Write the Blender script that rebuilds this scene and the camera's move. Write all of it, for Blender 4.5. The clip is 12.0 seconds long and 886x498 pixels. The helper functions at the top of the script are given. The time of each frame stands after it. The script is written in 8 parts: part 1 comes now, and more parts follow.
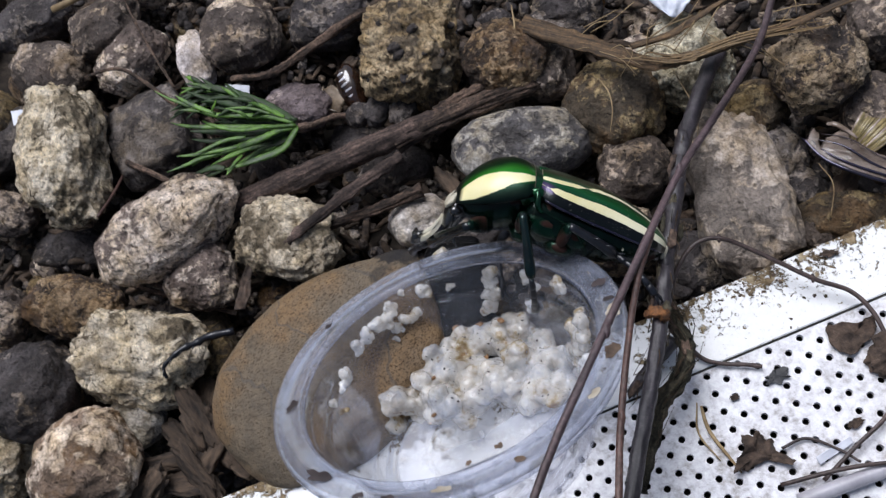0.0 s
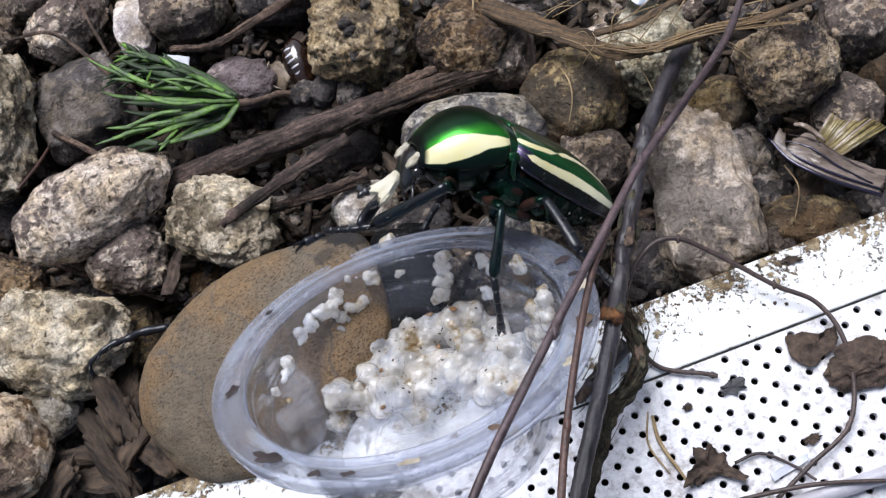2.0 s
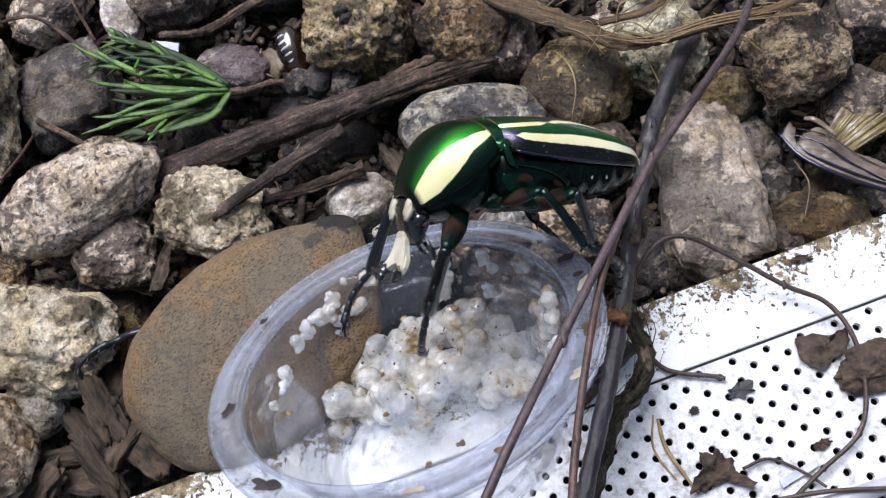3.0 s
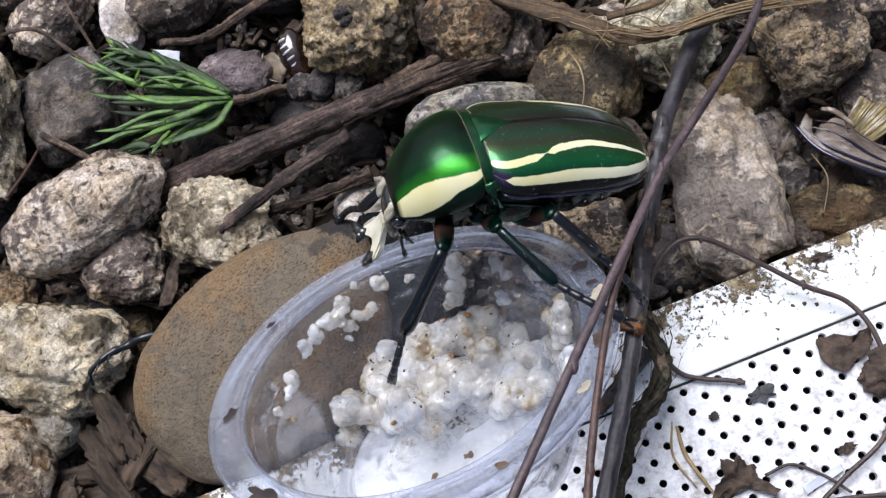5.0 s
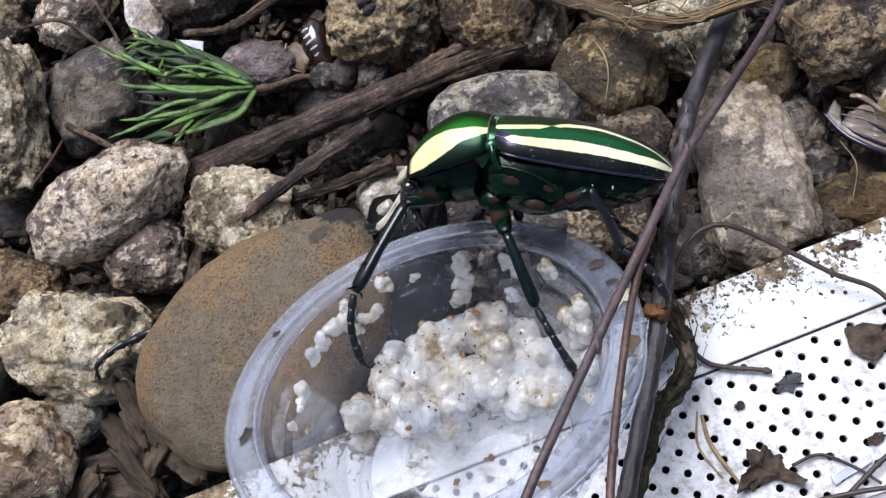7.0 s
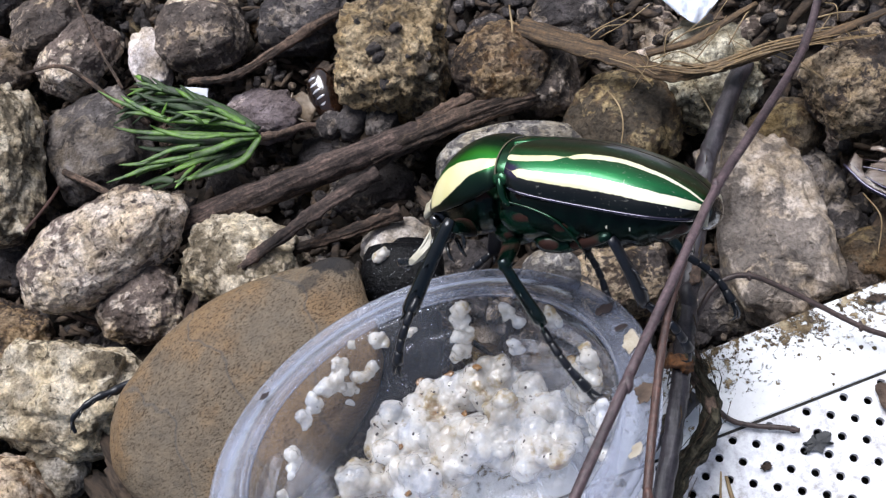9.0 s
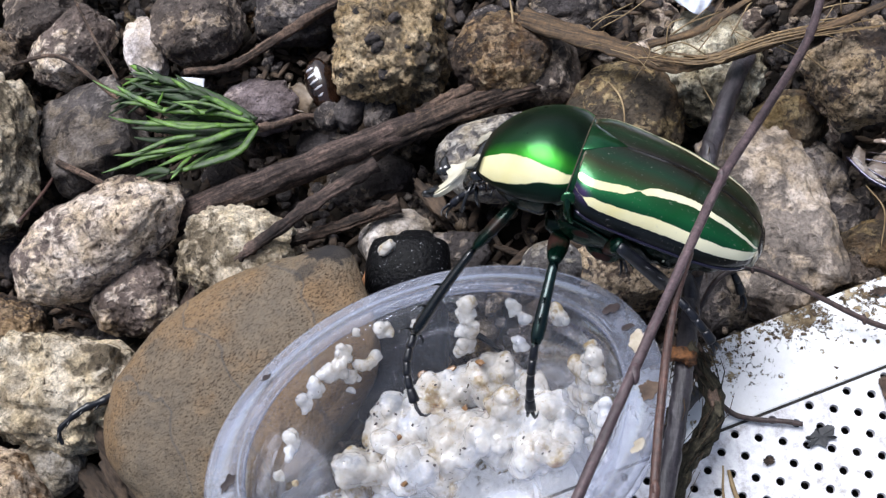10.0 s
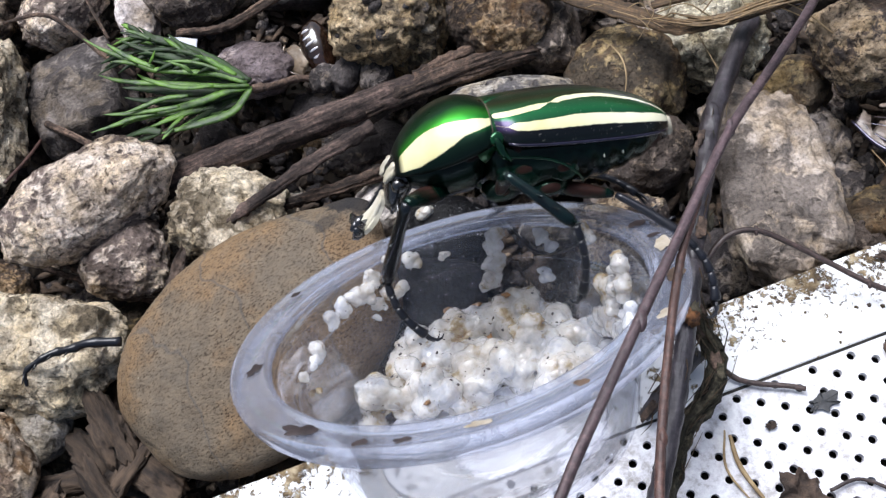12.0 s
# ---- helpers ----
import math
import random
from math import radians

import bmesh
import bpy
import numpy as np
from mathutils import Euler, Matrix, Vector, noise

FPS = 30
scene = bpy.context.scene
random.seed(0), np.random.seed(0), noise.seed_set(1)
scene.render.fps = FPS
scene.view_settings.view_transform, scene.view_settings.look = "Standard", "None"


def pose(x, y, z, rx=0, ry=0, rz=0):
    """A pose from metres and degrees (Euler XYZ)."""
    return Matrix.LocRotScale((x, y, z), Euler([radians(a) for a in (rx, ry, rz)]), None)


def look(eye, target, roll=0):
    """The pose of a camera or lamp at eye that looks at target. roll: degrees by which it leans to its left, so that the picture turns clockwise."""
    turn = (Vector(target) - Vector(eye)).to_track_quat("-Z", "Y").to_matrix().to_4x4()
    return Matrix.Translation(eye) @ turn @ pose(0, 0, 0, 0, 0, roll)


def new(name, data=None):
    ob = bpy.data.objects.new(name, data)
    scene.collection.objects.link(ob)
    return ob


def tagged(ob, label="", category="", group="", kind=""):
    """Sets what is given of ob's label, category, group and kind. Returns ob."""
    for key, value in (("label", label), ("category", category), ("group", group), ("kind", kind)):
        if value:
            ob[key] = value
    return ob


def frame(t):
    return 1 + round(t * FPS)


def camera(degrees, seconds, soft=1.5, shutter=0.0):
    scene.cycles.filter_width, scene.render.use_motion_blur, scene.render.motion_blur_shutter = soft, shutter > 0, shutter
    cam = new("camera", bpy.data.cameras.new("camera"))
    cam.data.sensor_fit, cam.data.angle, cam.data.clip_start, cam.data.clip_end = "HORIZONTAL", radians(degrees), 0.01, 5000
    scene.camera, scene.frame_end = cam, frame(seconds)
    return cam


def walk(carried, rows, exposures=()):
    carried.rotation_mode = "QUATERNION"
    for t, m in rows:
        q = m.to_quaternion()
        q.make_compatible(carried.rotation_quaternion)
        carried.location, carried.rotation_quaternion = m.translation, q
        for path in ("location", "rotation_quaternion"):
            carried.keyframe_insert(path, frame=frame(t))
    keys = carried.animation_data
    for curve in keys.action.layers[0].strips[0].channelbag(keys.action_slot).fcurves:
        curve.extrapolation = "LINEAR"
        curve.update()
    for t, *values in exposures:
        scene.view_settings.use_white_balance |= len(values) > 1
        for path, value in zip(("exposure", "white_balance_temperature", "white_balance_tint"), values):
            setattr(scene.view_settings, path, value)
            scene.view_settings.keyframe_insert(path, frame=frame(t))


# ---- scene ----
# ---- camera ----
cam = camera(49.86, 12.0, soft=1.25, shutter=0.4)
PATH = [
    (0, 0.0490, -0.0597, 0.2570, 20.00, 12.90, 1.61),
    (0.5, 0.0490, -0.0589, 0.2524, 19.14, 11.53, 2.31),
    (1, 0.0496, -0.0572, 0.2469, 18.90, 10.95, 2.52),
    (1.5, 0.0477, -0.0578, 0.2443, 19.87, 10.21, 2.74),
    (2, 0.0488, -0.0557, 0.2404, 20.12, 9.66, 2.96),
    (2.5, 0.0483, -0.0539, 0.2399, 19.78, 9.24, 3.08),
    (3, 0.0449, -0.0500, 0.2343, 19.15, 8.96, 3.00),
    (3.2, 0.0451, -0.0459, 0.2349, 18.03, 9.71, 2.36),
    (4.8, 0.0452, -0.0402, 0.2306, 17.69, 10.67, 1.70),
    (5, 0.0473, -0.0395, 0.2324, 17.16, 10.81, 1.55),
    (5.5, 0.0479, -0.0402, 0.2341, 17.18, 11.69, 1.72),
    (6, 0.0482, -0.0403, 0.2356, 17.14, 11.94, 1.87),
    (6.5, 0.0485, -0.0421, 0.2356, 17.14, 12.02, 1.95),
    (7, 0.0471, -0.0435, 0.2296, 17.64, 12.08, 2.17),
    (7.5, 0.0471, -0.0443, 0.2281, 18.97, 11.93, 2.34),
    (7.7, 0.0462, -0.0453, 0.2266, 20.05, 11.95, 2.45),
    (9.5, 0.0389, -0.0492, 0.2178, 22.94, 10.89, 2.89),
    (10, 0.0381, -0.0493, 0.2164, 22.71, 10.73, 2.86),
    (10.5, 0.0393, -0.0521, 0.2099, 22.64, 10.45, 3.07),
    (11, 0.0371, -0.0516, 0.2073, 22.30, 9.86, 3.11),
    (11.5, 0.0369, -0.0519, 0.2079, 22.10, 9.93, 3.12),
    (12, 0.0354, -0.0545, 0.2096, 22.33, 9.96, 3.19),
]
walk(cam, [(t, pose(x, y, z, rx, ry, rz)) for t, x, y, z, rx, ry, rz in PATH],
     exposures=[(0, -0.11), (0.5, 0.19), (1.5, 0.26), (2.5, 0.29), (7.5, 0.31), (9.5, 0.47), (12, 0.53)])

# ---- world and sun ----
world = bpy.data.worlds.new("world")
scene.world = world
world.use_nodes = True
wn, wl = world.node_tree.nodes, world.node_tree.links
sky = wn.new("ShaderNodeTexSky")
sky.sky_type = "NISHITA"
sky.sun_disc = False
sky.sun_elevation = radians(62)
sky.sun_rotation = radians(330)
sky.air_density, sky.dust_density, sky.ozone_density = 1.0, 4.0, 1.0
soft_sky = wn.new("ShaderNodeHueSaturation")
soft_sky.inputs["Saturation"].default_value = 0.95
wl.new(sky.outputs[0], soft_sky.inputs["Color"])
wl.new(soft_sky.outputs[0], wn["Background"].inputs[0])
wn["Background"].inputs[1].default_value = 0.085
sun_data = bpy.data.lights.new("sun", "SUN")
sun_data.energy, sun_data.angle, sun_data.color = 3.45, radians(38), (0.90, 0.94, 1.03)
sun = new("sun", sun_data)
sun.matrix_world = look((-0.25, 0.45, 1.0), (0, 0, 0))

# ---- materials ----


def mat(name, rough=0.7, metal=0.0, coat=0.0, spec=0.5):
    m = bpy.data.materials.new(name)
    m.use_nodes = True
    b = m.node_tree.nodes["Principled BSDF"]
    b.inputs["Roughness"].default_value = rough
    b.inputs["Metallic"].default_value = metal
    b.inputs["Coat Weight"].default_value = coat
    b.inputs["Coat Roughness"].default_value = 0.06
    b.inputs["Specular IOR Level"].default_value = spec
    return m, m.node_tree.nodes, m.node_tree.links, b


def coords(n, l, shift=True):
    """Object coordinates, moved by the object's random number, so that no two pieces look alike."""
    tc = n.new("ShaderNodeTexCoord")
    if not shift:
        return tc.outputs["Object"]
    info, add = n.new("ShaderNodeObjectInfo"), n.new("ShaderNodeVectorMath")
    mul = n.new("ShaderNodeMath")
    mul.operation, mul.inputs[1].default_value = "MULTIPLY", 3.7
    l.new(info.outputs["Random"], mul.inputs[0])
    l.new(tc.outputs["Object"], add.inputs[0])
    l.new(mul.outputs[0], add.inputs[1])
    return add.outputs[0]


def noise_tex(n, l, vec, scale, detail=6, rough=0.6, distort=0.0):
    t = n.new("ShaderNodeTexNoise")
    t.inputs["Scale"].default_value, t.inputs["Detail"].default_value = scale, detail
    t.inputs["Roughness"].default_value, t.inputs["Distortion"].default_value = rough, distort
    l.new(vec, t.inputs["Vector"])
    return t.outputs["Fac"]


def ramp(n, l, fac, stops):
    r = n.new("ShaderNodeValToRGB")
    e = r.color_ramp.elements
    while len(e) < len(stops):
        e.new(0.5)
    for k, (p, c) in enumerate(stops):
        e[k].position = p
        e[k].color = (*c, 1) if len(c) == 3 else c
    l.new(fac, r.inputs[0])
    return r.outputs["Color"]


def mix(n, l, fac, a, b, kind="MIX"):
    m = n.new("ShaderNodeMix")
    m.data_type, m.blend_type = "RGBA", kind
    for sock, v in ((m.inputs[0], fac), (m.inputs[6], a), (m.inputs[7], b)):
        if isinstance(v, bpy.types.NodeSocket):
            l.new(v, sock)
        elif isinstance(v, (int, float)):
            sock.default_value = v
        else:
            sock.default_value = (*v, 1)
    return m.outputs[2]


def bump(n, l, b, height, dist, strength=1.0, prev=None):
    bp = n.new("ShaderNodeBump")
    bp.inputs["Strength"].default_value, bp.inputs["Distance"].default_value = strength, dist
    l.new(height, bp.inputs["Height"])
    if prev is not None:
        l.new(prev, bp.inputs["Normal"])
    l.new(bp.outputs[0], b.inputs["Normal"])
    return bp.outputs[0]


def stone_mat(name, dark, mid, pale, cover, rough=0.82, pit=0.0012, patch=150.0, grain=1100.0, rust=0.0, pock=1.0):
    """Weathered stone: a dark skin, clusters of pale mineral grains that cover a share of it, dark pits between them."""
    dark, mid, pale = ((r * 0.975, g, q * 1.19) for r, g, q in (dark, mid, pale))
    m, n, l, b = mat(name, rough, spec=0.3)
    v = coords(n, l)
    cluster = noise_tex(n, l, v, patch * 0.42, 4, 0.6)
    grains = noise_tex(n, l, v, patch * 2.7, 5, 0.62, 0.5)
    base = ramp(n, l, noise_tex(n, l, v, patch * 0.7, 8, 0.72), [(0.34, dark), (0.58, mid), (0.72, tuple(1.35 * q for q in mid))])
    if rust:
        base = mix(n, l, ramp(n, l, noise_tex(n, l, v, 75, 5, 0.7), [(0.48, (0, 0, 0)), (0.64, (rust,) * 3)]), base, (0.27, 0.145, 0.05))
    both = math_node(n, l, "ADD", math_node(n, l, "MULTIPLY", cluster, 0.62), math_node(n, l, "MULTIPLY", grains, 0.48))
    edge = 0.64 - 0.19 * cover
    mask = ramp(n, l, both, [(edge - 0.035, (0, 0, 0)), (edge + 0.02, (1, 1, 1))])
    warm = mix(n, l, ramp(n, l, noise_tex(n, l, v, 120, 3), [(0.42, (0, 0, 0)), (0.62, (0.6, 0.6, 0.6))]), pale, tuple(q * k for q, k in zip(pale, (0.88, 0.78, 0.56))))
    tone = mix(n, l, 1.0, warm, ramp(n, l, noise_tex(n, l, v, patch * 2.6, 4, 0.7), [(0.34, (0.58, 0.54, 0.48)), (0.6, (1.22, 1.21, 1.19))]), "MULTIPLY")
    col = mix(n, l, mask, base, tone)
    fine = noise_tex(n, l, v, grain, 5, 0.7)
    speck = ramp(n, l, fine, [(0.32, (0.5, 0.48, 0.46)), (0.5, (0.98, 0.97, 0.96)), (0.7, (1.32, 1.3, 1.27))])
    col = mix(n, l, 1.0, col, speck, "MULTIPLY")
    skin = noise_tex(n, l, v, 46, 6, 0.66, 0.4)          # brown weathered skin in large patches, worn off between them
    col = mix(n, l, 1.0, col, ramp(n, l, skin, [(0.36, (0.50, 0.475, 0.44)), (0.47, (0.82, 0.80, 0.77)), (0.56, (1.14, 1.15, 1.16))]), "MULTIPLY")
    holes = noise_tex(n, l, v, patch * 4.2, 3, 0.6, 0.8)
    hole = ramp(n, l, holes, [(0.31, (0.22, 0.19, 0.16)), (0.40, (1, 1, 1))])
    col = mix(n, l, pock, col, hole, "MULTIPLY")
    l.new(col, b.inputs["Base Color"])
    wet = ramp(n, l, noise_tex(n, l, v, patch * 0.8, 4), [(0.35, (rough - 0.3,) * 3), (0.65, (min(1, rough + 0.12),) * 3)])
    l.new(wet, b.inputs["Roughness"])
    first = bump(n, l, b, both, pit * 5.0, 1.0)
    second = bump(n, l, b, hole, pit * 0.5, 0.8, first)
    bump(n, l, b, fine, pit * 0.5, 0.9, second)
    return m


def math_node(n, l, op, a, b=None, c=None):
    m = n.new("ShaderNodeMath")
    m.operation = op
    for k, v in enumerate((a, b, c)):
        if v is None:
            continue
        if isinstance(v, bpy.types.NodeSocket):
            l.new(v, m.inputs[k])
        else:
            m.inputs[k].default_value = v
    return m.outputs[0]


STONES = {
    "mottle": stone_mat("mottled_stone", (0.056, 0.042, 0.03), (0.215, 0.16, 0.116), (0.74, 0.625, 0.465), 0.47, pit=0.0014, patch=118),
    "cream": stone_mat("cream_limestone", (0.075, 0.058, 0.031), (0.285, 0.225, 0.13), (0.745, 0.65, 0.45), 0.61, pit=0.0018, patch=95),
    "lime": stone_mat("pitted_limestone", (0.12, 0.10, 0.06), (0.40, 0.34, 0.20), (0.80, 0.74, 0.52), 0.82, pit=0.0018, patch=95),
    "conglom": stone_mat("conglomerate_stone", (0.045, 0.036, 0.025), (0.22, 0.165, 0.095), (0.62, 0.48, 0.27), 0.54, pit=0.0022, patch=120),
    "rust": stone_mat("rust_brown_stone", (0.04, 0.03, 0.022), (0.14, 0.095, 0.06), (0.50, 0.36, 0.20), 0.30, pit=0.0020, rust=0.75),
    "umber": stone_mat("dark_umber_stone", (0.03, 0.025, 0.022), (0.135, 0.105, 0.08), (0.62, 0.49, 0.31), 0.42, pit=0.0016, patch=230, rust=0.25),
    "brown": stone_mat("brown_stone", (0.045, 0.035, 0.026), (0.15, 0.115, 0.083), (0.48, 0.39, 0.28), 0.26),
    "worn": stone_mat("worn_rusty_stone", (0.07, 0.05, 0.032), (0.27, 0.19, 0.12), (0.74, 0.61, 0.43), 0.46, pit=0.0012, patch=85, rust=0.6),
    "dark": stone_mat("dark_stone", (0.03, 0.025, 0.022), (0.092, 0.078, 0.066), (0.30, 0.26, 0.21), 0.16),
    "slate": stone_mat("slate_grey_stone", (0.032, 0.026, 0.021), (0.088, 0.074, 0.06), (0.19, 0.165, 0.132), 0.3, pit=0.0009, patch=90, pock=0.6),
    "grey": stone_mat("speckled_grey_stone", (0.042, 0.038, 0.034), (0.13, 0.118, 0.10), (0.40, 0.37, 0.29), 0.48, pit=0.0009, grain=1300, patch=105, pock=0.8),
    "olive": stone_mat("olive_brown_stone", (0.04, 0.031, 0.019), (0.115, 0.086, 0.05), (0.33, 0.25, 0.12), 0.28, pit=0.0012, rust=0.4),
    "tall": stone_mat("pitted_buff_stone", (0.096, 0.078, 0.057), (0.222, 0.182, 0.132), (0.41, 0.345, 0.255), 0.38, pit=0.0009, patch=80, pock=0.35),
    "chalk": stone_mat("chalky_grey_stone", (0.19, 0.165, 0.125), (0.39, 0.345, 0.27), (0.60, 0.545, 0.44), 0.6, rough=0.97, pit=0.0007, patch=90, pock=0.3),
    "pale": stone_mat("pale_stone", (0.44, 0.37, 0.31), (0.62, 0.55, 0.47), (0.78, 0.72, 0.64), 0.5, pit=0.0006, patch=80, pock=0.2),
    "pinkb": stone_mat("pinkish_brown_stone", (0.085, 0.064, 0.056), (0.21, 0.165, 0.145), (0.38, 0.32, 0.28), 0.25, pit=0.0006),
}


def simple(name, c1, c2, scale, rough, relief=0.0003, spec=0.5, metal=0.0, coat=0.0, stretch=None, shift=True, along=False):
    """Two tones in patches with relief; along: the pattern follows the length of a tube."""
    m, n, l, b = mat(name, rough, metal, coat, spec)
    v = n.new("ShaderNodeUVMap").outputs[0] if along else coords(n, l, shift)
    if stretch:
        mp = n.new("ShaderNodeMapping")
        mp.inputs["Scale"].default_value = stretch
        l.new(v, mp.inputs["Vector"])
        v = mp.outputs[0]
    f = noise_tex(n, l, v, scale, 6, 0.65)
    f2 = noise_tex(n, l, v, scale * 0.22, 3, 0.5)
    col = ramp(n, l, f, [(0.34, c1), (0.66, c2)])
    col = mix(n, l, 1.0, col, ramp(n, l, f2, [(0.35, (0.62, 0.60, 0.58)), (0.65, (1.15, 1.15, 1.15))]), "MULTIPLY")
    if along:
        speck = noise_tex(n, l, coords(n, l, shift), 900, 5, 0.7)
        col = mix(n, l, 1.0, col, ramp(n, l, speck, [(0.3, (0.45, 0.43, 0.42)), (0.55, (1, 1, 1)), (0.72, (1.7, 1.6, 1.5))]), "MULTIPLY")
    l.new(col, b.inputs["Base Color"])
    if relief:
        first = bump(n, l, b, f, relief, 0.8)
        if along:
            bump(n, l, b, speck, relief * 0.4, 0.8, first)
    return m


SOIL = simple("dark_soil", (0.014, 0.011, 0.009), (0.06, 0.045, 0.033), 300, 0.95, 0.002, shift=False)


def bark_mat(name, low, mid, high, relief=1.0):
    """Rotten bark: long dark cracks, mid tone, lighter reddish worn patches."""
    m, n, l, b = mat(name, 0.8, spec=0.3)
    mp = n.new("ShaderNodeMapping")
    mp.inputs["Scale"].default_value = (0.13, 1.0, 1.0)
    l.new(n.new("ShaderNodeUVMap").outputs[0], mp.inputs["Vector"])
    streak = noise_tex(n, l, mp.outputs[0], 620, 6, 0.7, 0.3)
    v = coords(n, l)
    worn = noise_tex(n, l, v, 75, 5, 0.7)
    fine = noise_tex(n, l, v, 1000, 5, 0.7)
    h = math_node(n, l, "ADD", math_node(n, l, "MULTIPLY", streak, 0.6), math_node(n, l, "MULTIPLY", worn, 0.4))
    col = ramp(n, l, h, [(0.38, low), (0.5, mid), (0.62, high)])
    bare = ramp(n, l, noise_tex(n, l, v, 55, 4, 0.6, 0.5), [(0.53, (0, 0, 0)), (0.60, (0.75, 0.75, 0.75))])   # reddish wood where the bark is gone
    col = mix(n, l, bare, col, mix(n, l, streak, tuple(1.6 * q for q in mid), tuple(1.15 * q for q in high)))
    col = mix(n, l, 1.0, col, ramp(n, l, fine, [(0.3, (0.35, 0.33, 0.32)), (0.52, (1, 1, 1)), (0.72, (1.9, 1.8, 1.65))]), "MULTIPLY")
    l.new(col, b.inputs["Base Color"])
    first = bump(n, l, b, streak, 0.0022 * relief, 0.9)
    bump(n, l, b, fine, 0.0006, 0.8, first)
    return m


MOSSY = bark_mat("mossy_bark", (0.008, 0.007, 0.005), (0.045, 0.04, 0.026), (0.13, 0.11, 0.075))
BARK_SMOOTH = bark_mat("worn_bark", (0.016, 0.012, 0.011), (0.062, 0.044, 0.038), (0.18, 0.125, 0.105), 0.6)
BARK = bark_mat("bark", (0.009, 0.007, 0.006), (0.066, 0.046, 0.036), (0.24, 0.16, 0.118))
BARK_DARK = simple("dark_bark", (0.014, 0.012, 0.014), (0.062, 0.053, 0.062), 420, 0.42, 0.0004, stretch=(0.2, 1, 1), along=True)
VINE = simple("purple_brown_vine", (0.042, 0.027, 0.032), (0.145, 0.10, 0.108), 500, 0.45, 0.0005, stretch=(0.15, 1, 1), along=True)
VINE_RED = simple("red_brown_vine", (0.055, 0.028, 0.024), (0.15, 0.08, 0.066), 500, 0.45, 0.0005, stretch=(0.15, 1, 1), along=True)
THIN_VINE = simple("thin_brown_vine", (0.03, 0.02, 0.018), (0.10, 0.065, 0.058), 500, 0.45, 0.0004, stretch=(0.15, 1, 1), along=True)
FIBRE = simple("dry_fibre", (0.016, 0.010, 0.006), (0.20, 0.12, 0.055), 900, 0.7, 0.0008, stretch=(0.06, 1, 1), along=True)
STRAND = simple("golden_strand", (0.10, 0.058, 0.022), (0.36, 0.24, 0.11), 700, 0.6, 0.0004, stretch=(0.06, 1, 1), along=True)
STRAW = simple("straw", (0.20, 0.13, 0.06), (0.44, 0.32, 0.17), 200, 0.6, 0.0002, shift=False)
LEAF_DRY = simple("dead_leaf", (0.022, 0.014, 0.010), (0.12, 0.08, 0.058), 320, 0.8, 0.0016)
CHIP = simple("wood_chip", (0.018, 0.012, 0.009), (0.12, 0.08, 0.052), 420, 0.85, 0.002, stretch=(0.3, 1, 1))
GREY_LEAF = simple("grey_leaf_scrap", (0.04, 0.043, 0.047), (0.12, 0.125, 0.135), 260, 0.7, 0.0004)
NEEDLE = simple("green_needle", (0.016, 0.045, 0.008), (0.135, 0.28, 0.034), 210, 0.5, 0.0005)
NEEDLE_DARK = simple("dark_green_needle", (0.012, 0.016, 0.006), (0.028, 0.075, 0.012), 210, 0.6, 0.0006)
WHITE_CHIP = simple("white_plastic_chip", (0.50, 0.53, 0.62), (0.68, 0.71, 0.80), 90, 0.4, 0.0)
ROD = simple("lilac_grey_plastic", (0.30, 0.29, 0.33), (0.48, 0.47, 0.52), 120, 0.35, 0.0002)
MUCK = simple("brown_smear", (0.05, 0.03, 0.02), (0.17, 0.115, 0.08), 240, 0.6, 0.0004)
SEED = simple("amber_seed", (0.09, 0.04, 0.014), (0.30, 0.15, 0.05), 500, 0.35, 0.0002, coat=0.4)
TAN_SMEAR = simple("tan_smear", (0.30, 0.25, 0.18), (0.52, 0.47, 0.39), 240, 0.5, 0.0002)
MUCK_BLACK = simple("black_smear", (0.02, 0.014, 0.016), (0.06, 0.045, 0.045), 240, 0.5, 0.0003)
CRUMB = simple("soil_crumb", (0.03, 0.022, 0.013), (0.16, 0.12, 0.065), 300, 0.95, 0.0012)
WOOD_END = simple("broken_wood", (0.03, 0.012, 0.006), (0.36, 0.15, 0.05), 620, 0.7, 0.001)


def plate_mat():
    m, n, l, b = mat("white_painted_plate", 0.42, spec=0.4)
    v = coords(n, l, False)
    dirt = noise_tex(n, l, v, 55, 8, 0.75)
    fine = noise_tex(n, l, v, 380, 4, 0.7)
    both = mix(n, l, 0.45, dirt, fine)
    col = ramp(n, l, both, [(0.34, (0.20, 0.16, 0.11)), (0.42, (0.42, 0.40, 0.40)), (0.49, (0.66, 0.65, 0.68)), (0.57, (0.82, 0.82, 0.83)), (0.7, (0.86, 0.86, 0.87))])
    l.new(col, b.inputs["Base Color"])
    bump(n, l, b, fine, 0.0002, 0.5)
    return m


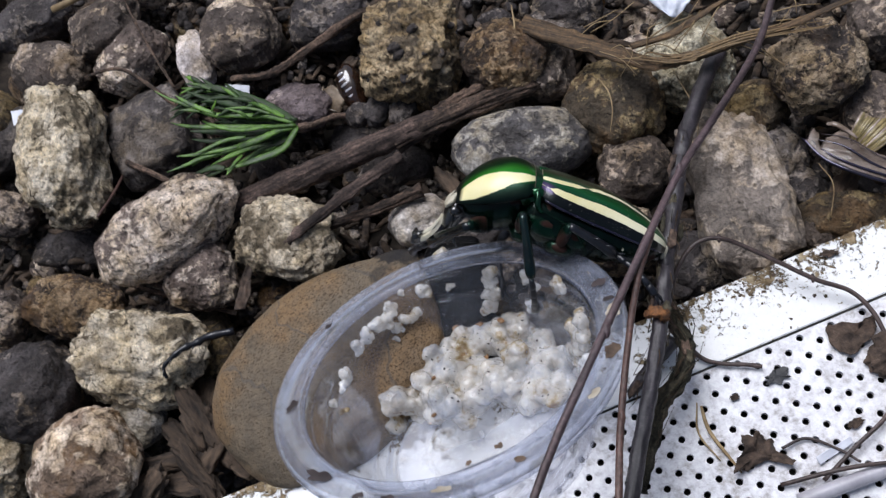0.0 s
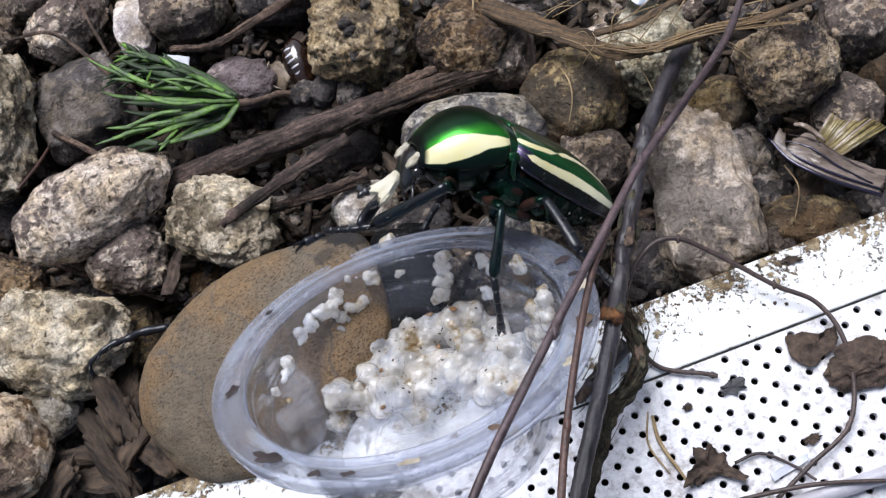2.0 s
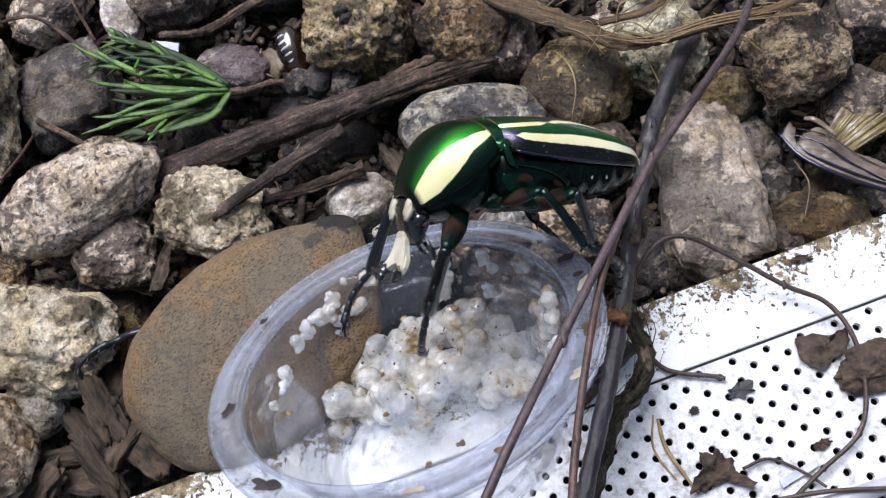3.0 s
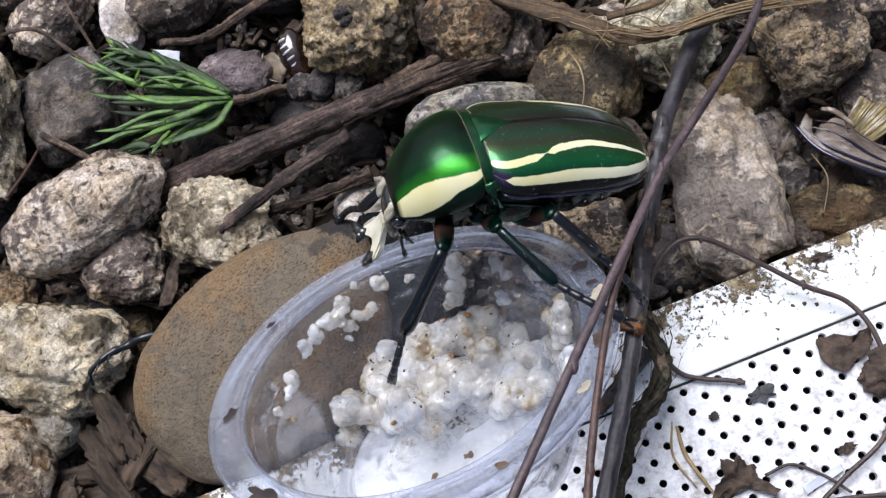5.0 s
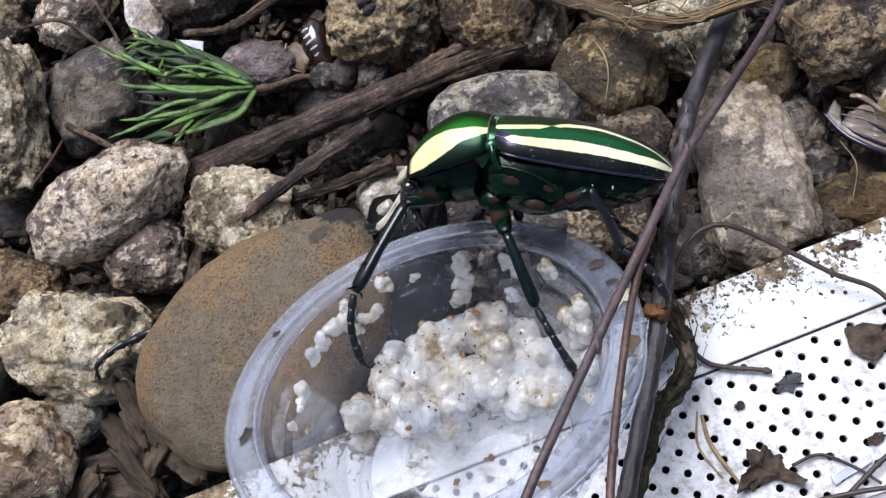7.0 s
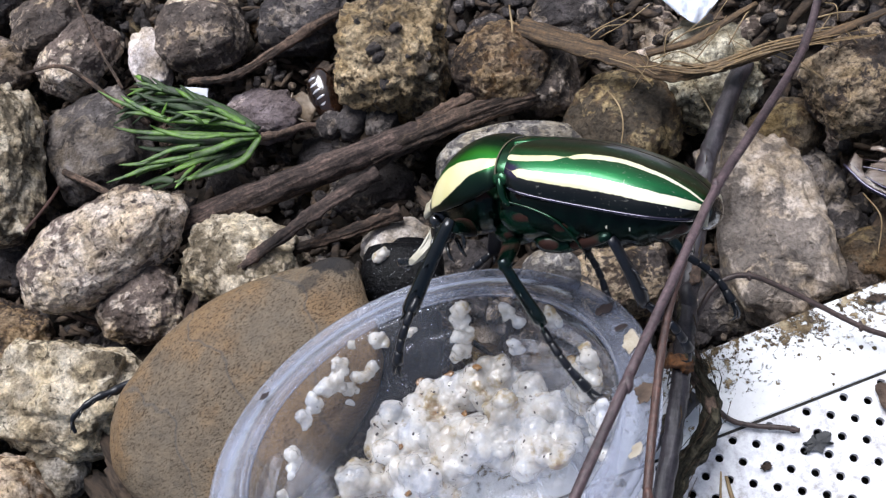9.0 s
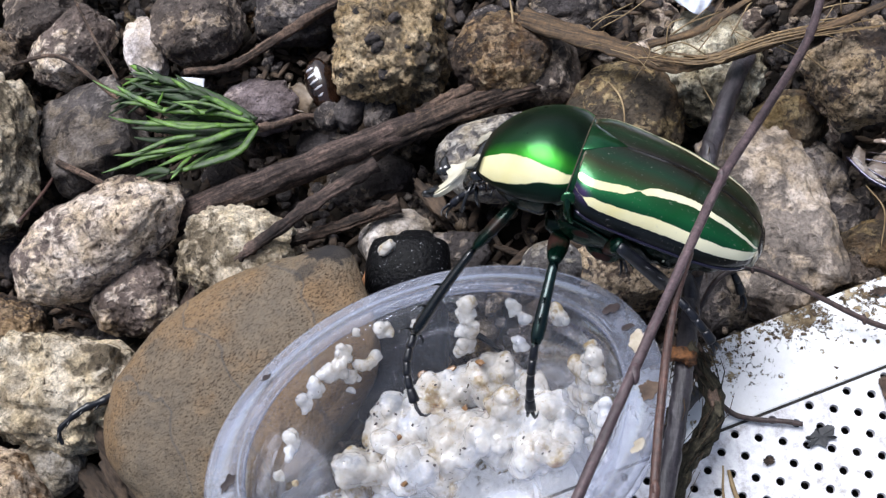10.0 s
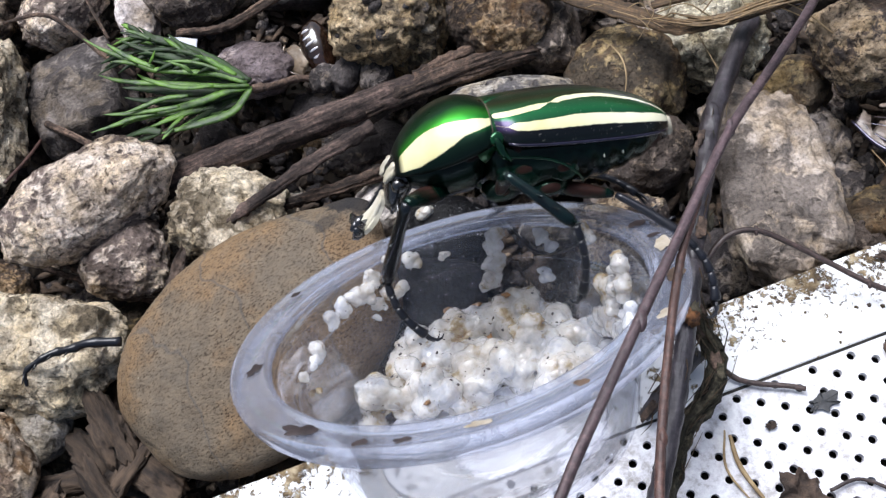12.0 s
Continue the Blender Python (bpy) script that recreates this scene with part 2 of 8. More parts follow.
def stained_plate_mat():
    """White paint with tan and dark soil stains in ragged clusters, thickest towards the gravel edge."""
    m, n, l, b = mat("stained_white_plate", 0.42, spec=0.4)
    v = coords(n, l, False)
    sep = n.new("ShaderNodeSeparateXYZ")
    l.new(v, sep.inputs[0])
    near_edge = math_node(n, l, "MULTIPLY", math_node(n, l, "SUBTRACT", sep.outputs[1], 0.016), 9.0)
    groups = noise_tex(n, l, v, 85, 4, 0.6)
    bits = noise_tex(n, l, v, 640, 6, 0.75, 0.4)
    h = math_node(n, l, "ADD", math_node(n, l, "ADD", math_node(n, l, "MULTIPLY", groups, 0.5), math_node(n, l, "MULTIPLY", bits, 0.72)), near_edge)
    mask = ramp(n, l, h, [(0.622, (0, 0, 0)), (0.652, (1, 1, 1))])
    soil = ramp(n, l, noise_tex(n, l, v, 260, 5, 0.7), [(0.36, (0.05, 0.038, 0.028)), (0.5, (0.22, 0.155, 0.085)), (0.64, (0.50, 0.41, 0.27))])
    paint = ramp(n, l, noise_tex(n, l, v, 700, 4, 0.7), [(0.28, (0.45, 0.42, 0.38)), (0.36, (0.80, 0.80, 0.80)), (0.7, (0.86, 0.86, 0.87))])
    l.new(mix(n, l, mask, paint, soil), b.inputs["Base Color"])
    l.new(ramp(n, l, mask, [(0, (0.42,) * 3), (1, (0.95,) * 3)]), b.inputs["Roughness"])
    bump(n, l, b, math_node(n, l, "MULTIPLY", mask, bits), 0.0008, 0.9)
    return m


BORDER = stained_plate_mat()
PLATE = plate_mat()
# dirt of the seam, also the painted shade seen through the holes
GROOVE = simple("seam_dirt_and_hole_shade", (0.012, 0.011, 0.010), (0.05, 0.045, 0.04), 300, 0.9, 0.0003)


def plastic_mat(name, clear, haze, haze_col, gloss_rough, film=False):
    """Thin clear plastic: lets light through, with a milky scratched share and a glossy skin."""
    m, n, l, b = mat(name, 0.3)
    v = coords(n, l, False)
    see, dif, trl, gls = (n.new("ShaderNodeBsdf" + q) for q in ("Transparent", "Diffuse", "Translucent", "Glossy"))
    see.inputs[0].default_value = (*clear, 1)
    dif.inputs[0].default_value = (*haze_col, 1)
    trl.inputs[0].default_value = (*haze_col, 1)
    gls.inputs["Roughness"].default_value = gloss_rough
    gls.inputs["Color"].default_value = (0.86, 0.89, 1.0, 1)
    milk, body, skin = n.new("ShaderNodeMixShader"), n.new("ShaderNodeMixShader"), n.new("ShaderNodeMixShader")
    milk.inputs[0].default_value = 0.5
    l.new(dif.outputs[0], milk.inputs[1])
    l.new(trl.outputs[0], milk.inputs[2])
    fac = ramp(n, l, noise_tex(n, l, v, 55, 6, 0.7), [(0.35, (haze * 0.5,) * 3), (0.7, (min(1, haze * 1.5),) * 3)])
    if film:                                 # dried film and specks of food
        fac = ramp(n, l, noise_tex(n, l, v, 130, 7, 0.72), [(0.42, (0.01,) * 3), (0.52, (0.10,) * 3), (0.62, (0.38,) * 3)])
        tint = ramp(n, l, noise_tex(n, l, v, 420, 5, 0.7), [(0.36, (0.16, 0.11, 0.06)), (0.46, (0.55, 0.50, 0.42)), (0.58, haze_col)])
        l.new(tint, dif.inputs[0])
        l.new(tint, trl.inputs[0])
    l.new(fac, body.inputs[0])
    l.new(see.outputs[0], body.inputs[1])
    l.new(milk.outputs[0], body.inputs[2])
    fr = n.new("ShaderNodeFresnel")
    fr.inputs["IOR"].default_value = 1.4
    l.new(math_node(n, l, "MULTIPLY", fr.outputs[0], 0.36), skin.inputs[0])
    l.new(body.outputs[0], skin.inputs[1])
    l.new(gls.outputs[0], skin.inputs[2])
    l.new(skin.outputs[0], n["Material Output"].inputs["Surface"])
    bp = n.new("ShaderNodeBump")
    bp.inputs["Distance"].default_value, bp.inputs["Strength"].default_value = 0.0006, 0.5
    l.new(noise_tex(n, l, v, 90, 4, 0.6), bp.inputs["Height"])
    l.new(bp.outputs[0], gls.inputs["Normal"])
    return m


CUP_CLEAR = plastic_mat("clear_cup_plastic", (0.968, 0.968, 0.97), 0.058, (0.76, 0.79, 0.90), 0.09)
CUP_BASE = plastic_mat("hazy_base_plastic", (0.995, 0.996, 0.998), 0.045, (0.80, 0.81, 0.84), 0.6, film=True)
CUP_RIM = plastic_mat("milky_rim_plastic", (0.93, 0.945, 0.975), 0.27, (0.72, 0.755, 0.89), 0.14)


def mush_mat():
    """Wet fruit pulp: translucent bluish white clots, stained tan in places, with a few dark specks."""
    m, n, l, b = mat("fruit_mush", 0.12, coat=0.5, spec=0.6)
    v = coords(n, l, False)
    f = noise_tex(n, l, v, 95, 5, 0.62)
    g = noise_tex(n, l, v, 520, 3, 0.6)
    col = ramp(n, l, f, [(0.31, (0.24, 0.13, 0.05)), (0.385, (0.46, 0.37, 0.23)), (0.43, (0.62, 0.57, 0.50)), (0.55, (0.72, 0.70, 0.67)), (0.62, (0.58, 0.59, 0.62)), (0.75, (0.50, 0.52, 0.58))])
    tan = ramp(n, l, noise_tex(n, l, v, 260, 4, 0.65), [(0.30, (0.66, 0.56, 0.42)), (0.40, (1, 1, 1))])
    col = mix(n, l, 1.0, col, tan, "MULTIPLY")
    dots = ramp(n, l, noise_tex(n, l, v, 900, 2, 0.5), [(0.275, (0.12, 0.07, 0.04)), (0.305, (1, 1, 1))])
    l.new(mix(n, l, 1.0, col, dots, "MULTIPLY"), b.inputs["Base Color"])
    b.inputs["Subsurface Weight"].default_value = 1.0
    b.inputs["Subsurface Radius"].default_value = (0.004, 0.0038, 0.0036)
    b.inputs["Subsurface Scale"].default_value = 1.0
    bump(n, l, b, g, 0.0006, 0.6)
    clear, wet = n.new("ShaderNodeBsdfTransparent"), n.new("ShaderNodeMixShader")
    clear.inputs[0].default_value = (0.93, 0.95, 1.0, 1)
    l.new(ramp(n, l, noise_tex(n, l, v, 150, 3, 0.5), [(0.35, (0.28,) * 3), (0.65, (0.60,) * 3)]), wet.inputs[0])
    l.new(b.outputs[0], wet.inputs[1])
    l.new(clear.outputs[0], wet.inputs[2])
    l.new(wet.outputs[0], n["Material Output"].inputs["Surface"])
    return m


MUSH = mush_mat()


def band(n, l, x, centre, half, soft):
    """1 inside centre +- half, 0 outside, with a soft edge; centre and half may be sockets."""
    d = math_node(n, l, "ABSOLUTE", math_node(n, l, "SUBTRACT", x, centre))
    e = math_node(n, l, "SUBTRACT", half, d)
    q = math_node(n, l, "DIVIDE", e, soft)
    m = math_node(n, l, "MULTIPLY_ADD", q, 1.0, 0.5)
    m2 = n.new("ShaderNodeClamp")
    l.new(m, m2.inputs[0])
    return m2.outputs[0]


def brown_stone_mat():
    """Fine-grained brown stone: rusty and greyish areas, dense dark pits, a few grey cracks."""
    m, n, l, b = mat("flat_brown_stone", 0.72, spec=0.3)
    v = coords(n, l, False)
    big = noise_tex(n, l, v, 30, 6, 0.65)
    mid = noise_tex(n, l, v, 190, 6, 0.7)
    mp = n.new("ShaderNodeMapping")
    mp.inputs["Scale"].default_value, mp.inputs["Rotation"].default_value = (0.55, 1.0, 1.0), (0, 0, 0.5)
    l.new(v, mp.inputs["Vector"])
    pits = noise_tex(n, l, mp.outputs[0], 2300, 3, 0.6, 0.1)
    dense = ramp(n, l, noise_tex(n, l, v, 38, 4, 0.6), [(0.36, (0.6,) * 3), (0.52, (1, 1, 1))])
    col = ramp(n, l, big, [(0.34, (0.128, 0.106, 0.08)), (0.47, (0.148, 0.114, 0.078)), (0.58, (0.188, 0.122, 0.065)), (0.7, (0.178, 0.132, 0.088))])
    col = mix(n, l, 1.0, col, ramp(n, l, mid, [(0.3, (0.78, 0.78, 0.79)), (0.7, (1.16, 1.15, 1.13))]), "MULTIPLY")
    hole = ramp(n, l, pits, [(0.37, (0.42, 0.36, 0.30)), (0.47, (1, 1, 1)), (0.65, (1.15, 1.13, 1.1))])
    col = mix(n, l, dense, col, mix(n, l, 1.0, col, hole, "MULTIPLY"))
    flecks = ramp(n, l, noise_tex(n, l, v, 620, 2, 0.5), [(0.765, (0, 0, 0)), (0.79, (1, 1, 1))])
    col = mix(n, l, flecks, col, (0.55, 0.5, 0.38))
    wave = n.new("ShaderNodeTexWave")
    wave.inputs["Scale"].default_value, wave.inputs["Distortion"].default_value = 14, 9
    wave.inputs["Detail"].default_value, wave.inputs["Detail Scale"].default_value = 4, 1.6
    l.new(v, wave.inputs["Vector"])
    crack = ramp(n, l, wave.outputs["Fac"], [(0.0, (0.5,) * 3), (0.007, (0, 0, 0))])
    col = mix(n, l, crack, col, (0.07, 0.068, 0.066))
    edge = math_node(n, l, "MULTIPLY", math_node(n, l, "SUBTRACT", noise_tex(n, l, v, 130, 5, 0.7), 0.5), 0.016)
    for x, y, z, r, dark in ((36, 17, 4, 4.6, 0.95), (40, 11.5, 4, 3.2, 0.9), (30, 11, 8, 3.0, 0.6), (26, 17, 7, 1.6, 0.6)):     # damp black stains
        gap = n.new("ShaderNodeVectorMath")
        gap.operation = "DISTANCE"
        l.new(v, gap.inputs[0])
        gap.inputs[1].default_value = (x * 0.001, y * 0.001, z * 0.001)
        stain = band(n, l, math_node(n, l, "ADD", gap.outputs["Value"], edge), 0.0, r * 0.001, 0.0016)
        col = mix(n, l, math_node(n, l, "MULTIPLY", stain, dark), col, (0.018, 0.016, 0.016))
    l.new(col, b.inputs["Base Color"])
    first = bump(n, l, b, mix(n, l, dense, (0.6, 0.6, 0.6), hole), 0.0002, 0.7)
    bump(n, l, b, mid, 0.0014, 0.7, first)
    return m


BROWN_STONE = brown_stone_mat()

# ---- mesh tools ----
MM = 0.001


def part(name, bm, material, parent=None, label="", smooth=True):
    me = bpy.data.meshes.new(name)
    bm.to_mesh(me)
    bm.free()
    if smooth:
        for p in me.polygons:
            p.use_smooth = True
    for q in material if isinstance(material, (list, tuple)) else [material]:
        me.materials.append(q)
    ob = new(name, me)
    if parent is not None:
        ob.parent = parent
    if label:
        tagged(ob, label)
    return ob


def thing(name, label, category, m=None, group="", kind=""):
    ob = tagged(new(name), label, category, group, kind)
    ob.empty_display_size = 0.005
    if m is not None:
        ob.matrix_world = m
    return ob


def tube(points, radii, sides=10, rough=0.0, seed=0, bm=None, flat=1.0, cracks=0.0):
    """A tapered, closed tube along points (metres); rough: uneven skin as a share of the radius; flat: height over width."""
    bm = bm or bmesh.new()
    uvl = bm.loops.layers.uv.verify()
    pts = [Vector(p) for p in points]
    run = [0.0]
    for a, b in zip(pts, pts[1:]):
        run.append(run[-1] + (b - a).length)
    if not isinstance(radii, (list, tuple)):
        radii = [radii] * len(pts)
    rings, side = [], None
    for k, p in enumerate(pts):
        d = (pts[min(k + 1, len(pts) - 1)] - pts[max(k - 1, 0)]).normalized()
        if side is None:
            side = d.orthogonal().normalized() if abs(d.z) > 0.9 else d.cross(Vector((0, 0, 1))).normalized()
        side = (side - d * side.dot(d)).normalized()
        up = side.cross(d)
        ring = []
        for j in range(sides):
            a = 2 * math.pi * j / sides - math.pi / 2
            o = side * math.cos(a) + up * (math.sin(a) * flat)
            r = radii[k]
            if rough:
                r *= 1 + rough * noise.noise((p + o * radii[k]) * (0.9 / max(radii[k], 1e-4)) + Vector((seed * 7.1, 0, 0)))
            if cracks:
                c = abs(noise.noise(Vector((2.1 * math.cos(a), 2.1 * math.sin(a), run[k] * 22 + seed)))) * 6
                r *= 1 - cracks * max(0.0, 1 - c) + 0.35 * cracks * noise.noise(Vector((5 * math.cos(a), 5 * math.sin(a), run[k] * 120 + seed)))
            ring.append(bm.verts.new(p + o * r))
        rings.append(ring)
    made = []
    for k, (a, b) in enumerate(zip(rings, rings[1:])):
        for j in range(sides):
            f = bm.faces.new((a[j], b[j], b[(j + 1) % sides], a[(j + 1) % sides]))
            made.append(f)
            w = 6.28 * max(radii[k], 0.0002) / sides
            for lp, q in zip(f.loops, ((k, j), (k + 1, j), (k + 1, j + 1), (k, j + 1))):
                lp[uvl].uv = (run[q[0]] + seed * 0.013, q[1] * w)
    made += [bm.faces.new(rings[0]), bm.faces.new(rings[-1][::-1])]
    bmesh.ops.recalc_face_normals(bm, faces=made)
    return bm


def curve(points, steps=6):
    """Points along a smooth line through the given ones (millimetres in, metres out)."""
    p = [Vector(q) * MM for q in points]
    p = [2 * p[0] - p[1]] + p + [2 * p[-1] - p[-2]]
    out = []
    for k in range(1, len(p) - 2):
        for s in range(steps):
            t = s / steps
            out.append(0.5 * (2 * p[k] + (p[k + 1] - p[k - 1]) * t + (2 * p[k - 1] - 5 * p[k] + 4 * p[k + 1] - p[k + 2]) * t * t
                              + (3 * p[k] - p[k - 1] - 3 * p[k + 1] + p[k + 2]) * t ** 3))
    out.append(p[-2].copy())
    return out


def taper(n, a, b, mid=None):
    m = (a + b) / 2 if mid is None else mid
    return [MM * ((1 - t) ** 2 * a + 2 * t * (1 - t) * (2 * m - (a + b) / 2) + t * t * b) for t in (k / (n - 1) for k in range(n))]


def lathe(profile, sides=96, bm=None, closed=False):
    """A body of revolution about z; profile: (radius, height) in millimetres."""
    bm = bm or bmesh.new()
    rings = [[bm.verts.new((r * MM * math.cos(2 * math.pi * j / sides), r * MM * math.sin(2 * math.pi * j / sides), z * MM)) for j in range(sides)]
             for r, z in profile]
    pairs = list(zip(rings, rings[1:])) + ([(rings[-1], rings[0])] if closed else [])
    for a, b in pairs:
        for j in range(sides):
            bm.faces.new((a[j], a[(j + 1) % sides], b[(j + 1) % sides], b[j]))
    return bm


def lump(a, b, c, seed, detail=4, rough=0.16, fine=0.05, square=0.0, scale=1.0, crust=0.0):
    """A worn stone or clump with half axes a, b, c in millimetres."""
    bm = bmesh.new()
    bmesh.ops.create_icosphere(bm, subdivisions=detail, radius=1.0)
    off = Vector((seed * 3.17, seed * 1.31, seed * 5.7))
    for v in bm.verts:
        d = v.co.normalized()
        if square:
            e = max(abs(d.x), abs(d.y), abs(d.z))
            d = d.lerp(d / e * 0.86, square)
        r = 1 + rough * noise.fractal(d * 1.25 * scale + off, 1.0, 2.0, 3) + fine * noise.fractal(d * 5.5 * scale + off, 0.9, 2.1, 4)
        q = Vector((d.x * a, d.y * b, d.z * c)) * r
        if crust:
            h = noise.noise(q * 0.16 + off) + 0.9 * noise.noise(q * 0.42 + off) + 0.6 * noise.noise(q * 0.95 + off)
            q += d * (crust * (max(-0.9, h) if h < 0 else 0.6 * h))
        v.co = q * MM
    return bm


# ---- ground ----
def build_ground():
    bm = bmesh.new()
    n, inner = 90, 0.32
    def axis(k):
        t = 2 * k / n - 1
        return inner * t if abs(t) <= 0.8 else math.copysign(0.8 * inner + (abs(t) - 0.8) ** 2 * 115 + (abs(t) - 0.8) * inner, t)
    grid = [[bm.verts.new((axis(i), 0.03 + axis(j), -0.036 + 0.006 * noise.fractal(Vector((axis(i) * 40, axis(j) * 40, 2)), 1, 2, 4)))
             for j in range(n + 1)] for i in range(n + 1)]
    for i in range(n):
        for j in range(n):
            bm.faces.new((grid[i][j], grid[i + 1][j], grid[i + 1][j + 1], grid[i][j + 1]))
    ob = part("ground", bm, SOIL)
    return tagged(ob, "dark damp soil under loose gravel", "ground", kind="structure")


build_ground()

# ---- perforated plate ----
EDGE_ANGLE = 22.0
PLATE_M = pose(0.060, -0.005, 0, 0, 0, EDGE_ANGLE)   # x along the seam, y towards the gravel


def build_plate():
    plate = thing("perforated_plate", "white painted perforated metal plate, dirty along its edge", "metal plate", PLATE_M)
    step, half, r = 5.0 * math.sqrt(3), 2.5, 0.94
    thick = 1.6
    # perforated field: hexagon-like cells, each with a round hole through it
    bm = bmesh.new()
    sides = 16
    cols, rows_n = range(-16, 17), range(0, 34)
    w, h = step / 2, half
    cache = {}
    def vert(x, y, z):
        key = (round(x, 3), round(y, 3), round(z, 3))
        if key not in cache:
            cache[key] = bm.verts.new((x * MM, y * MM, z * MM))
        return cache[key]
    for i in cols:
        for j in rows_n:
            cx, cy = i * w, -j * h * 1.0
            if (i + j) % 2:
                continue
            # rhombus-shaped cell between its four neighbours
            corners = [(cx + w, cy), (cx, cy + h), (cx - w, cy), (cx, cy - h)]
            outer = []
            for k in range(4):
                a, b = corners[k], corners[(k + 1) % 4]
                for s in range(sides // 4):
                    t = s / (sides // 4)
                    outer.append((a[0] + (b[0] - a[0]) * t, a[1] + (b[1] - a[1]) * t))
            inner, low = [], []
            for k in range(sides):
                a = math.atan2((outer[k][1] - cy), (outer[k][0] - cx))
                inner.append(bm.verts.new(((cx + r * math.cos(a)) * MM, (cy + r * math.sin(a)) * MM, 0)))
                low.append(bm.verts.new(((cx + r * 0.92 * math.cos(a)) * MM, (cy + r * 0.92 * math.sin(a)) * MM, -thick * MM)))
            ov = [vert(*o, 0) for o in outer]
            for k in range(sides):
                q = (k + 1) % sides
                bm.faces.new((ov[k], ov[q], inner[q], inner[k]))
                bm.faces.new((inner[k], inner[q], low[q], low[k]))
    for i in range(-15, 16, 2):     # plain teeth between the first holes and the seam
        bm.faces.new((vert((i - 1) * w, h, 0), vert(i * w, 0, 0), vert((i + 1) * w, h, 0)))
    part("perforated_sheet", bm, PLATE, plate, smooth=False)
    # plain border between the seam and the edge
    def slab(name, x0, x1, y0, y1, z0, z1, material, bevel=0.5, label=""):
        b2 = bmesh.new()
        bmesh.ops.create_cube(b2, size=1)
        for v in b2.verts:
            v.co = Vector(((x0 + x1) / 2 + v.co.x * (x1 - x0), (y0 + y1) / 2 + v.co.y * (y1 - y0), (z0 + z1) / 2 + v.co.z * (z1 - z0))) * MM
        bmesh.ops.bevel(b2, geom=b2.edges[:], offset=bevel * MM, segments=2, affect="EDGES")
        return part(name, b2, material, plate, label, False)
    slab("border", -145, 145, 2.15, SEAM_TO_EDGE, -9, 0.5, BORDER, 0.22)
    slab("seam", -145, 145, 1.5, 2.12, -3, 0.12, GROOVE, 0.1, "dark dirty seam")
    # added dark slab: its colour stands for the shade inside the holes
    slab("underside", -145, 145, -90, 2.4, -7.5, -4.5, GROOVE, 0.3, "dark slab added below the holes for their shade")
    return plate


SEAM_TO_EDGE = 20.7
build_plate()

# ---- gravel ----
PEBBLE_LABEL = {
    "mottle": "dark rounded pebble with pale mottled crust", "cream": "cream limestone pebble with a pitted crust",
    "lime": "pale yellowish limestone pebble full of pits",
    "conglom": "rough yellowish conglomerate stone with dark grains", "rust": "round rust-brown stone with a rough skin",
    "umber": "round dark umber stone with tan flecks", "worn": "rounded rusty pebble with a worn cream top", "brown": "dull brown rounded pebble in gravel", "dark": "dark damp pebble deep in the gravel", "slate": "smooth slate-grey flat pebble",
    "grey": "speckled light grey smooth pebble", "olive": "dull olive-brown mossy pebble in gravel", "tall": "pitted buff angular stone beside the plate",
    "chalk": "small chalky light grey pebble half buried", "pale": "small pale elongated pebble", "pinkb": "pinkish brown flat pebble",
}
SHAPE = {"chalk": (0.12, 0.015, 0.1), "tall": (0.26, 0.05, 0.4), "conglom": (0.15, 0.10, 0.35), "cream": (0.24, 0.07, 0.25), "lime": (0.24, 0.07, 0.25), "slate": (0.14, 0.02, 0.4), "grey": (0.06, 0.012, 0.05),
         "mottle": (0.14, 0.035, 0.2), "rust": (0.10, 0.05, 0.1)}


CRUST = {"mottle": 0.55, "cream": 0.6, "lime": 0.6, "conglom": 0.9, "rust": 0.5, "umber": 0.7, "tall": 0.4, "grey": 0.15}


def pebble(x, y, z, a, b, c, yaw, kind, seed):
    rough, fine, square = SHAPE.get(kind, (0.16, 0.04, 0.25))
    near = kind in CRUST and max(a, b) > 11 and z > -18
    bm = lump(a, b, c, seed, 6 if near else 5 if max(a, b) > 9 else 4, rough, fine, square, crust=CRUST.get(kind, 0.3))
    ob = part("pebble", bm, STONES[kind])
    ob.matrix_world = pose(x * MM, y * MM, z * MM, (seed * 37) % 17 - 8, (seed * 53) % 17 - 8, yaw)
    if kind == "conglom":
        rng = random.Random(seed)
        for k in range(26):
            d = Vector((rng.uniform(-1, 1), rng.uniform(-1, 0.8), rng.uniform(0.05, 1))).normalized()
            r = rng.uniform(1.1, 2.6)
            q = part("nodule", lump(r, r * 0.7, r * 0.6, k, 3, 0.2, 0.1), STONES["dark" if k % 5 else "cream"], ob, "dark embedded grain" if k % 5 else "pale embedded grain")
            q.matrix_local = Matrix.Translation(Vector((d.x * a, d.y * b, d.z * c)) * (0.97 * MM)) @ pose(0, 0, 0, 40 * d.y, 40 * d.x, rng.uniform(0, 180))
    return tagged(ob, PEBBLE_LABEL[kind], "pebble", "pebbles of the gravel bed")


pebble(-184, 144, -19, 18.0, 10.7, 8.6, 12, "dark", 1)
pebble(-148, 132, -14, 12.9, 9.6, 7.7, 22, "brown", 2)
pebble(-134, 119, -13, 15.1, 10.2, 8.2, 52, "mottle", 3)
pebble(-110, 117, -15, 12.9, 6.6, 5.3, -68, "pale", 4)
pebble(-93, 130, -14, 12.8, 12.7, 10.2, 32, "mottle", 5)
pebble(-60, 131, -17, 15.3, 10.4, 8.3, 2, "dark", 6)
pebble(-27, 106, -6, 17.2, 19.8, 14.6, 2, "conglom", 7)
pebble(5, 100, -6, 13.9, 13.2, 10.6, 2, "rust", 8)
pebble(15, 100, -13, 11.2, 12.8, 9.5, 2, "brown", 9)
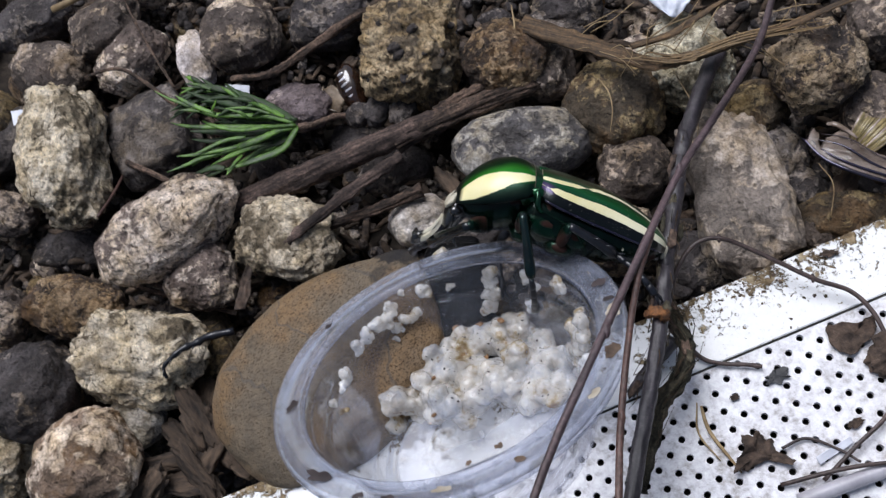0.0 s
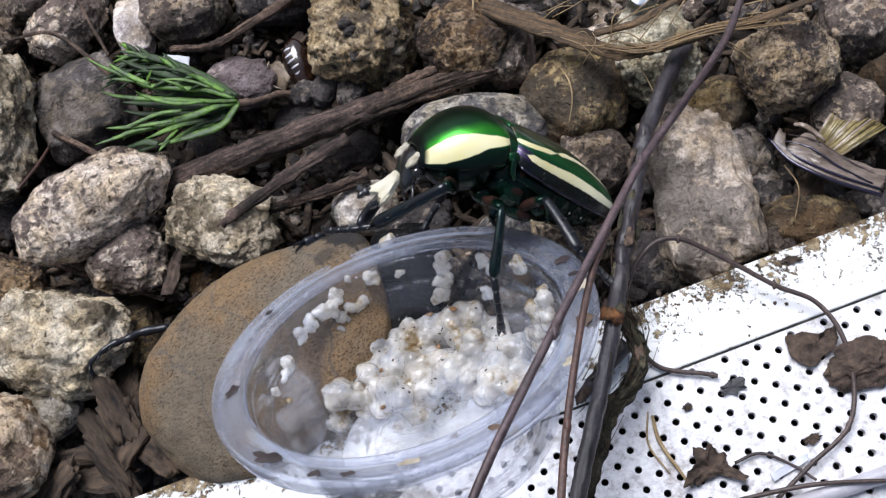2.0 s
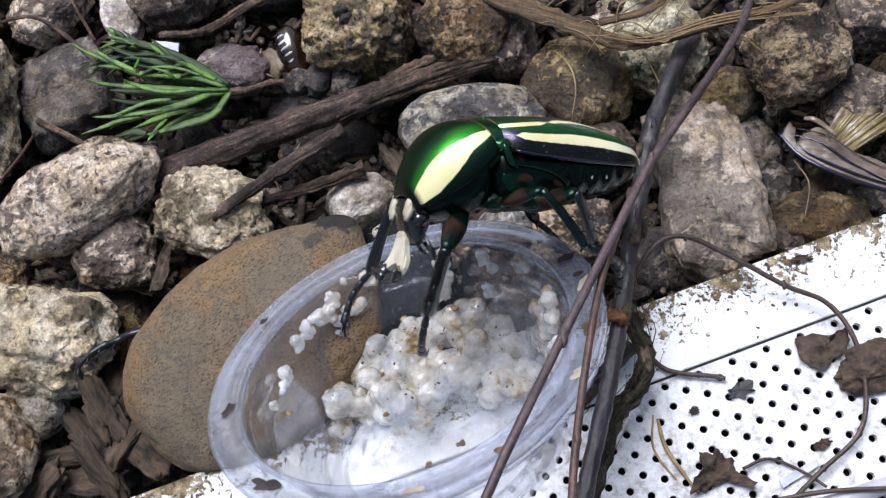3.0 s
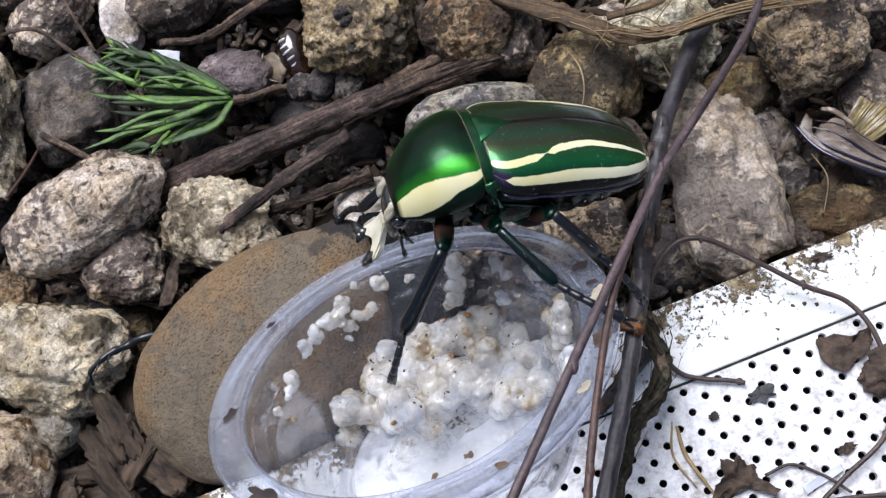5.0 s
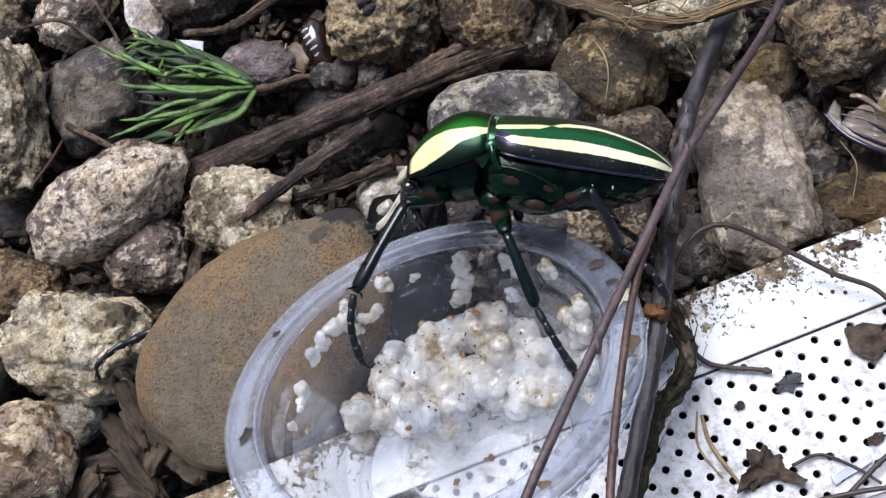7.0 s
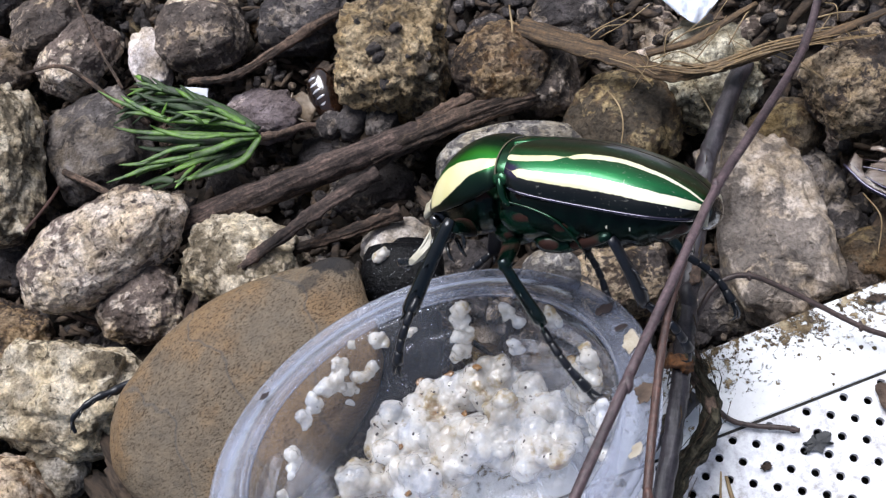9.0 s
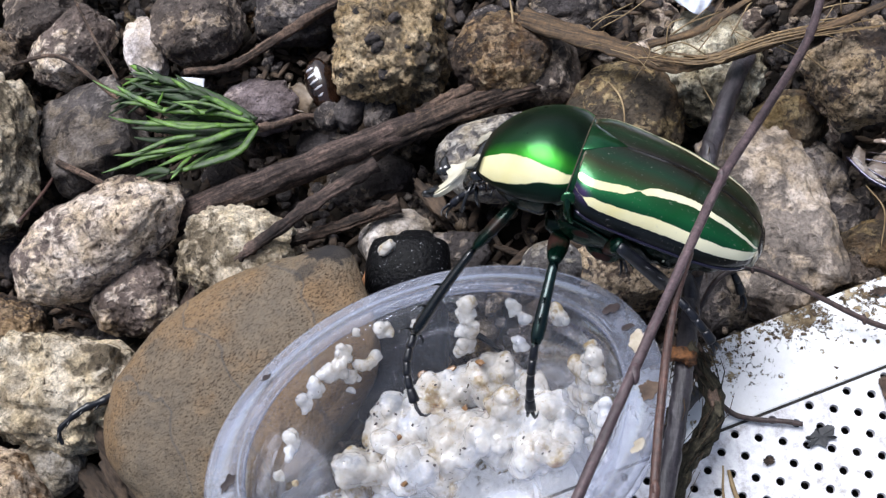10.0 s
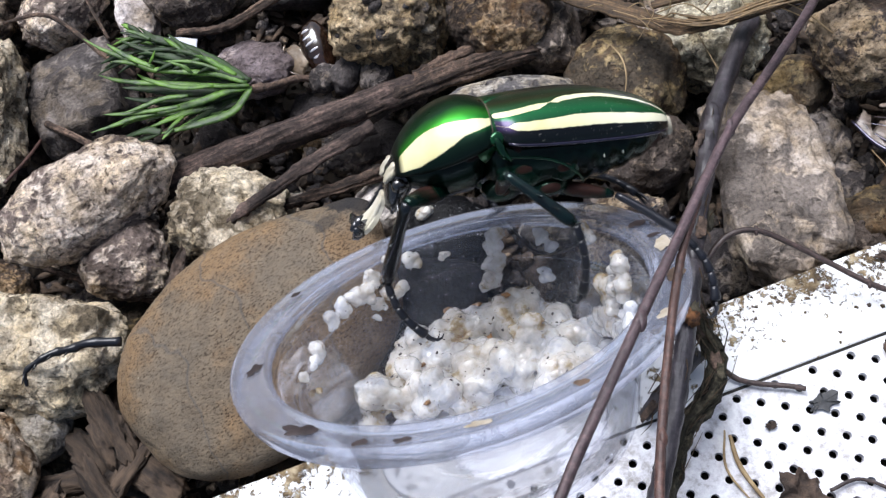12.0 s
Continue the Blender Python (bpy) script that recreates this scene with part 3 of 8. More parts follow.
pebble(-169, 119, -15, 18.3, 11.0, 8.8, -13, "brown", 10)
pebble(-149, 78, -5, 26.5, 15.9, 12.7, -70, "cream", 11)
pebble(-124, 89, -21, 17.0, 20.0, 12.6, 22, "slate", 12)
pebble(-105, 47, -2, 25.5, 14.1, 11.3, 35, "mottle", 13)
pebble(-67, 45, -10, 18.0, 14.0, 11.2, -13, "cream", 14)
pebble(-95, 33, -11, 12.3, 11.4, 9.2, 12, "mottle", 15)
pebble(-111, 6, -7, 21.9, 15.6, 12.5, -6, "cream", 16)
pebble(-145, -5, -5, 15.5, 16.8, 13.2, 2, "dark", 17)
pebble(-123, -27, -5, 17.3, 16.1, 12.9, 22, "worn", 18)
pebble(-112, -13, -12, 10.1, 8.8, 7.0, -13, "grey", 19)
pebble(-143, 26, -15, 19.3, 10.6, 8.5, -8, "rust", 20)
pebble(-168, 23, -14, 7.8, 10.4, 6.7, 2, "brown", 21)
pebble(-177, 62, -16, 11.4, 8.3, 6.7, 2, "brown", 22)
pebble(-159, -25, -15, 11.1, 13.7, 9.4, 2, "cream", 23)
pebble(-186, 94, -20, 8.6, 16.0, 7.3, 2, "slate", 24)
pebble(9.5, 71.5, -11, 22.5, 12.8, 10.4, 8, "grey", 25)
pebble(38, 84, -15, 16.2, 15.2, 12.2, -38, "olive", 26)
pebble(43, 63, -15, 11.6, 10.8, 8.7, 2, "brown", 27)
pebble(73, 52, -13, 27.5, 14.2, 12.0, -78, "tall", 28)
pebble(96.5, 85.5, -2, 13.2, 13.0, 11.0, 22, "umber", 29)
pebble(61, 97.5, -15, 15.0, 14.6, 12.5, -48, "lime", 30)
pebble(102, 43, -14, 13.1, 8.4, 6.7, -8, "olive", 31)
pebble(113, 76, -13, 10.1, 10.7, 8.6, 2, "brown", 32)
pebble(-25, 51.5, -19, 10.5, 8.2, 8.0, 20, "chalk", 33)
pebble(19, 39.5, -10, 8.2, 6.6, 6.2, 10, "grey", 66)
pebble(-69, 95, -16, 13.5, 8.8, 7.1, -3, "pinkb", 34)
pebble(117, 102, -9, 10.3, 10.9, 8.7, 2, "brown", 35)
pebble(79, 80, -18, 12.4, 9.4, 7.5, 42, "olive", 36)
pebble(86, 69, -22, 10.5, 7.5, 7.0, -62, "dark", 67)
pebble(92, 56, -23, 8.5, 6.5, 6.0, -50, "dark", 68)
pebble(-36, 73, -26, 13.7, 8.3, 6.6, 12, "dark", 37)
pebble(37, 39, -15, 12.5, 11.0, 8.8, 2, "umber", 38)
pebble(20, 118, -23, 11.7, 10.3, 8.3, 2, "dark", 39)
pebble(-95, 12, -24, 9.5, 16.1, 8.1, 22, "olive", 40)
pebble(-96, -20, -27, 12.9, 11.7, 9.4, 2, "dark", 41)
pebble(-50, 87, -30, 12.1, 8.6, 6.9, 12, "dark", 42)
pebble(-109, 24, -25, 11.7, 7.2, 5.8, 2, "dark", 43)
pebble(-10, 47, -23, 11.1, 7.9, 6.3, 2, "dark", 44)
pebble(62, 36, -29, 10.5, 11.2, 9.0, 2, "dark", 45)
pebble(-144, 78, -28, 8.5, 11.2, 7.2, 2, "dark", 46)
pebble(-156, 52, -28, 14.6, 8.8, 7.1, 2, "dark", 47)
pebble(-96, 123, -28, 8.6, 9.1, 7.3, 2, "dark", 48)
pebble(-62, 129, -19, 13.7, 10.6, 8.5, 2, "dark", 49)
pebble(-91, 123, -12, 14.4, 12.6, 10.1, 22, "brown", 50)
pebble(23, 126, -21, 12.1, 11.0, 8.8, 2, "dark", 51)
pebble(-150, 139, -16, 15.5, 9.3, 7.4, 12, "brown", 52)
pebble(-38.1, 86.9, -9, 5.2, 4.4, 3.6, 60, "slate", 60)
pebble(-29.4, 86.1, -9, 5.6, 4.8, 3.9, 67, "dark", 61)
pebble(-44.5, 86.2, -9, 4.6, 3.9, 3.2, 74, "dark", 62)
pebble(49.4, 62.6, -14, 6.5, 5.5, 4.5, 81, "brown", 63)
pebble(93.3, 39.8, -14, 7.0, 6.0, 4.9, 88, "brown", 64)
pebble(-147.0, 59.9, -14, 7.5, 6.4, 5.2, 5, "brown", 65)


def gravel_fill():
    """Smaller stones below and round the ones that show."""
    rng = random.Random(5)
    kinds = ["dark", "brown", "mottle", "olive", "rust"]
    dx, dy = math.cos(radians(EDGE_ANGLE)), math.sin(radians(EDGE_ANGLE))
    groups = {k: ([], []) for k in kinds}
    protos = {k: [lump(1000, 760, 620, 40 + i, 3, 0.16, 0.05, 0.2) for i in range(4)] for k in kinds}
    far = {k: [lump(1000, 760, 620, 40 + i, 2, 0.16, 0.05, 0.2) for i in range(4)] for k in kinds}
    for i in range(3600):
        x, y = (rng.uniform(-0.30, 0.30), rng.uniform(-0.18, 0.34)) if i < 900 else (rng.uniform(-0.78, 0.78), rng.uniform(-0.74, 0.82))
        if i >= 900 and -0.28 < x < 0.28 and -0.16 < y < 0.32:
            continue
        side = -(x - 0.060) * dy + (y + 0.005) * dx
        k, s = rng.choice(kinds), rng.uniform(0.006, 0.013) * (1.4 if i >= 900 else 1.0)
        inside = -0.19 < x < 0.125 and side > 0 and y < 0.15
        if side < 0.030:
            continue
        z = -0.034 + (0 if inside else rng.uniform(0, 0.022))
        m = Matrix.LocRotScale((x, y, z), Euler((rng.uniform(0, 6), rng.uniform(0, 6), rng.uniform(0, 6))), (s, s, s))
        vs, fs = groups[k]
        p = rng.choice((protos if i < 900 else far)[k])
        p.verts.ensure_lookup_table()
        base = len(vs)
        vs.extend(m @ v.co for v in p.verts)
        fs.extend(tuple(base + v.index for v in f.verts) for f in p.faces)
    for k, (vs, fs) in groups.items():
        me = bpy.data.meshes.new("gravel")
        me.from_pydata(vs, [], fs)
        for p in me.polygons:
            p.use_smooth = True
        me.materials.append(STONES[k])
        tagged(new("gravel", me), "loose " + k + " gravel filling the bed", "gravel", kind="stuff")
        for p in protos[k] + far[k]:
            p.free()


gravel_fill()


def litter_fill():
    """Small grit, bark crumbs and rootlets in the gaps between the pebbles."""
    rng = random.Random(14)
    dx, dy = math.cos(radians(EDGE_ANGLE)), math.sin(radians(EDGE_ANGLE))
    shapes = [lump(1000, 700, 500, 60 + i, 2, 0.4, 0.15, 0.3) for i in range(4)]
    for q in shapes:
        q.verts.ensure_lookup_table()
    for label, material, count, low, high, long in (("dark grit between the pebbles", STONES["dark"], 2600, 1.2, 3.6, 1.0), ("brown grit between the pebbles", STONES["brown"], 1500, 1.0, 3.0, 1.0),
                                                    ("crumbled bark and dead leaf bits between the pebbles", CHIP, 2200, 0.8, 2.2, 3.2)):
        vs, fs = [], []
        for i in range(count):
            x, y = rng.uniform(-0.19, 0.13), rng.uniform(-0.06, 0.16)
            if -(x - 0.060) * dy + (y + 0.005) * dx < 0.026:
                continue
            s = MM * rng.uniform(low, high)
            m = Matrix.LocRotScale((x, y, rng.uniform(-0.031, -0.023)), Euler((rng.uniform(-.6, .6), rng.uniform(-.6, .6), rng.uniform(0, 6))), (s * long, s, s))
            p, base = rng.choice(shapes), len(vs)
            vs.extend(m @ v.co for v in p.verts)
            fs.extend(tuple(base + v.index for v in f.verts) for f in p.faces)
        me = bpy.data.meshes.new("litter")
        me.from_pydata(vs, [], fs)
        for p in me.polygons:
            p.use_smooth = True
        me.materials.append(material)
        tagged(new("litter", me), label, "litter", kind="stuff")
    for q in shapes:
        q.free()


litter_fill()

# ---- plastic cup and its food ----
S = 1.045


def build_cup():
    cup = thing("plastic_cup", "tilted clear plastic cup with a milky rim, smeared and half empty", "plastic cup")
    # wall: outside down, across the base, inside up
    wall = [(36.6, -1.2), (35.2, -4), (34.2, -8), (33.0, -8.6), (31.0, -18), (29.2, -26), (28.2, -28.6), (26.5, -29.4), (24.2, -28.9), (22.8, -28.2)]
    inner = [(22.6, -27.5), (25.0, -28.2), (27.0, -28.4), (28.4, -25.8), (30.3, -17.8), (32.0, -9.0), (32.3, -8.0), (32.9, -7.5), (33.5, -7.4), (33.7, -6.9), (34.5, -3.6), (35.9, -0.8)]
    part("wall", lathe([(r * S, z * S) for r, z in wall + inner], closed=True), CUP_CLEAR, cup)
    foot = [(22.8, -28.25), (22.0, -28.0), (15.4, -28.0), (14.9, -27.9), (14.5, -27.7), (14.1, -27.7), (13.7, -27.9), (13.2, -28.0), (0.3, -28.0), (0.3, -27.4), (13.2, -27.4), (13.7, -27.3), (14.1, -27.1), (14.5, -27.1), (14.9, -27.3), (15.4, -27.4), (22.0, -27.4), (22.6, -27.55)]
    part("base", lathe([(r * S, z * S) for r, z in foot], closed=True), CUP_BASE, cup, "hazy clear base with a moulded ring")
    rim = [(35.6, -0.9), (35.9, 0.3), (36.3, 0.75), (36.8, 0.7), (37.3, 0.3), (39.0, 0.32), (41.2, 0.42), (41.8, 0.95), (42.5, 1.0), (43.0, 0.5), (43.0, -0.7), (42.5, -2.6), (42.0, -2.7),
           (42.2, -0.6), (41.2, -0.2), (38.6, -0.3), (37.2, -0.5), (36.6, -1.3)]
    part("rim", lathe([(r * S, z * S) for r, z in rim], closed=True), CUP_RIM, cup, "milky flanged rim")
    rng = random.Random(11)
    def blob(bm, x, y, z, r, seed):
        b2 = lump(r, r * rng.uniform(0.8, 1.15), r * rng.uniform(0.7, 0.95), seed, 2, 0.38, 0.06)
        m = Matrix.Translation(Vector((x, y, z)) * (S * MM)) @ Euler((rng.uniform(-.5, .5), rng.uniform(-.5, .5), rng.uniform(0, 6))).to_matrix().to_4x4()
        for v in b2.verts:
            v.co = m @ v.co
        me = bpy.data.meshes.new("tmp")
        b2.to_mesh(me)
        b2.free()
        bm.from_mesh(me)
        bpy.data.meshes.remove(me)
    def fuse(bm, name, label, size, passes=4):
        """Melts the blobs into one lumpy mass."""
        ob = part(name, bm, MUSH, cup, label)
        md = ob.modifiers.new("fuse", "REMESH")
        md.mode, md.voxel_size, md.use_smooth_shade = "VOXEL", size * MM, True
        me = bpy.data.meshes.new_from_object(ob.evaluated_get(bpy.context.evaluated_depsgraph_get()))
        ob.modifiers.clear()
        ob.data = me
        melt = bmesh.new()
        melt.from_mesh(me)
        for i in range(passes):
            bmesh.ops.smooth_vert(melt, verts=melt.verts, factor=0.5, use_axis_x=True, use_axis_y=True, use_axis_z=True)
        melt.to_mesh(me)
        melt.free()
        for v, nrm in [(v, v.normal.copy()) for v in me.vertices]:
            q = v.co / MM
            v.co += nrm * (MM * (0.25 * noise.noise(q * 0.35) + 0.12 * noise.noise(q * 0.8) + 0.16 * noise.noise(q * 1.7) + 0.16))
        for p in me.polygons:
            p.use_smooth = True
        return ob

    def wall_radius(z):
        return 32.2 + (z + 8.2) * 0.215

    # main heap: lies on the base and climbs the far wall
    outline = [(-28.8, 6.8), (-29, 13), (-24, 19), (-17, 25), (-10, 27), (-1, 31), (9, 31), (13, 26), (20, 21), (23, 15), (22, 8), (11, 8), (2, 11), (-7, 6), (-17, 7), (-24, 8)]
    def inside(x, y):
        hit = False
        for (ax, ay), (bx, by) in zip(outline, outline[1:] + outline[:1]):
            if (ay > y) != (by > y) and x < (bx - ax) * (y - ay) / (by - ay) + ax:
                hit = not hit
        return hit
    bm, k = bmesh.new(), 0
    while k < 760:
        x, y = rng.uniform(-30, 24), rng.uniform(5, 32)
        d = noise.noise(Vector((x * 0.16, y * 0.16, 3.0)))
        if not inside(x, y) or d < -0.24:
            continue
        z = max(-26.6, -26.4 + 0.30 * y + 6.5 * d + rng.uniform(-1.8, 0.8))
        lim = wall_radius(z) - 1.0
        q = math.hypot(x, y)
        if q > lim:
            x, y = x * lim / q, y * lim / q
        k += 1
        blob(bm, x, y, z - (1.8 if k % 4 == 0 else 0), 3.0 if k % 3 == 0 else rng.choice((0.7, 0.9, 1.2, 1.6, 2.0, 2.5)), k)
    heap = fuse(bm, "mush", "heap of wet white fruit mush", 0.27, 12)
    tops = [v.co.copy() for v in heap.data.vertices if v.normal.z > 0.45]
    for j in range(46):                       # seeds and dark crumbs stuck in the mush
        q = rng.choice(tops)
        big = j % 9 == 0
        r = rng.uniform(0.55, 1.0) if big else rng.uniform(0.16, 0.34)
        ob = part("seed" if big else "speck", lump(r * 1.5, r, r * 0.6, j, 3, 0.4, 0.15), SEED if big else MUCK_BLACK, cup, "amber seed in the mush" if big else "dark speck in the mush")
        ob.matrix_local = Matrix.Translation(q) @ pose(0, 0, 0, rng.uniform(-40, 40), rng.uniform(-40, 40), rng.uniform(0, 180))
    # single dabs stuck to the wall
    for cluster in (
        ((-23.0, 24.4, -2.2, 8, 1.7), (-24.4, 22.3, -4.5, 10, 1.8), (-26.2, 20.3, -4.0, 8, 1.6), (-22.6, 23.1, -7.7, 5, 1.3), (-20.2, 25.6, -6.5, 6, 1.6), (-17.4, 27.5, -6.8, 5, 1.4),),
        ((-28.3, 17.2, -4.0, 8, 1.6), (-29.7, 14.5, -4.4, 7, 1.4), (-30.0, 13.3, -5.5, 4, 1.1),),
        ((-31.9, 5.9, -7.3, 7, 1.6), (-31.9, 4.1, -8.3, 5, 1.3), (-32.2, 1.8, -8.0, 3, 0.9),),
        ((-32.2, -4.3, -6.7, 4, 1.0),),
        ((-31.4, -2.1, -11.6, 3, 0.9),),
        ((-19.5, 27.8, -0.1, 3, 1.0),),
        ((-14.1, 30.4, -2.3, 6, 1.7),),
        ((-23.7, 21.3, -10.0, 3, 0.9),),
        ((14.6, 30.1, -2.3, 5, 1.5), (16.6, 28.7, -4.2, 5, 1.3),),
        ((13.8, 28.7, -10.3, 6, 1.6),),
        ((24.5, 23.4, -0.5, 8, 1.7),),
        ((15.0, 26.3, -17.3, 4, 1.2),),
        ((3.9, 33.2, -2.7, 9, 1.9), (2.7, 32.5, -6.5, 10, 1.9), (1.7, 31.8, -10.4, 9, 1.9), (-0.7, 31.4, -11.9, 4, 1.4),),
        ((30.7, 12.3, -3.9, 9, 1.9), (27.6, 15.4, -10.8, 12, 2.3), (30.7, 10.4, -7.4, 10, 2.1), (24.2, 17.8, -18.4, 12, 2.3), (27.6, 13.1, -15.9, 14, 2.5), (29.5, 8.0, -16.0, 14, 2.4), (24.2, 15.8, -23.5, 9, 2.1), (30.3, 4.5, -10.5, 10, 2.0), (28.0, 5.0, -22.0, 10, 2.2),),
        ((25.7, 12.1, -25.9, 4, 1.4),),
        ((-7.6, 32.4, -3.3, 4, 1.0),),
    ):
        bm = bmesh.new()
        for cx, cy, cz, n, r in cluster:
            for i in range(n):
                k += 1
                s = 0.36 * r * math.sqrt(n)
                x, y, z = cx + rng.uniform(-.8, .8) * s, cy + rng.uniform(-.8, .8) * s, cz + rng.uniform(-.8, .8) * s
                lim = wall_radius(z) - 0.8
                q = math.hypot(x, y)
                if z > -26.5:
                    x, y = x * lim / q, y * lim / q
                blob(bm, x, y, max(z, -26.8), min(2.1, 0.82 * r) * rng.uniform(0.55, 1.08), k)
                blob(bm, x + rng.uniform(-1, 1) * 0.5 * r, y + rng.uniform(-1, 0.4) * 0.5 * r, max(z + rng.uniform(-1, 1) * 0.6 * r, -26.8), min(1.3, 0.7 * r) * rng.uniform(0.5, 1.0), k + 3000)
        fuse(bm, "dab", "dab of white mush stuck to the wall", 0.28)
    # brown and black smears on rim and wall
    for x, y, z, a, b, yaw, m in ((-36.4, -11.5, 0.6, 2.4, 1.5, 60, MUCK_BLACK), (-36, 15.5, 1.4, 1.3, 0.9, 40, MUCK_BLACK), (-21, -33.4, 0.6, 3.4, 1.7, -25, MUCK_BLACK),
                                  (-9.5, -39.2, 0.6, 1.5, 0.8, 10, MUCK_BLACK), (-2.5, -40, 0.6, 1.7, 0.7, 0, MUCK_BLACK), (34.5, 20, 0.7, 2.4, 1.5, 30, MUCK_BLACK),
                                  (30.3, -23.4, -0.5, 1.7, 0.8, 50, MUCK_BLACK), (32.3, -20.4, -0.5, 1.8, 0.7, 50, MUCK_BLACK), (40, -4, 1.0, 1.8, 3.0, 0, MUCK),
                                  (5, -3, -27.0, 1.3, 1.1, 20, MUCK), (-2, -8, -27.0, 1.2, 0.8, 70, MUCK), (24, -32.2, 0.6, 1.4, 0.9, 30, MUCK), (9, -38.6, 0.5, 2.3, 0.9, 10, TAN_SMEAR), (39, 9.5, 0.6, 3.0, 1.9, 80, TAN_SMEAR), (37.5, 14, 0.5, 1.4, 0.9, 20, MUCK_BLACK), (26, -30, -3.4, 2.4, 1.5, 40, TAN_SMEAR), (37.4, -15.5, 0.5, 1.9, 1.1, 60, TAN_SMEAR)):
        bm, seed = lump(a * S, b * S, 0.09 * S, int(abs(x * 7 + y)), 5, 0.1, 0.05), x * 0.37 + y
        for v in bm.verts:                    # ragged outline
            t = math.atan2(v.co.y / b, v.co.x / a)
            f = 0.85 + 0.5 * noise.noise(Vector((1.3 * math.cos(t), 1.3 * math.sin(t), seed))) + 0.2 * noise.noise(Vector((4 * math.cos(t), 4 * math.sin(t), seed)))
            v.co.x, v.co.y = v.co.x * f, v.co.y * f
        ob = part("smear", bm, m, cup, "brown smear of dried food")
        ob.matrix_local = pose(x * S * MM, y * S * MM, z * S * MM, 0, 0, yaw)
    return cup


CUP = build_cup()

# ---- flat brown stone ----
def build_flat_stone():
    bm = lump(38, 28, 12, 21, 6, 0.05, 0.010, 0.1)
    for v in bm.verts:                       # blunt raised corner beside the black beetle
        turn = math.atan2(v.co.y, v.co.x) - radians(17)
        far = math.hypot(v.co.x / 0.038, v.co.y / 0.028)
        w = math.exp(-(turn / 0.21) ** 2) * min(1.0, far) ** 3
        v.co.x, v.co.y = v.co.x * (1 + 0.15 * w), v.co.y * (1 + 0.15 * w)
        v.co.z += 0.002 * w * (v.co.z > -0.004)
    ob = part("flat_stone", bm, BROWN_STONE)
    return tagged(ob, "smooth flat brown stone with fine dark pits, half under the cup", "stone")


FLAT_STONE = build_flat_stone()

# ---- beetle materials ----
def shell_mat(name, build, coat):
    """Glossy beetle shell; build(n, l, u, s, v) gives the base colour and the metal share over u along and s across the shell."""
    m, n, l, b = mat(name, 0.28, 0.0, coat, 0.5)
    b.inputs["Coat Roughness"].default_value = 0.11
    uv = n.new("ShaderNodeUVMap")
    sep = n.new("ShaderNodeSeparateXYZ")
    l.new(uv.outputs[0], sep.inputs[0])
    col, metal = build(n, l, sep.outputs[0], sep.outputs[1], coords(n, l, False))
    l.new(col, b.inputs["Base Color"])
    if metal is not None:
        l.new(metal, b.inputs["Metallic"])
    fine = noise_tex(n, l, coords(n, l, False), 900, 3, 0.6)
    bump(n, l, b, fine, 0.00006, 0.5)
    rr = ramp(n, l, noise_tex(n, l, coords(n, l, False), 120, 4, 0.6), [(0.3, (0.26,) * 3), (0.75, (0.46,) * 3)])
    l.new(rr, b.inputs["Roughness"])
    return m


def float_ramp(n, l, x, stops):
    return ramp(n, l, x, [(p, (c, c, c)) for p, c in stops])


CREAM_A, CREAM_B = (0.72, 0.62, 0.20), (0.82, 0.79, 0.58)


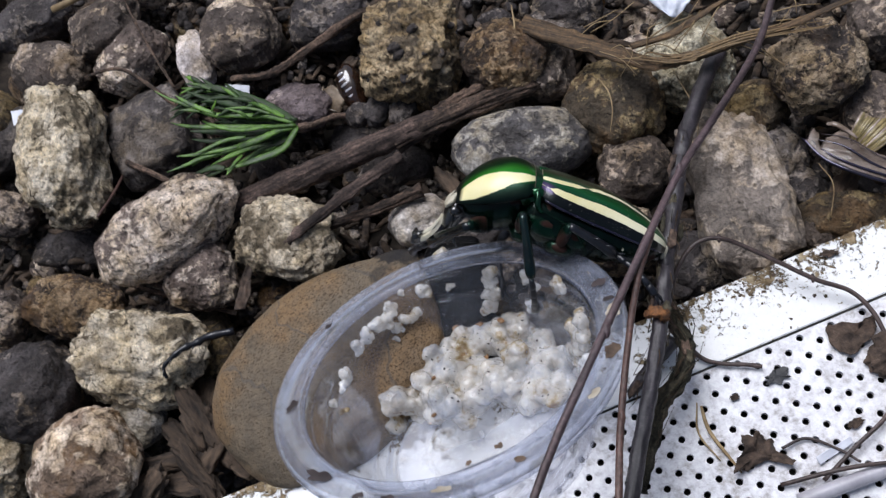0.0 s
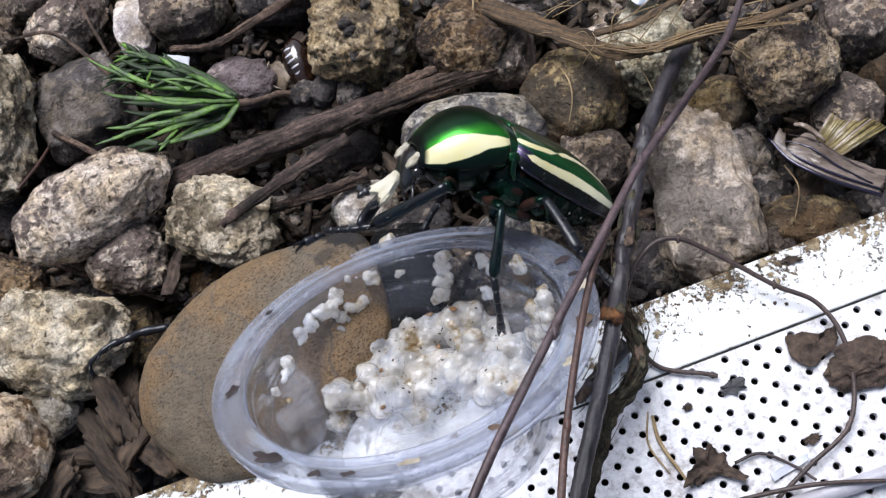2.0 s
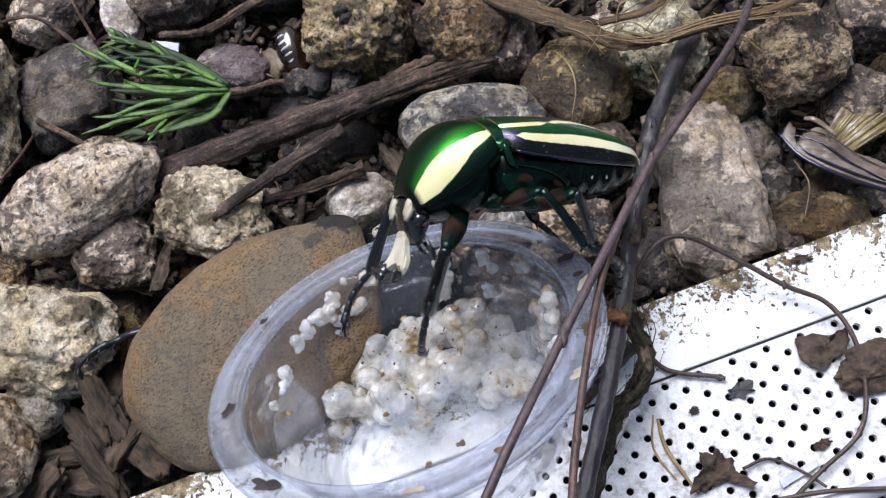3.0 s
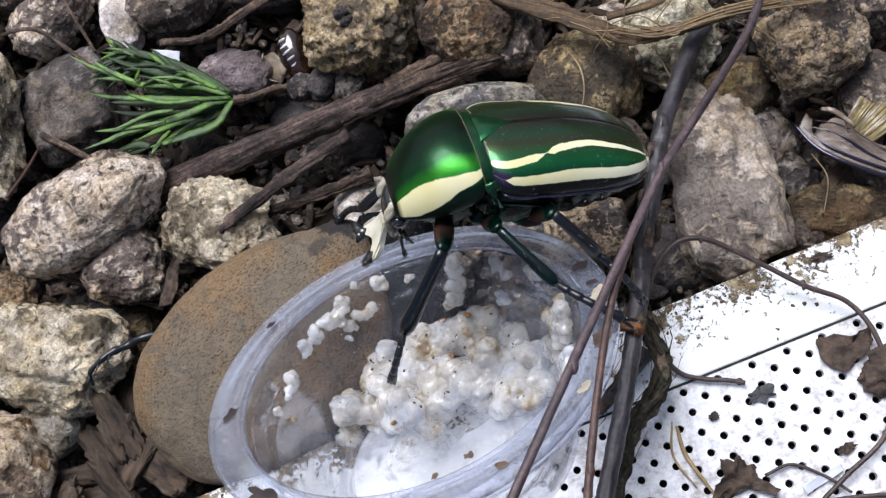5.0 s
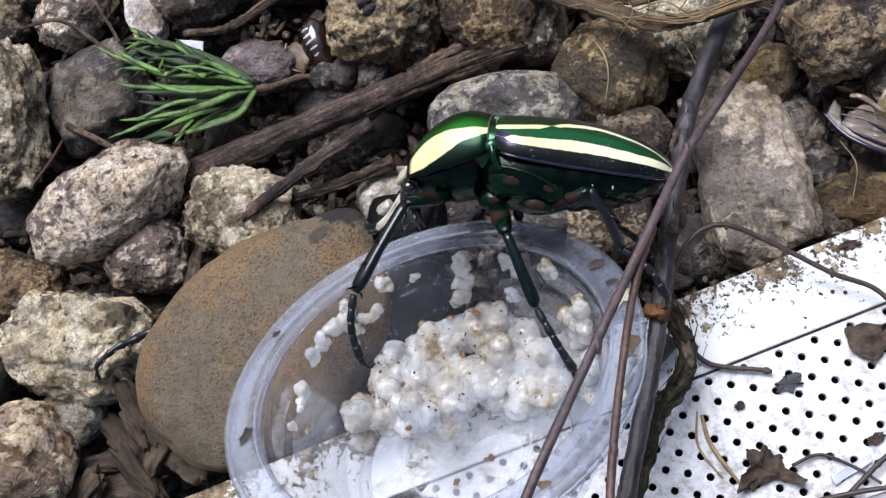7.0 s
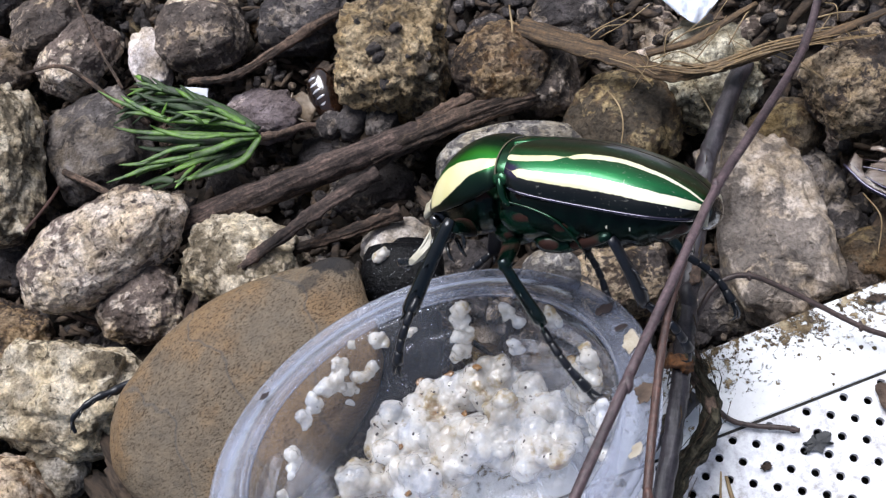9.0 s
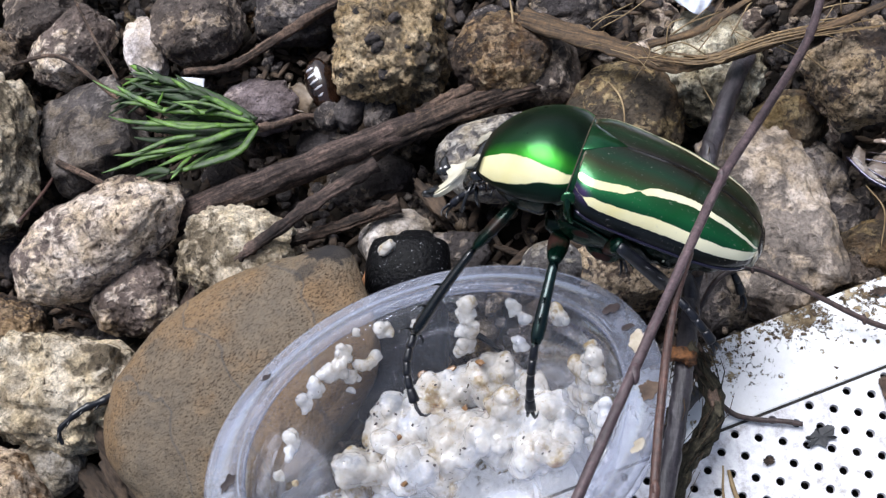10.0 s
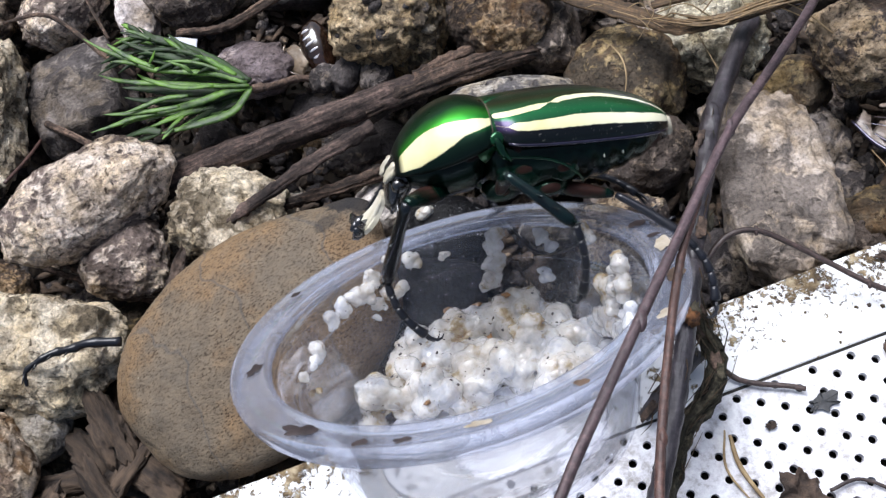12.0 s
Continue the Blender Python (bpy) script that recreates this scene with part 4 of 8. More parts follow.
def elytron_colours(n, l, u, s, v):
    jag = math_node(n, l, "MULTIPLY", math_node(n, l, "SUBTRACT", noise_tex(n, l, v, 380, 5, 0.75), 0.5), 0.05)
    s2 = math_node(n, l, "ADD", s, jag)
    disc_c = float_ramp(n, l, u, [(0.0, 0.53), (0.25, 0.44), (0.42, 0.35), (0.6, 0.30), (0.8, 0.325), (0.92, 0.375), (1.0, 0.50)])
    disc_w = float_ramp(n, l, u, [(0.0, 0.0), (0.02, 0.048), (0.26, 0.042), (0.315, 0.004), (0.33, 0.004), (0.37, 0.040), (0.7, 0.036), (0.9, 0.024), (0.98, 0.024)])
    lat_c = float_ramp(n, l, u, [(0.0, 0.71), (0.2, 0.71), (0.5, 0.69), (0.8, 0.685), (1.0, 0.66)])
    lat_w = float_ramp(n, l, u, [(0.07, 0.0), (0.11, 0.055), (0.4, 0.074), (0.8, 0.076), (0.96, 0.09), (1.0, 0.07)])
    m1, m2 = band(n, l, s2, disc_c, disc_w, 0.008), band(n, l, s2, lat_c, lat_w, 0.009)
    cream = math_node(n, l, "MAXIMUM", m1, m2)
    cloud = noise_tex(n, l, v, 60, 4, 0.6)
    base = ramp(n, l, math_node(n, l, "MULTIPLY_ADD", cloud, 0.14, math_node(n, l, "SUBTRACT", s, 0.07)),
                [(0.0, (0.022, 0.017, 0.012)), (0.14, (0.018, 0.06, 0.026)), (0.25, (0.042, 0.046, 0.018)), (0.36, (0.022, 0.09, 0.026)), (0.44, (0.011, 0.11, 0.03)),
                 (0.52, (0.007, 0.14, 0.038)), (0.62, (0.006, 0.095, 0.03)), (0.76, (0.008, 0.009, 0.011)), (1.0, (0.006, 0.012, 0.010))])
    yel = mix(n, l, noise_tex(n, l, v, 160, 4), CREAM_A, CREAM_B)
    yel = mix(n, l, float_ramp(n, l, u, [(0.25, 0.0), (0.85, 1.0)]), yel, CREAM_B)
    violet = math_node(n, l, "MULTIPLY", band(n, l, u, 0.05, 0.05, 0.05), band(n, l, s, 0.70, 0.09, 0.06))
    base = mix(n, l, violet, base, (0.035, 0.022, 0.07))
    col = mix(n, l, cream, base, yel)
    rim = band(n, l, u, 0.0, 0.007, 0.004)
    col = mix(n, l, rim, col, (0.13, 0.11, 0.075))
    dust = ramp(n, l, noise_tex(n, l, v, 1500, 3, 0.6), [(0.64, (0, 0, 0)), (0.72, (0.3, 0.3, 0.3))])
    mp = n.new("ShaderNodeMapping")
    mp.inputs["Scale"].default_value, mp.inputs["Rotation"].default_value = (0.05, 1.0, 1.0), (0, 0, 0.42)
    l.new(v, mp.inputs["Vector"])
    scratch = ramp(n, l, noise_tex(n, l, mp.outputs[0], 1900, 2, 0.5), [(0.69, (0, 0, 0)), (0.74, (0.4, 0.4, 0.4))])
    dust = math_node(n, l, "MAXIMUM", dust, scratch)
    col = mix(n, l, dust, col, (0.5, 0.47, 0.4))
    return col, math_node(n, l, "MULTIPLY", math_node(n, l, "SUBTRACT", 1.0, math_node(n, l, "MAXIMUM", cream, math_node(n, l, "MAXIMUM", dust, rim))), 0.72)


def pronotum_colours(n, l, u, s, v):
    jag = math_node(n, l, "MULTIPLY", math_node(n, l, "SUBTRACT", noise_tex(n, l, v, 260, 4, 0.7), 0.5), 0.05)
    s2 = math_node(n, l, "ADD", s, jag)
    c = float_ramp(n, l, u, [(0.0, 0.60), (0.25, 0.62), (0.6, 0.655), (1.0, 0.70)])
    w = float_ramp(n, l, u, [(0.0, 0.055), (0.12, 0.075), (0.3, 0.095), (0.5, 0.155), (0.75, 0.19), (0.95, 0.18), (0.99, 0.0)])
    cream = band(n, l, s2, c, w, 0.014)
    cloud = noise_tex(n, l, v, 70, 4, 0.6)
    # shell green with light painted in: middle line shaded, highlight band above the cream
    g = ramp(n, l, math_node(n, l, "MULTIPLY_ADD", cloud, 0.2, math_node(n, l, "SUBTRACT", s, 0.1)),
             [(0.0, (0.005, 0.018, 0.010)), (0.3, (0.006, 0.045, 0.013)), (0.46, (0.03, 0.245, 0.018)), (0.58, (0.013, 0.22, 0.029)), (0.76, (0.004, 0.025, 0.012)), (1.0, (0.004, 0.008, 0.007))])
    yel = mix(n, l, noise_tex(n, l, v, 120, 5), CREAM_A, CREAM_B)
    col = mix(n, l, cream, g, yel)
    cream = math_node(n, l, "MULTIPLY", cream, math_node(n, l, "SUBTRACT", 1.0, band(n, l, u, 1.0, 0.05, 0.02)))
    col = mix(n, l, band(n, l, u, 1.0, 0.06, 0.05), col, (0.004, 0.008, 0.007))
    rim = band(n, l, u, 0.0, 0.013, 0.008)
    col = mix(n, l, rim, col, (0.15, 0.13, 0.085))
    cream = math_node(n, l, "MAXIMUM", cream, rim)
    return col, math_node(n, l, "MULTIPLY", math_node(n, l, "SUBTRACT", 1.0, cream), 0.78)


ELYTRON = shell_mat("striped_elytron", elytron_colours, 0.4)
PRONOTUM = shell_mat("green_pronotum", pronotum_colours, 0.12)


def hairy_shell(name, green, rust, size, low, high, middle=None):
    """Glossy green-black shell with sharply edged patches of rust-red hair; middle: one patch in the middle of the piece, of this spread."""
    m, n, l, b = mat(name, 0.2, 0.6, 0.1, 0.3)
    v = coords(n, l, False)
    patch = noise_tex(n, l, v, size, 2, 0.45)
    if middle:
        mp, far = n.new("ShaderNodeMapping"), n.new("ShaderNodeVectorMath")
        mp.inputs["Location"].default_value, mp.inputs["Scale"].default_value = tuple(-0.5 * q for q in middle), middle
        l.new(n.new("ShaderNodeTexCoord").outputs["Generated"], mp.inputs["Vector"])
        far.operation = "LENGTH"
        l.new(mp.outputs[0], far.inputs[0])
        patch = math_node(n, l, "MULTIPLY_ADD", math_node(n, l, "SUBTRACT", patch, 0.5), 0.5, math_node(n, l, "SUBTRACT", 1.0, far.outputs["Value"]))
    fuzz = noise_tex(n, l, v, 1500, 3, 0.7)
    h = math_node(n, l, "MULTIPLY_ADD", math_node(n, l, "SUBTRACT", fuzz, 0.5), 0.06, patch)
    hair = ramp(n, l, h, [(low, (0, 0, 0)), (high, (1, 1, 1))])
    shade = ramp(n, l, noise_tex(n, l, v, size * 2.2, 3, 0.5), [(0.36, tuple(0.25 * q for q in green)), (0.66, green)])
    fur = mix(n, l, fuzz, tuple(0.45 * q for q in rust), rust)
    l.new(mix(n, l, hair, shade, fur), b.inputs["Base Color"])
    l.new(ramp(n, l, hair, [(0, (0.6,) * 3), (1, (0.0,) * 3)]), b.inputs["Metallic"])
    l.new(ramp(n, l, hair, [(0, (0.2,) * 3), (1, (0.75,) * 3)]), b.inputs["Roughness"])
    l.new(ramp(n, l, hair, [(0, (0.1,) * 3), (1, (0.0,) * 3)]), b.inputs["Coat Weight"])
    bump(n, l, b, fuzz, 0.00012, 0.5)
    return m


BELLY = hairy_shell("dark_green_belly", (0.0016, 0.013, 0.008), (0.032, 0.007, 0.003), 105, 0.60, 0.64)
COXA = hairy_shell("green_rust_plate", (0.003, 0.032, 0.016), (0.03, 0.007, 0.003), 120, 0.68, 0.76, (1.3, 0.2, 1.5))
SCUTELLUM = simple("green_scutellum", (0.003, 0.05, 0.016), (0.007, 0.10, 0.03), 200, 0.28, 0.00005, metal=0.75, coat=0.5)
RIDGE_GREEN = simple("bright_green_ridge", (0.0015, 0.024, 0.011), (0.004, 0.07, 0.026), 220, 0.22, 0.00005, metal=0.85, coat=0.5)
LEG_GREEN = simple("blue_green_leg", (0.0015, 0.006, 0.008), (0.003, 0.024, 0.021), 260, 0.24, 0.0001, metal=0.7, coat=0.5)
LEG_DARK = simple("green_black_leg", (0.002, 0.003, 0.006), (0.003, 0.012, 0.015), 160, 0.26, 0.0001, metal=0.4, coat=0.5)
LEG_BLACK = simple("black_leg", (0.003, 0.0035, 0.006), (0.009, 0.010, 0.016), 300, 0.36, 0.0001, coat=0.15)
FEMUR_RED = hairy_shell("dark_red_green_femur", (0.0018, 0.018, 0.011), (0.032, 0.007, 0.003), 120, 0.62, 0.70, (1.1, 0.6, 0.7))
MARGIN = simple("blue_black_margin", (0.010, 0.008, 0.022), (0.03, 0.026, 0.06), 300, 0.16, 0.0, metal=0.5, coat=0.8)
BLACK_SHELL = simple("black_head_shell", (0.006, 0.007, 0.008), (0.02, 0.02, 0.022), 300, 0.22, 0.0001, coat=0.7)
CREAM_PATCH = simple("cream_chitin", (0.48, 0.44, 0.32), (0.70, 0.67, 0.57), 160, 0.4, 0.0001)


def pitted_black():
    """Black pitted shell; its pale specks are sprinkled dust and wet glints painted into the colour."""
    m, n, l, b = mat("pitted_black_shell", 0.5, spec=0.12)
    v = coords(n, l, False)
    pits = noise_tex(n, l, v, 900, 3, 0.6)
    # one speck mask for both dust and painted glints
    dust = ramp(n, l, noise_tex(n, l, v, 1500, 3, 0.65), [(0.65, (0, 0, 0)), (0.69, (0.8, 0.8, 0.8))])
    l.new(mix(n, l, dust, ramp(n, l, pits, [(0.3, (0.0008, 0.0008, 0.001)), (0.7, (0.004, 0.004, 0.005))]), (0.42, 0.42, 0.44)), b.inputs["Base Color"])
    bump(n, l, b, pits, 0.0005, 0.9)
    return m


BLACK_PITTED = pitted_black()
EYE_MAT = simple("black_eye", (0.004, 0.004, 0.004), (0.012, 0.012, 0.012), 500, 0.12, 0.0, coat=1.0)


def interp(stops, t):
    """A smooth line through (position, value) stops."""
    n = len(stops)
    k = 0
    while k < n - 2 and t > stops[k + 1][0]:
        k += 1
    (a, x), (b, y) = stops[k], stops[k + 1]
    def slope(i):
        lo, hi = stops[max(i - 1, 0)], stops[min(i + 1, n - 1)]
        return (hi[1] - lo[1]) / (hi[0] - lo[0])
    h = b - a
    q = max(0.0, min(1.0, (t - a) / h))
    return (2 * q ** 3 - 3 * q * q + 1) * x + (q ** 3 - 2 * q * q + q) * h * slope(k) + (3 * q * q - 2 * q ** 3) * y + (q ** 3 - q * q) * h * slope(k + 1)


def shell_sheet(x0, x1, width, top, edge, side, nu=72, nv=40, wrap=1.72, crown=2.3, thick=0.35, seam=0.06):
    """Half of a domed shell: u runs from x0 to x1, s from the middle line to the side margin. Closed with a thickness, and carries u and s as its UV."""
    bm = bmesh.new()
    uvl = bm.loops.layers.uv.new("UVMap")
    def point(u, s, inset=0.0):
        w, h, e = interp(width, u), interp(top, u), interp(edge, u)
        a = s * wrap
        y = (w - inset) * math.copysign(abs(math.sin(min(a, math.pi / 2))) ** (2 / crown), 1)
        z = e + (h - e - inset) * max(0.0, math.cos(a)) ** (2 / crown) if a <= math.pi / 2 else e - (a - math.pi / 2) * (h - e) * 0.55
        if a > math.pi / 2:
            y -= (a - math.pi / 2) * w * 0.18
        return Vector((x0 + (x1 - x0) * u, side * max(y, seam), z)) * MM
    outer = [[bm.verts.new(point(i / nu, (j / nv))) for j in range(nv + 1)] for i in range(nu + 1)]
    inner = [[bm.verts.new(point(i / nu, (j / nv), thick)) for j in range(nv + 1)] for i in range(nu + 1)]
    def face(vs, uvs):
        f = bm.faces.new(vs)
        for lp, q in zip(f.loops, uvs):
            lp[uvl].uv = q
    for i in range(nu):
        for j in range(nv):
            q = [(i / nu, j / nv), ((i + 1) / nu, j / nv), ((i + 1) / nu, (j + 1) / nv), (i / nu, (j + 1) / nv)]
            face((outer[i][j], outer[i + 1][j], outer[i + 1][j + 1], outer[i][j + 1]), q)
            face((inner[i][j], inner[i][j + 1], inner[i + 1][j + 1], inner[i + 1][j]), [(0.5, 0.95)] * 4)
    for i in range(nu):
        for j in (0, nv):
            face((outer[i][j], inner[i][j], inner[i + 1][j], outer[i + 1][j]), [(0.5, 0.95)] * 4)
    for j in range(nv):
        for i in (0, nu):
            face((outer[i][j], outer[i][j + 1], inner[i][j + 1], inner[i][j]), [(0.5, 0.95)] * 4)
    bmesh.ops.recalc_face_normals(bm, faces=bm.faces)
    return bm


def hull(stations, sides=28):
    """A closed body from stations (x, half width, z top, z bottom), millimetres."""
    bm = bmesh.new()
    rings = []
    for x, w, zt, zb in stations:
        c, h = (zt + zb) / 2, (zt - zb) / 2
        rings.append([bm.verts.new(Vector((x, w * math.cos(a), c + h * math.copysign(abs(math.sin(a)) ** 0.8, math.sin(a)))) * MM)
                      for a in (2 * math.pi * k / sides for k in range(sides))])
    for a, b in zip(rings, rings[1:]):
        for j in range(sides):
            bm.faces.new((a[j], a[(j + 1) % sides], b[(j + 1) % sides], b[j]))
    bm.faces.new(rings[0])
    bm.faces.new(rings[-1][::-1])
    bmesh.ops.recalc_face_normals(bm, faces=bm.faces)
    return bm


NECK = Vector((0, 0, 3.0)) * MM    # the joint on which pronotum and head nod


def limb(length, r0, r1, kind):
    """One leg segment along +x from its joint, millimetres; kind: femur, tibia or tarsus."""
    if kind == "femur":
        n = 11
        pts = [Vector((length * k / (n - 1), 0, 0)) * MM for k in range(n)]
        rad = [MM * (r0 * (0.55 + 0.75 * math.sin(math.pi * min(1, 0.12 + 0.80 * k / (n - 1)))) if k < n - 1 else r1) for k in range(n)]
        return tube(pts, rad, 12, flat=0.62)
    if kind == "tibia":
        n = 13
        pts = [Vector((length * k / (n - 1), 0, 0.35 * math.sin(math.pi * k / (n - 1)))) * MM for k in range(n)]
        full = (0.72, 0.85, 0.84, 0.84, 0.86, 0.88, 0.9, 0.92, 0.95, 0.98, 1.0, 0.96, 0.62)
        rad = [MM * (r0 + (r1 - r0) * k / (n - 1)) * full[k] for k in range(n)]
        bm = tube(pts, rad, 12, flat=0.7)
        for f, s in ((0.45, 1), (0.7, 1), (0.97, 1), (0.97, -1)):
            x = length * f
            tube([Vector((x, 0, s * r1 * 0.6)) * MM, Vector((x + 0.7, 0, s * (r1 + 0.55))) * MM, Vector((x + 1.4, 0.1, s * (r1 + 0.8))) * MM],
                 [0.32 * MM, 0.2 * MM, 0.05 * MM], 6, bm=bm)
        return bm
    bm = bmesh.new()
    # five bead-like joints, then two curved claws
    beads = 5
    seg = length * 0.80 / beads
    for k in range(beads):
        x = seg * k
        pts = [Vector((x + seg * q, 0, 0.09 * length * math.sin(math.pi * (k + q) / beads))) * MM for q in (0.0, 0.25, 0.6, 0.9, 1.02)]
        s = 1.25 if k == beads - 1 else 1.0
        tube(pts, [MM * r0 * q * s for q in (0.82, 0.88, 0.98, 1.06, 0.8)], 10, bm=bm)
    x = length * 0.80
    for s in (-1, 1):
        pts = [Vector((x, 0.25 * s, 0)) * MM, Vector((x + length * 0.07, 0.5 * s, -0.3)) * MM, Vector((x + length * 0.14, 0.75 * s, -1.1)) * MM, Vector((x + length * 0.16, 0.85 * s, -2.2)) * MM, Vector((x + length * 0.13, 0.9 * s, -3.2)) * MM]
        tube(pts, [MM * q for q in (0.46, 0.42, 0.34, 0.22, 0.06)], 6, bm=bm)
    return bm


LEGS = {}


def add_leg(beetle, key, dims, mats, label):
    segs = []
    for kind, length, r0, r1, m in (("femur", dims[0], dims[3], 1.0, mats[0]), ("tibia", dims[1], dims[4] * 1.1, dims[4] * 1.3, mats[1]), ("tarsus", dims[2], 0.86, 0.4, mats[2])):
        segs.append(part(kind, limb(length, r0, r1, kind), m, beetle, label + " " + kind))
    LEGS[key] = segs


def build_beetle():
    beetle = thing("flower_beetle", "large metallic green flower beetle with cream stripes, feeding from the cup", "beetle")
    width = [(0, 11.5), (0.05, 13.4), (0.12, 14.4), (0.3, 14.2), (0.5, 13.6), (0.7, 13.0), (0.82, 12.0), (0.91, 10.4), (0.97, 8.2), (1.0, 6.2)]
    top = [(0, 11.4), (0.1, 11.8), (0.3, 11.9), (0.5, 11.5), (0.7, 9.9), (0.85, 7.9), (0.95, 5.8), (1.0, 4.2)]
    edge = [(0, 5.0), (0.1, 4.0), (0.3, 3.0), (0.6, 2.0), (1.0, 1.0)]
    for side, lab in ((1, "left wing case, green with cream stripes"), (-1, "right wing case, green with cream stripes")):
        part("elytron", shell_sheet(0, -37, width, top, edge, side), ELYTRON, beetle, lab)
    for side in (1, -1):                     # raised glossy bead added along each margin, coloured blue for its highlight line
        rimline = []
        for k in range(36):
            u = 0.06 + 0.90 * k / 35
            w, h, e = interp(width, u), interp(top, u), interp(edge, u)
            rimline.append(Vector((-37 * u, side * (w + 0.05), e - 0.3)) * MM)
        part("margin", tube(rimline, [0.34 * MM] * 36, 8), MARGIN, beetle, "glossy bead added for the blue highlight along the wing case")
    sc = bmesh.new()
    pts = [(0.6, 5.0), (0.6, 2.5), (0.6, 0), (0.6, -2.5), (0.6, -5.0), (-3.6, -2.4), (-7.6, 0), (-3.6, 2.4)]
    lo, hi = [], []
    for x, y in pts:
        z = 11.35 - 0.012 * y * y + 0.05 * -x * 0.9
        lo.append(sc.verts.new(Vector((x, y, z - 1.2)) * MM))
        hi.append(sc.verts.new(Vector((x, y, z + 0.35)) * MM))
    sc.faces.new(hi)
    sc.faces.new(lo[::-1])
    for k in range(len(pts)):
        q = (k + 1) % len(pts)
        sc.faces.new((lo[k], lo[q], hi[q], hi[k]))
    bmesh.ops.recalc_face_normals(sc, faces=sc.faces)
    bmesh.ops.bevel(sc, geom=sc.edges[:], offset=0.2 * MM, segments=1, affect="EDGES")
    part("scutellum", sc, SCUTELLUM, beetle, "dark green triangular scutellum")
    part("waist", hull([(-4.0, 11.0, 10.8, 0), (-1.5, 12.0, 11.35, -1), (1.5, 12.0, 11.4, -2), (4.0, 11.4, 11.1, -2), (6.0, 9.4, 9.8, -1)], 48), SCUTELLUM, beetle, "dark green waist between pronotum and wing cases")
    # underside of thorax and abdomen, with ring-like segments
    st = []
    n = 40
    for k in range(n + 1):
        t = k / n
        x = 2.5 - 39.0 * t
        w = interp([(0, 9), (0.08, 12.6), (0.4, 13.2), (0.7, 12.0), (0.88, 10.0), (1, 6.4)], t)
        zb = interp([(0, -5), (0.12, -8.2), (0.4, -8.4), (0.7, -7.0), (0.9, -4.2), (1, -1.5)], t)
        zt = interp([(0, 8), (0.3, 8), (0.8, 6), (1, 3)], t)
        if t > 0.42:
            zb += 0.5 * abs(math.sin((t - 0.42) * math.pi / 0.105)) ** 4
            w -= 0.4 * abs(math.sin((t - 0.42) * math.pi / 0.105)) ** 4
        st.append((x, w, zt, zb))
    part("underside", hull(st), BELLY, beetle, "dark green belly with rust-red hair patches")
    py = lump(3.0, 6.4, 3.4, 3, 3, 0.05, 0.02)
    bmesh.ops.translate(py, verts=py.verts, vec=Vector((-36.0, 0, 0.6)) * MM)
    part("pygidium", py, BLACK_SHELL, beetle)
    for side in (1, -1):
        sp = lump(0.7, 1.0, 1.9, 8, 4, 0.25, 0.06, 0.3)
        bmesh.ops.translate(sp, verts=sp.verts, vec=Vector((-37.0, 5.6 * side, 0.9)) * MM)
        part("tail_spot", sp, CREAM_PATCH, beetle, "cream tail spot")
        for k in range(4):
            sp = lump(0.22, 0.2, 0.6, k, 2, 0.2, 0.05)
            x = -17.0 - 4.1 * k
            t = (2.5 - x) / 39.0
            w = interp([(0.4, 13.2), (0.7, 12.0), (0.88, 9.0), (1, 4.6)], t)
            bmesh.ops.translate(sp, verts=sp.verts, vec=Vector((x, (w - 0.45) * side, -1.4)) * MM)
            part("side_spot", sp, CREAM_PATCH, beetle, "small cream side spot")
        sh = lump(2.0, 0.9, 1.3, 14, 3, 0.25, 0.05)
        bmesh.ops.translate(sh, verts=sh.verts, vec=Vector((-0.2, 12.4 * side, 5.2)) * MM)
        part("shoulder", sh, SCUTELLUM, beetle, "green shoulder knob")
        ridge = tube(curve([(0.4, 12.2 * side, 6.4), (-0.4, 13.0 * side, 4.2), (-1.2, 13.3 * side, 2.0), (-2.6, 13.4 * side, 0.6)], 5), taper(16, 0.4, 0.3, 0.9), 10)
        part("side_ridge", ridge, RIDGE_GREEN, beetle, "bright metallic green ridge behind the pronotum")
        ridge = tube(curve([(-1.2, 13.3 * side, 1.4), (-7.0, 13.6 * side, 0.6), (-12.0, 13.5 * side, -1.2), (-15.5, 13.0 * side, -4.2), (-16.6, 12.0 * side, -6.2)], 5), taper(21, 0.2, 0.15, 0.3), 8)
        part("plate_edge", ridge, RIDGE_GREEN, beetle, "metallic green edge of a side plate")
        for x, y, z, a, b, c in ((-1.0, 6.5, -6.0, 4.2, 3.4, 2.6), (-10.0, 7.0, -6.2, 4.6, 5.2, 2.6), (-5.0, 11.6, -1.5, 5.4, 1.6, 3.4), (-12.5, 11.6, -2.2, 3.8, 1.5, 3.0)):
            cx = lump(a, b, c, int(20 + x), 4, 0.08, 0.02)
            bmesh.ops.translate(cx, verts=cx.verts, vec=Vector((x, y * side, z)) * MM)
            part("coxa" if z < -4 else "side_plate", cx, COXA, beetle, "green-edged plate with rust-red hair")
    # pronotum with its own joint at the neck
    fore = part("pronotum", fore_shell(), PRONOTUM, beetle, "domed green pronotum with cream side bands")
    part("chest", hull([(1.5, 9.5, 9, -4), (4, 11.5, 9, -6.5), (9, 11.0, 8, -7.2), (13, 8.6, 5.5, -6.2), (16.5, 5.6, 2.6, -4.6), (18.4, 4.4, 1.6, -3.6)]), BELLY, fore, "dark chest under the pronotum")
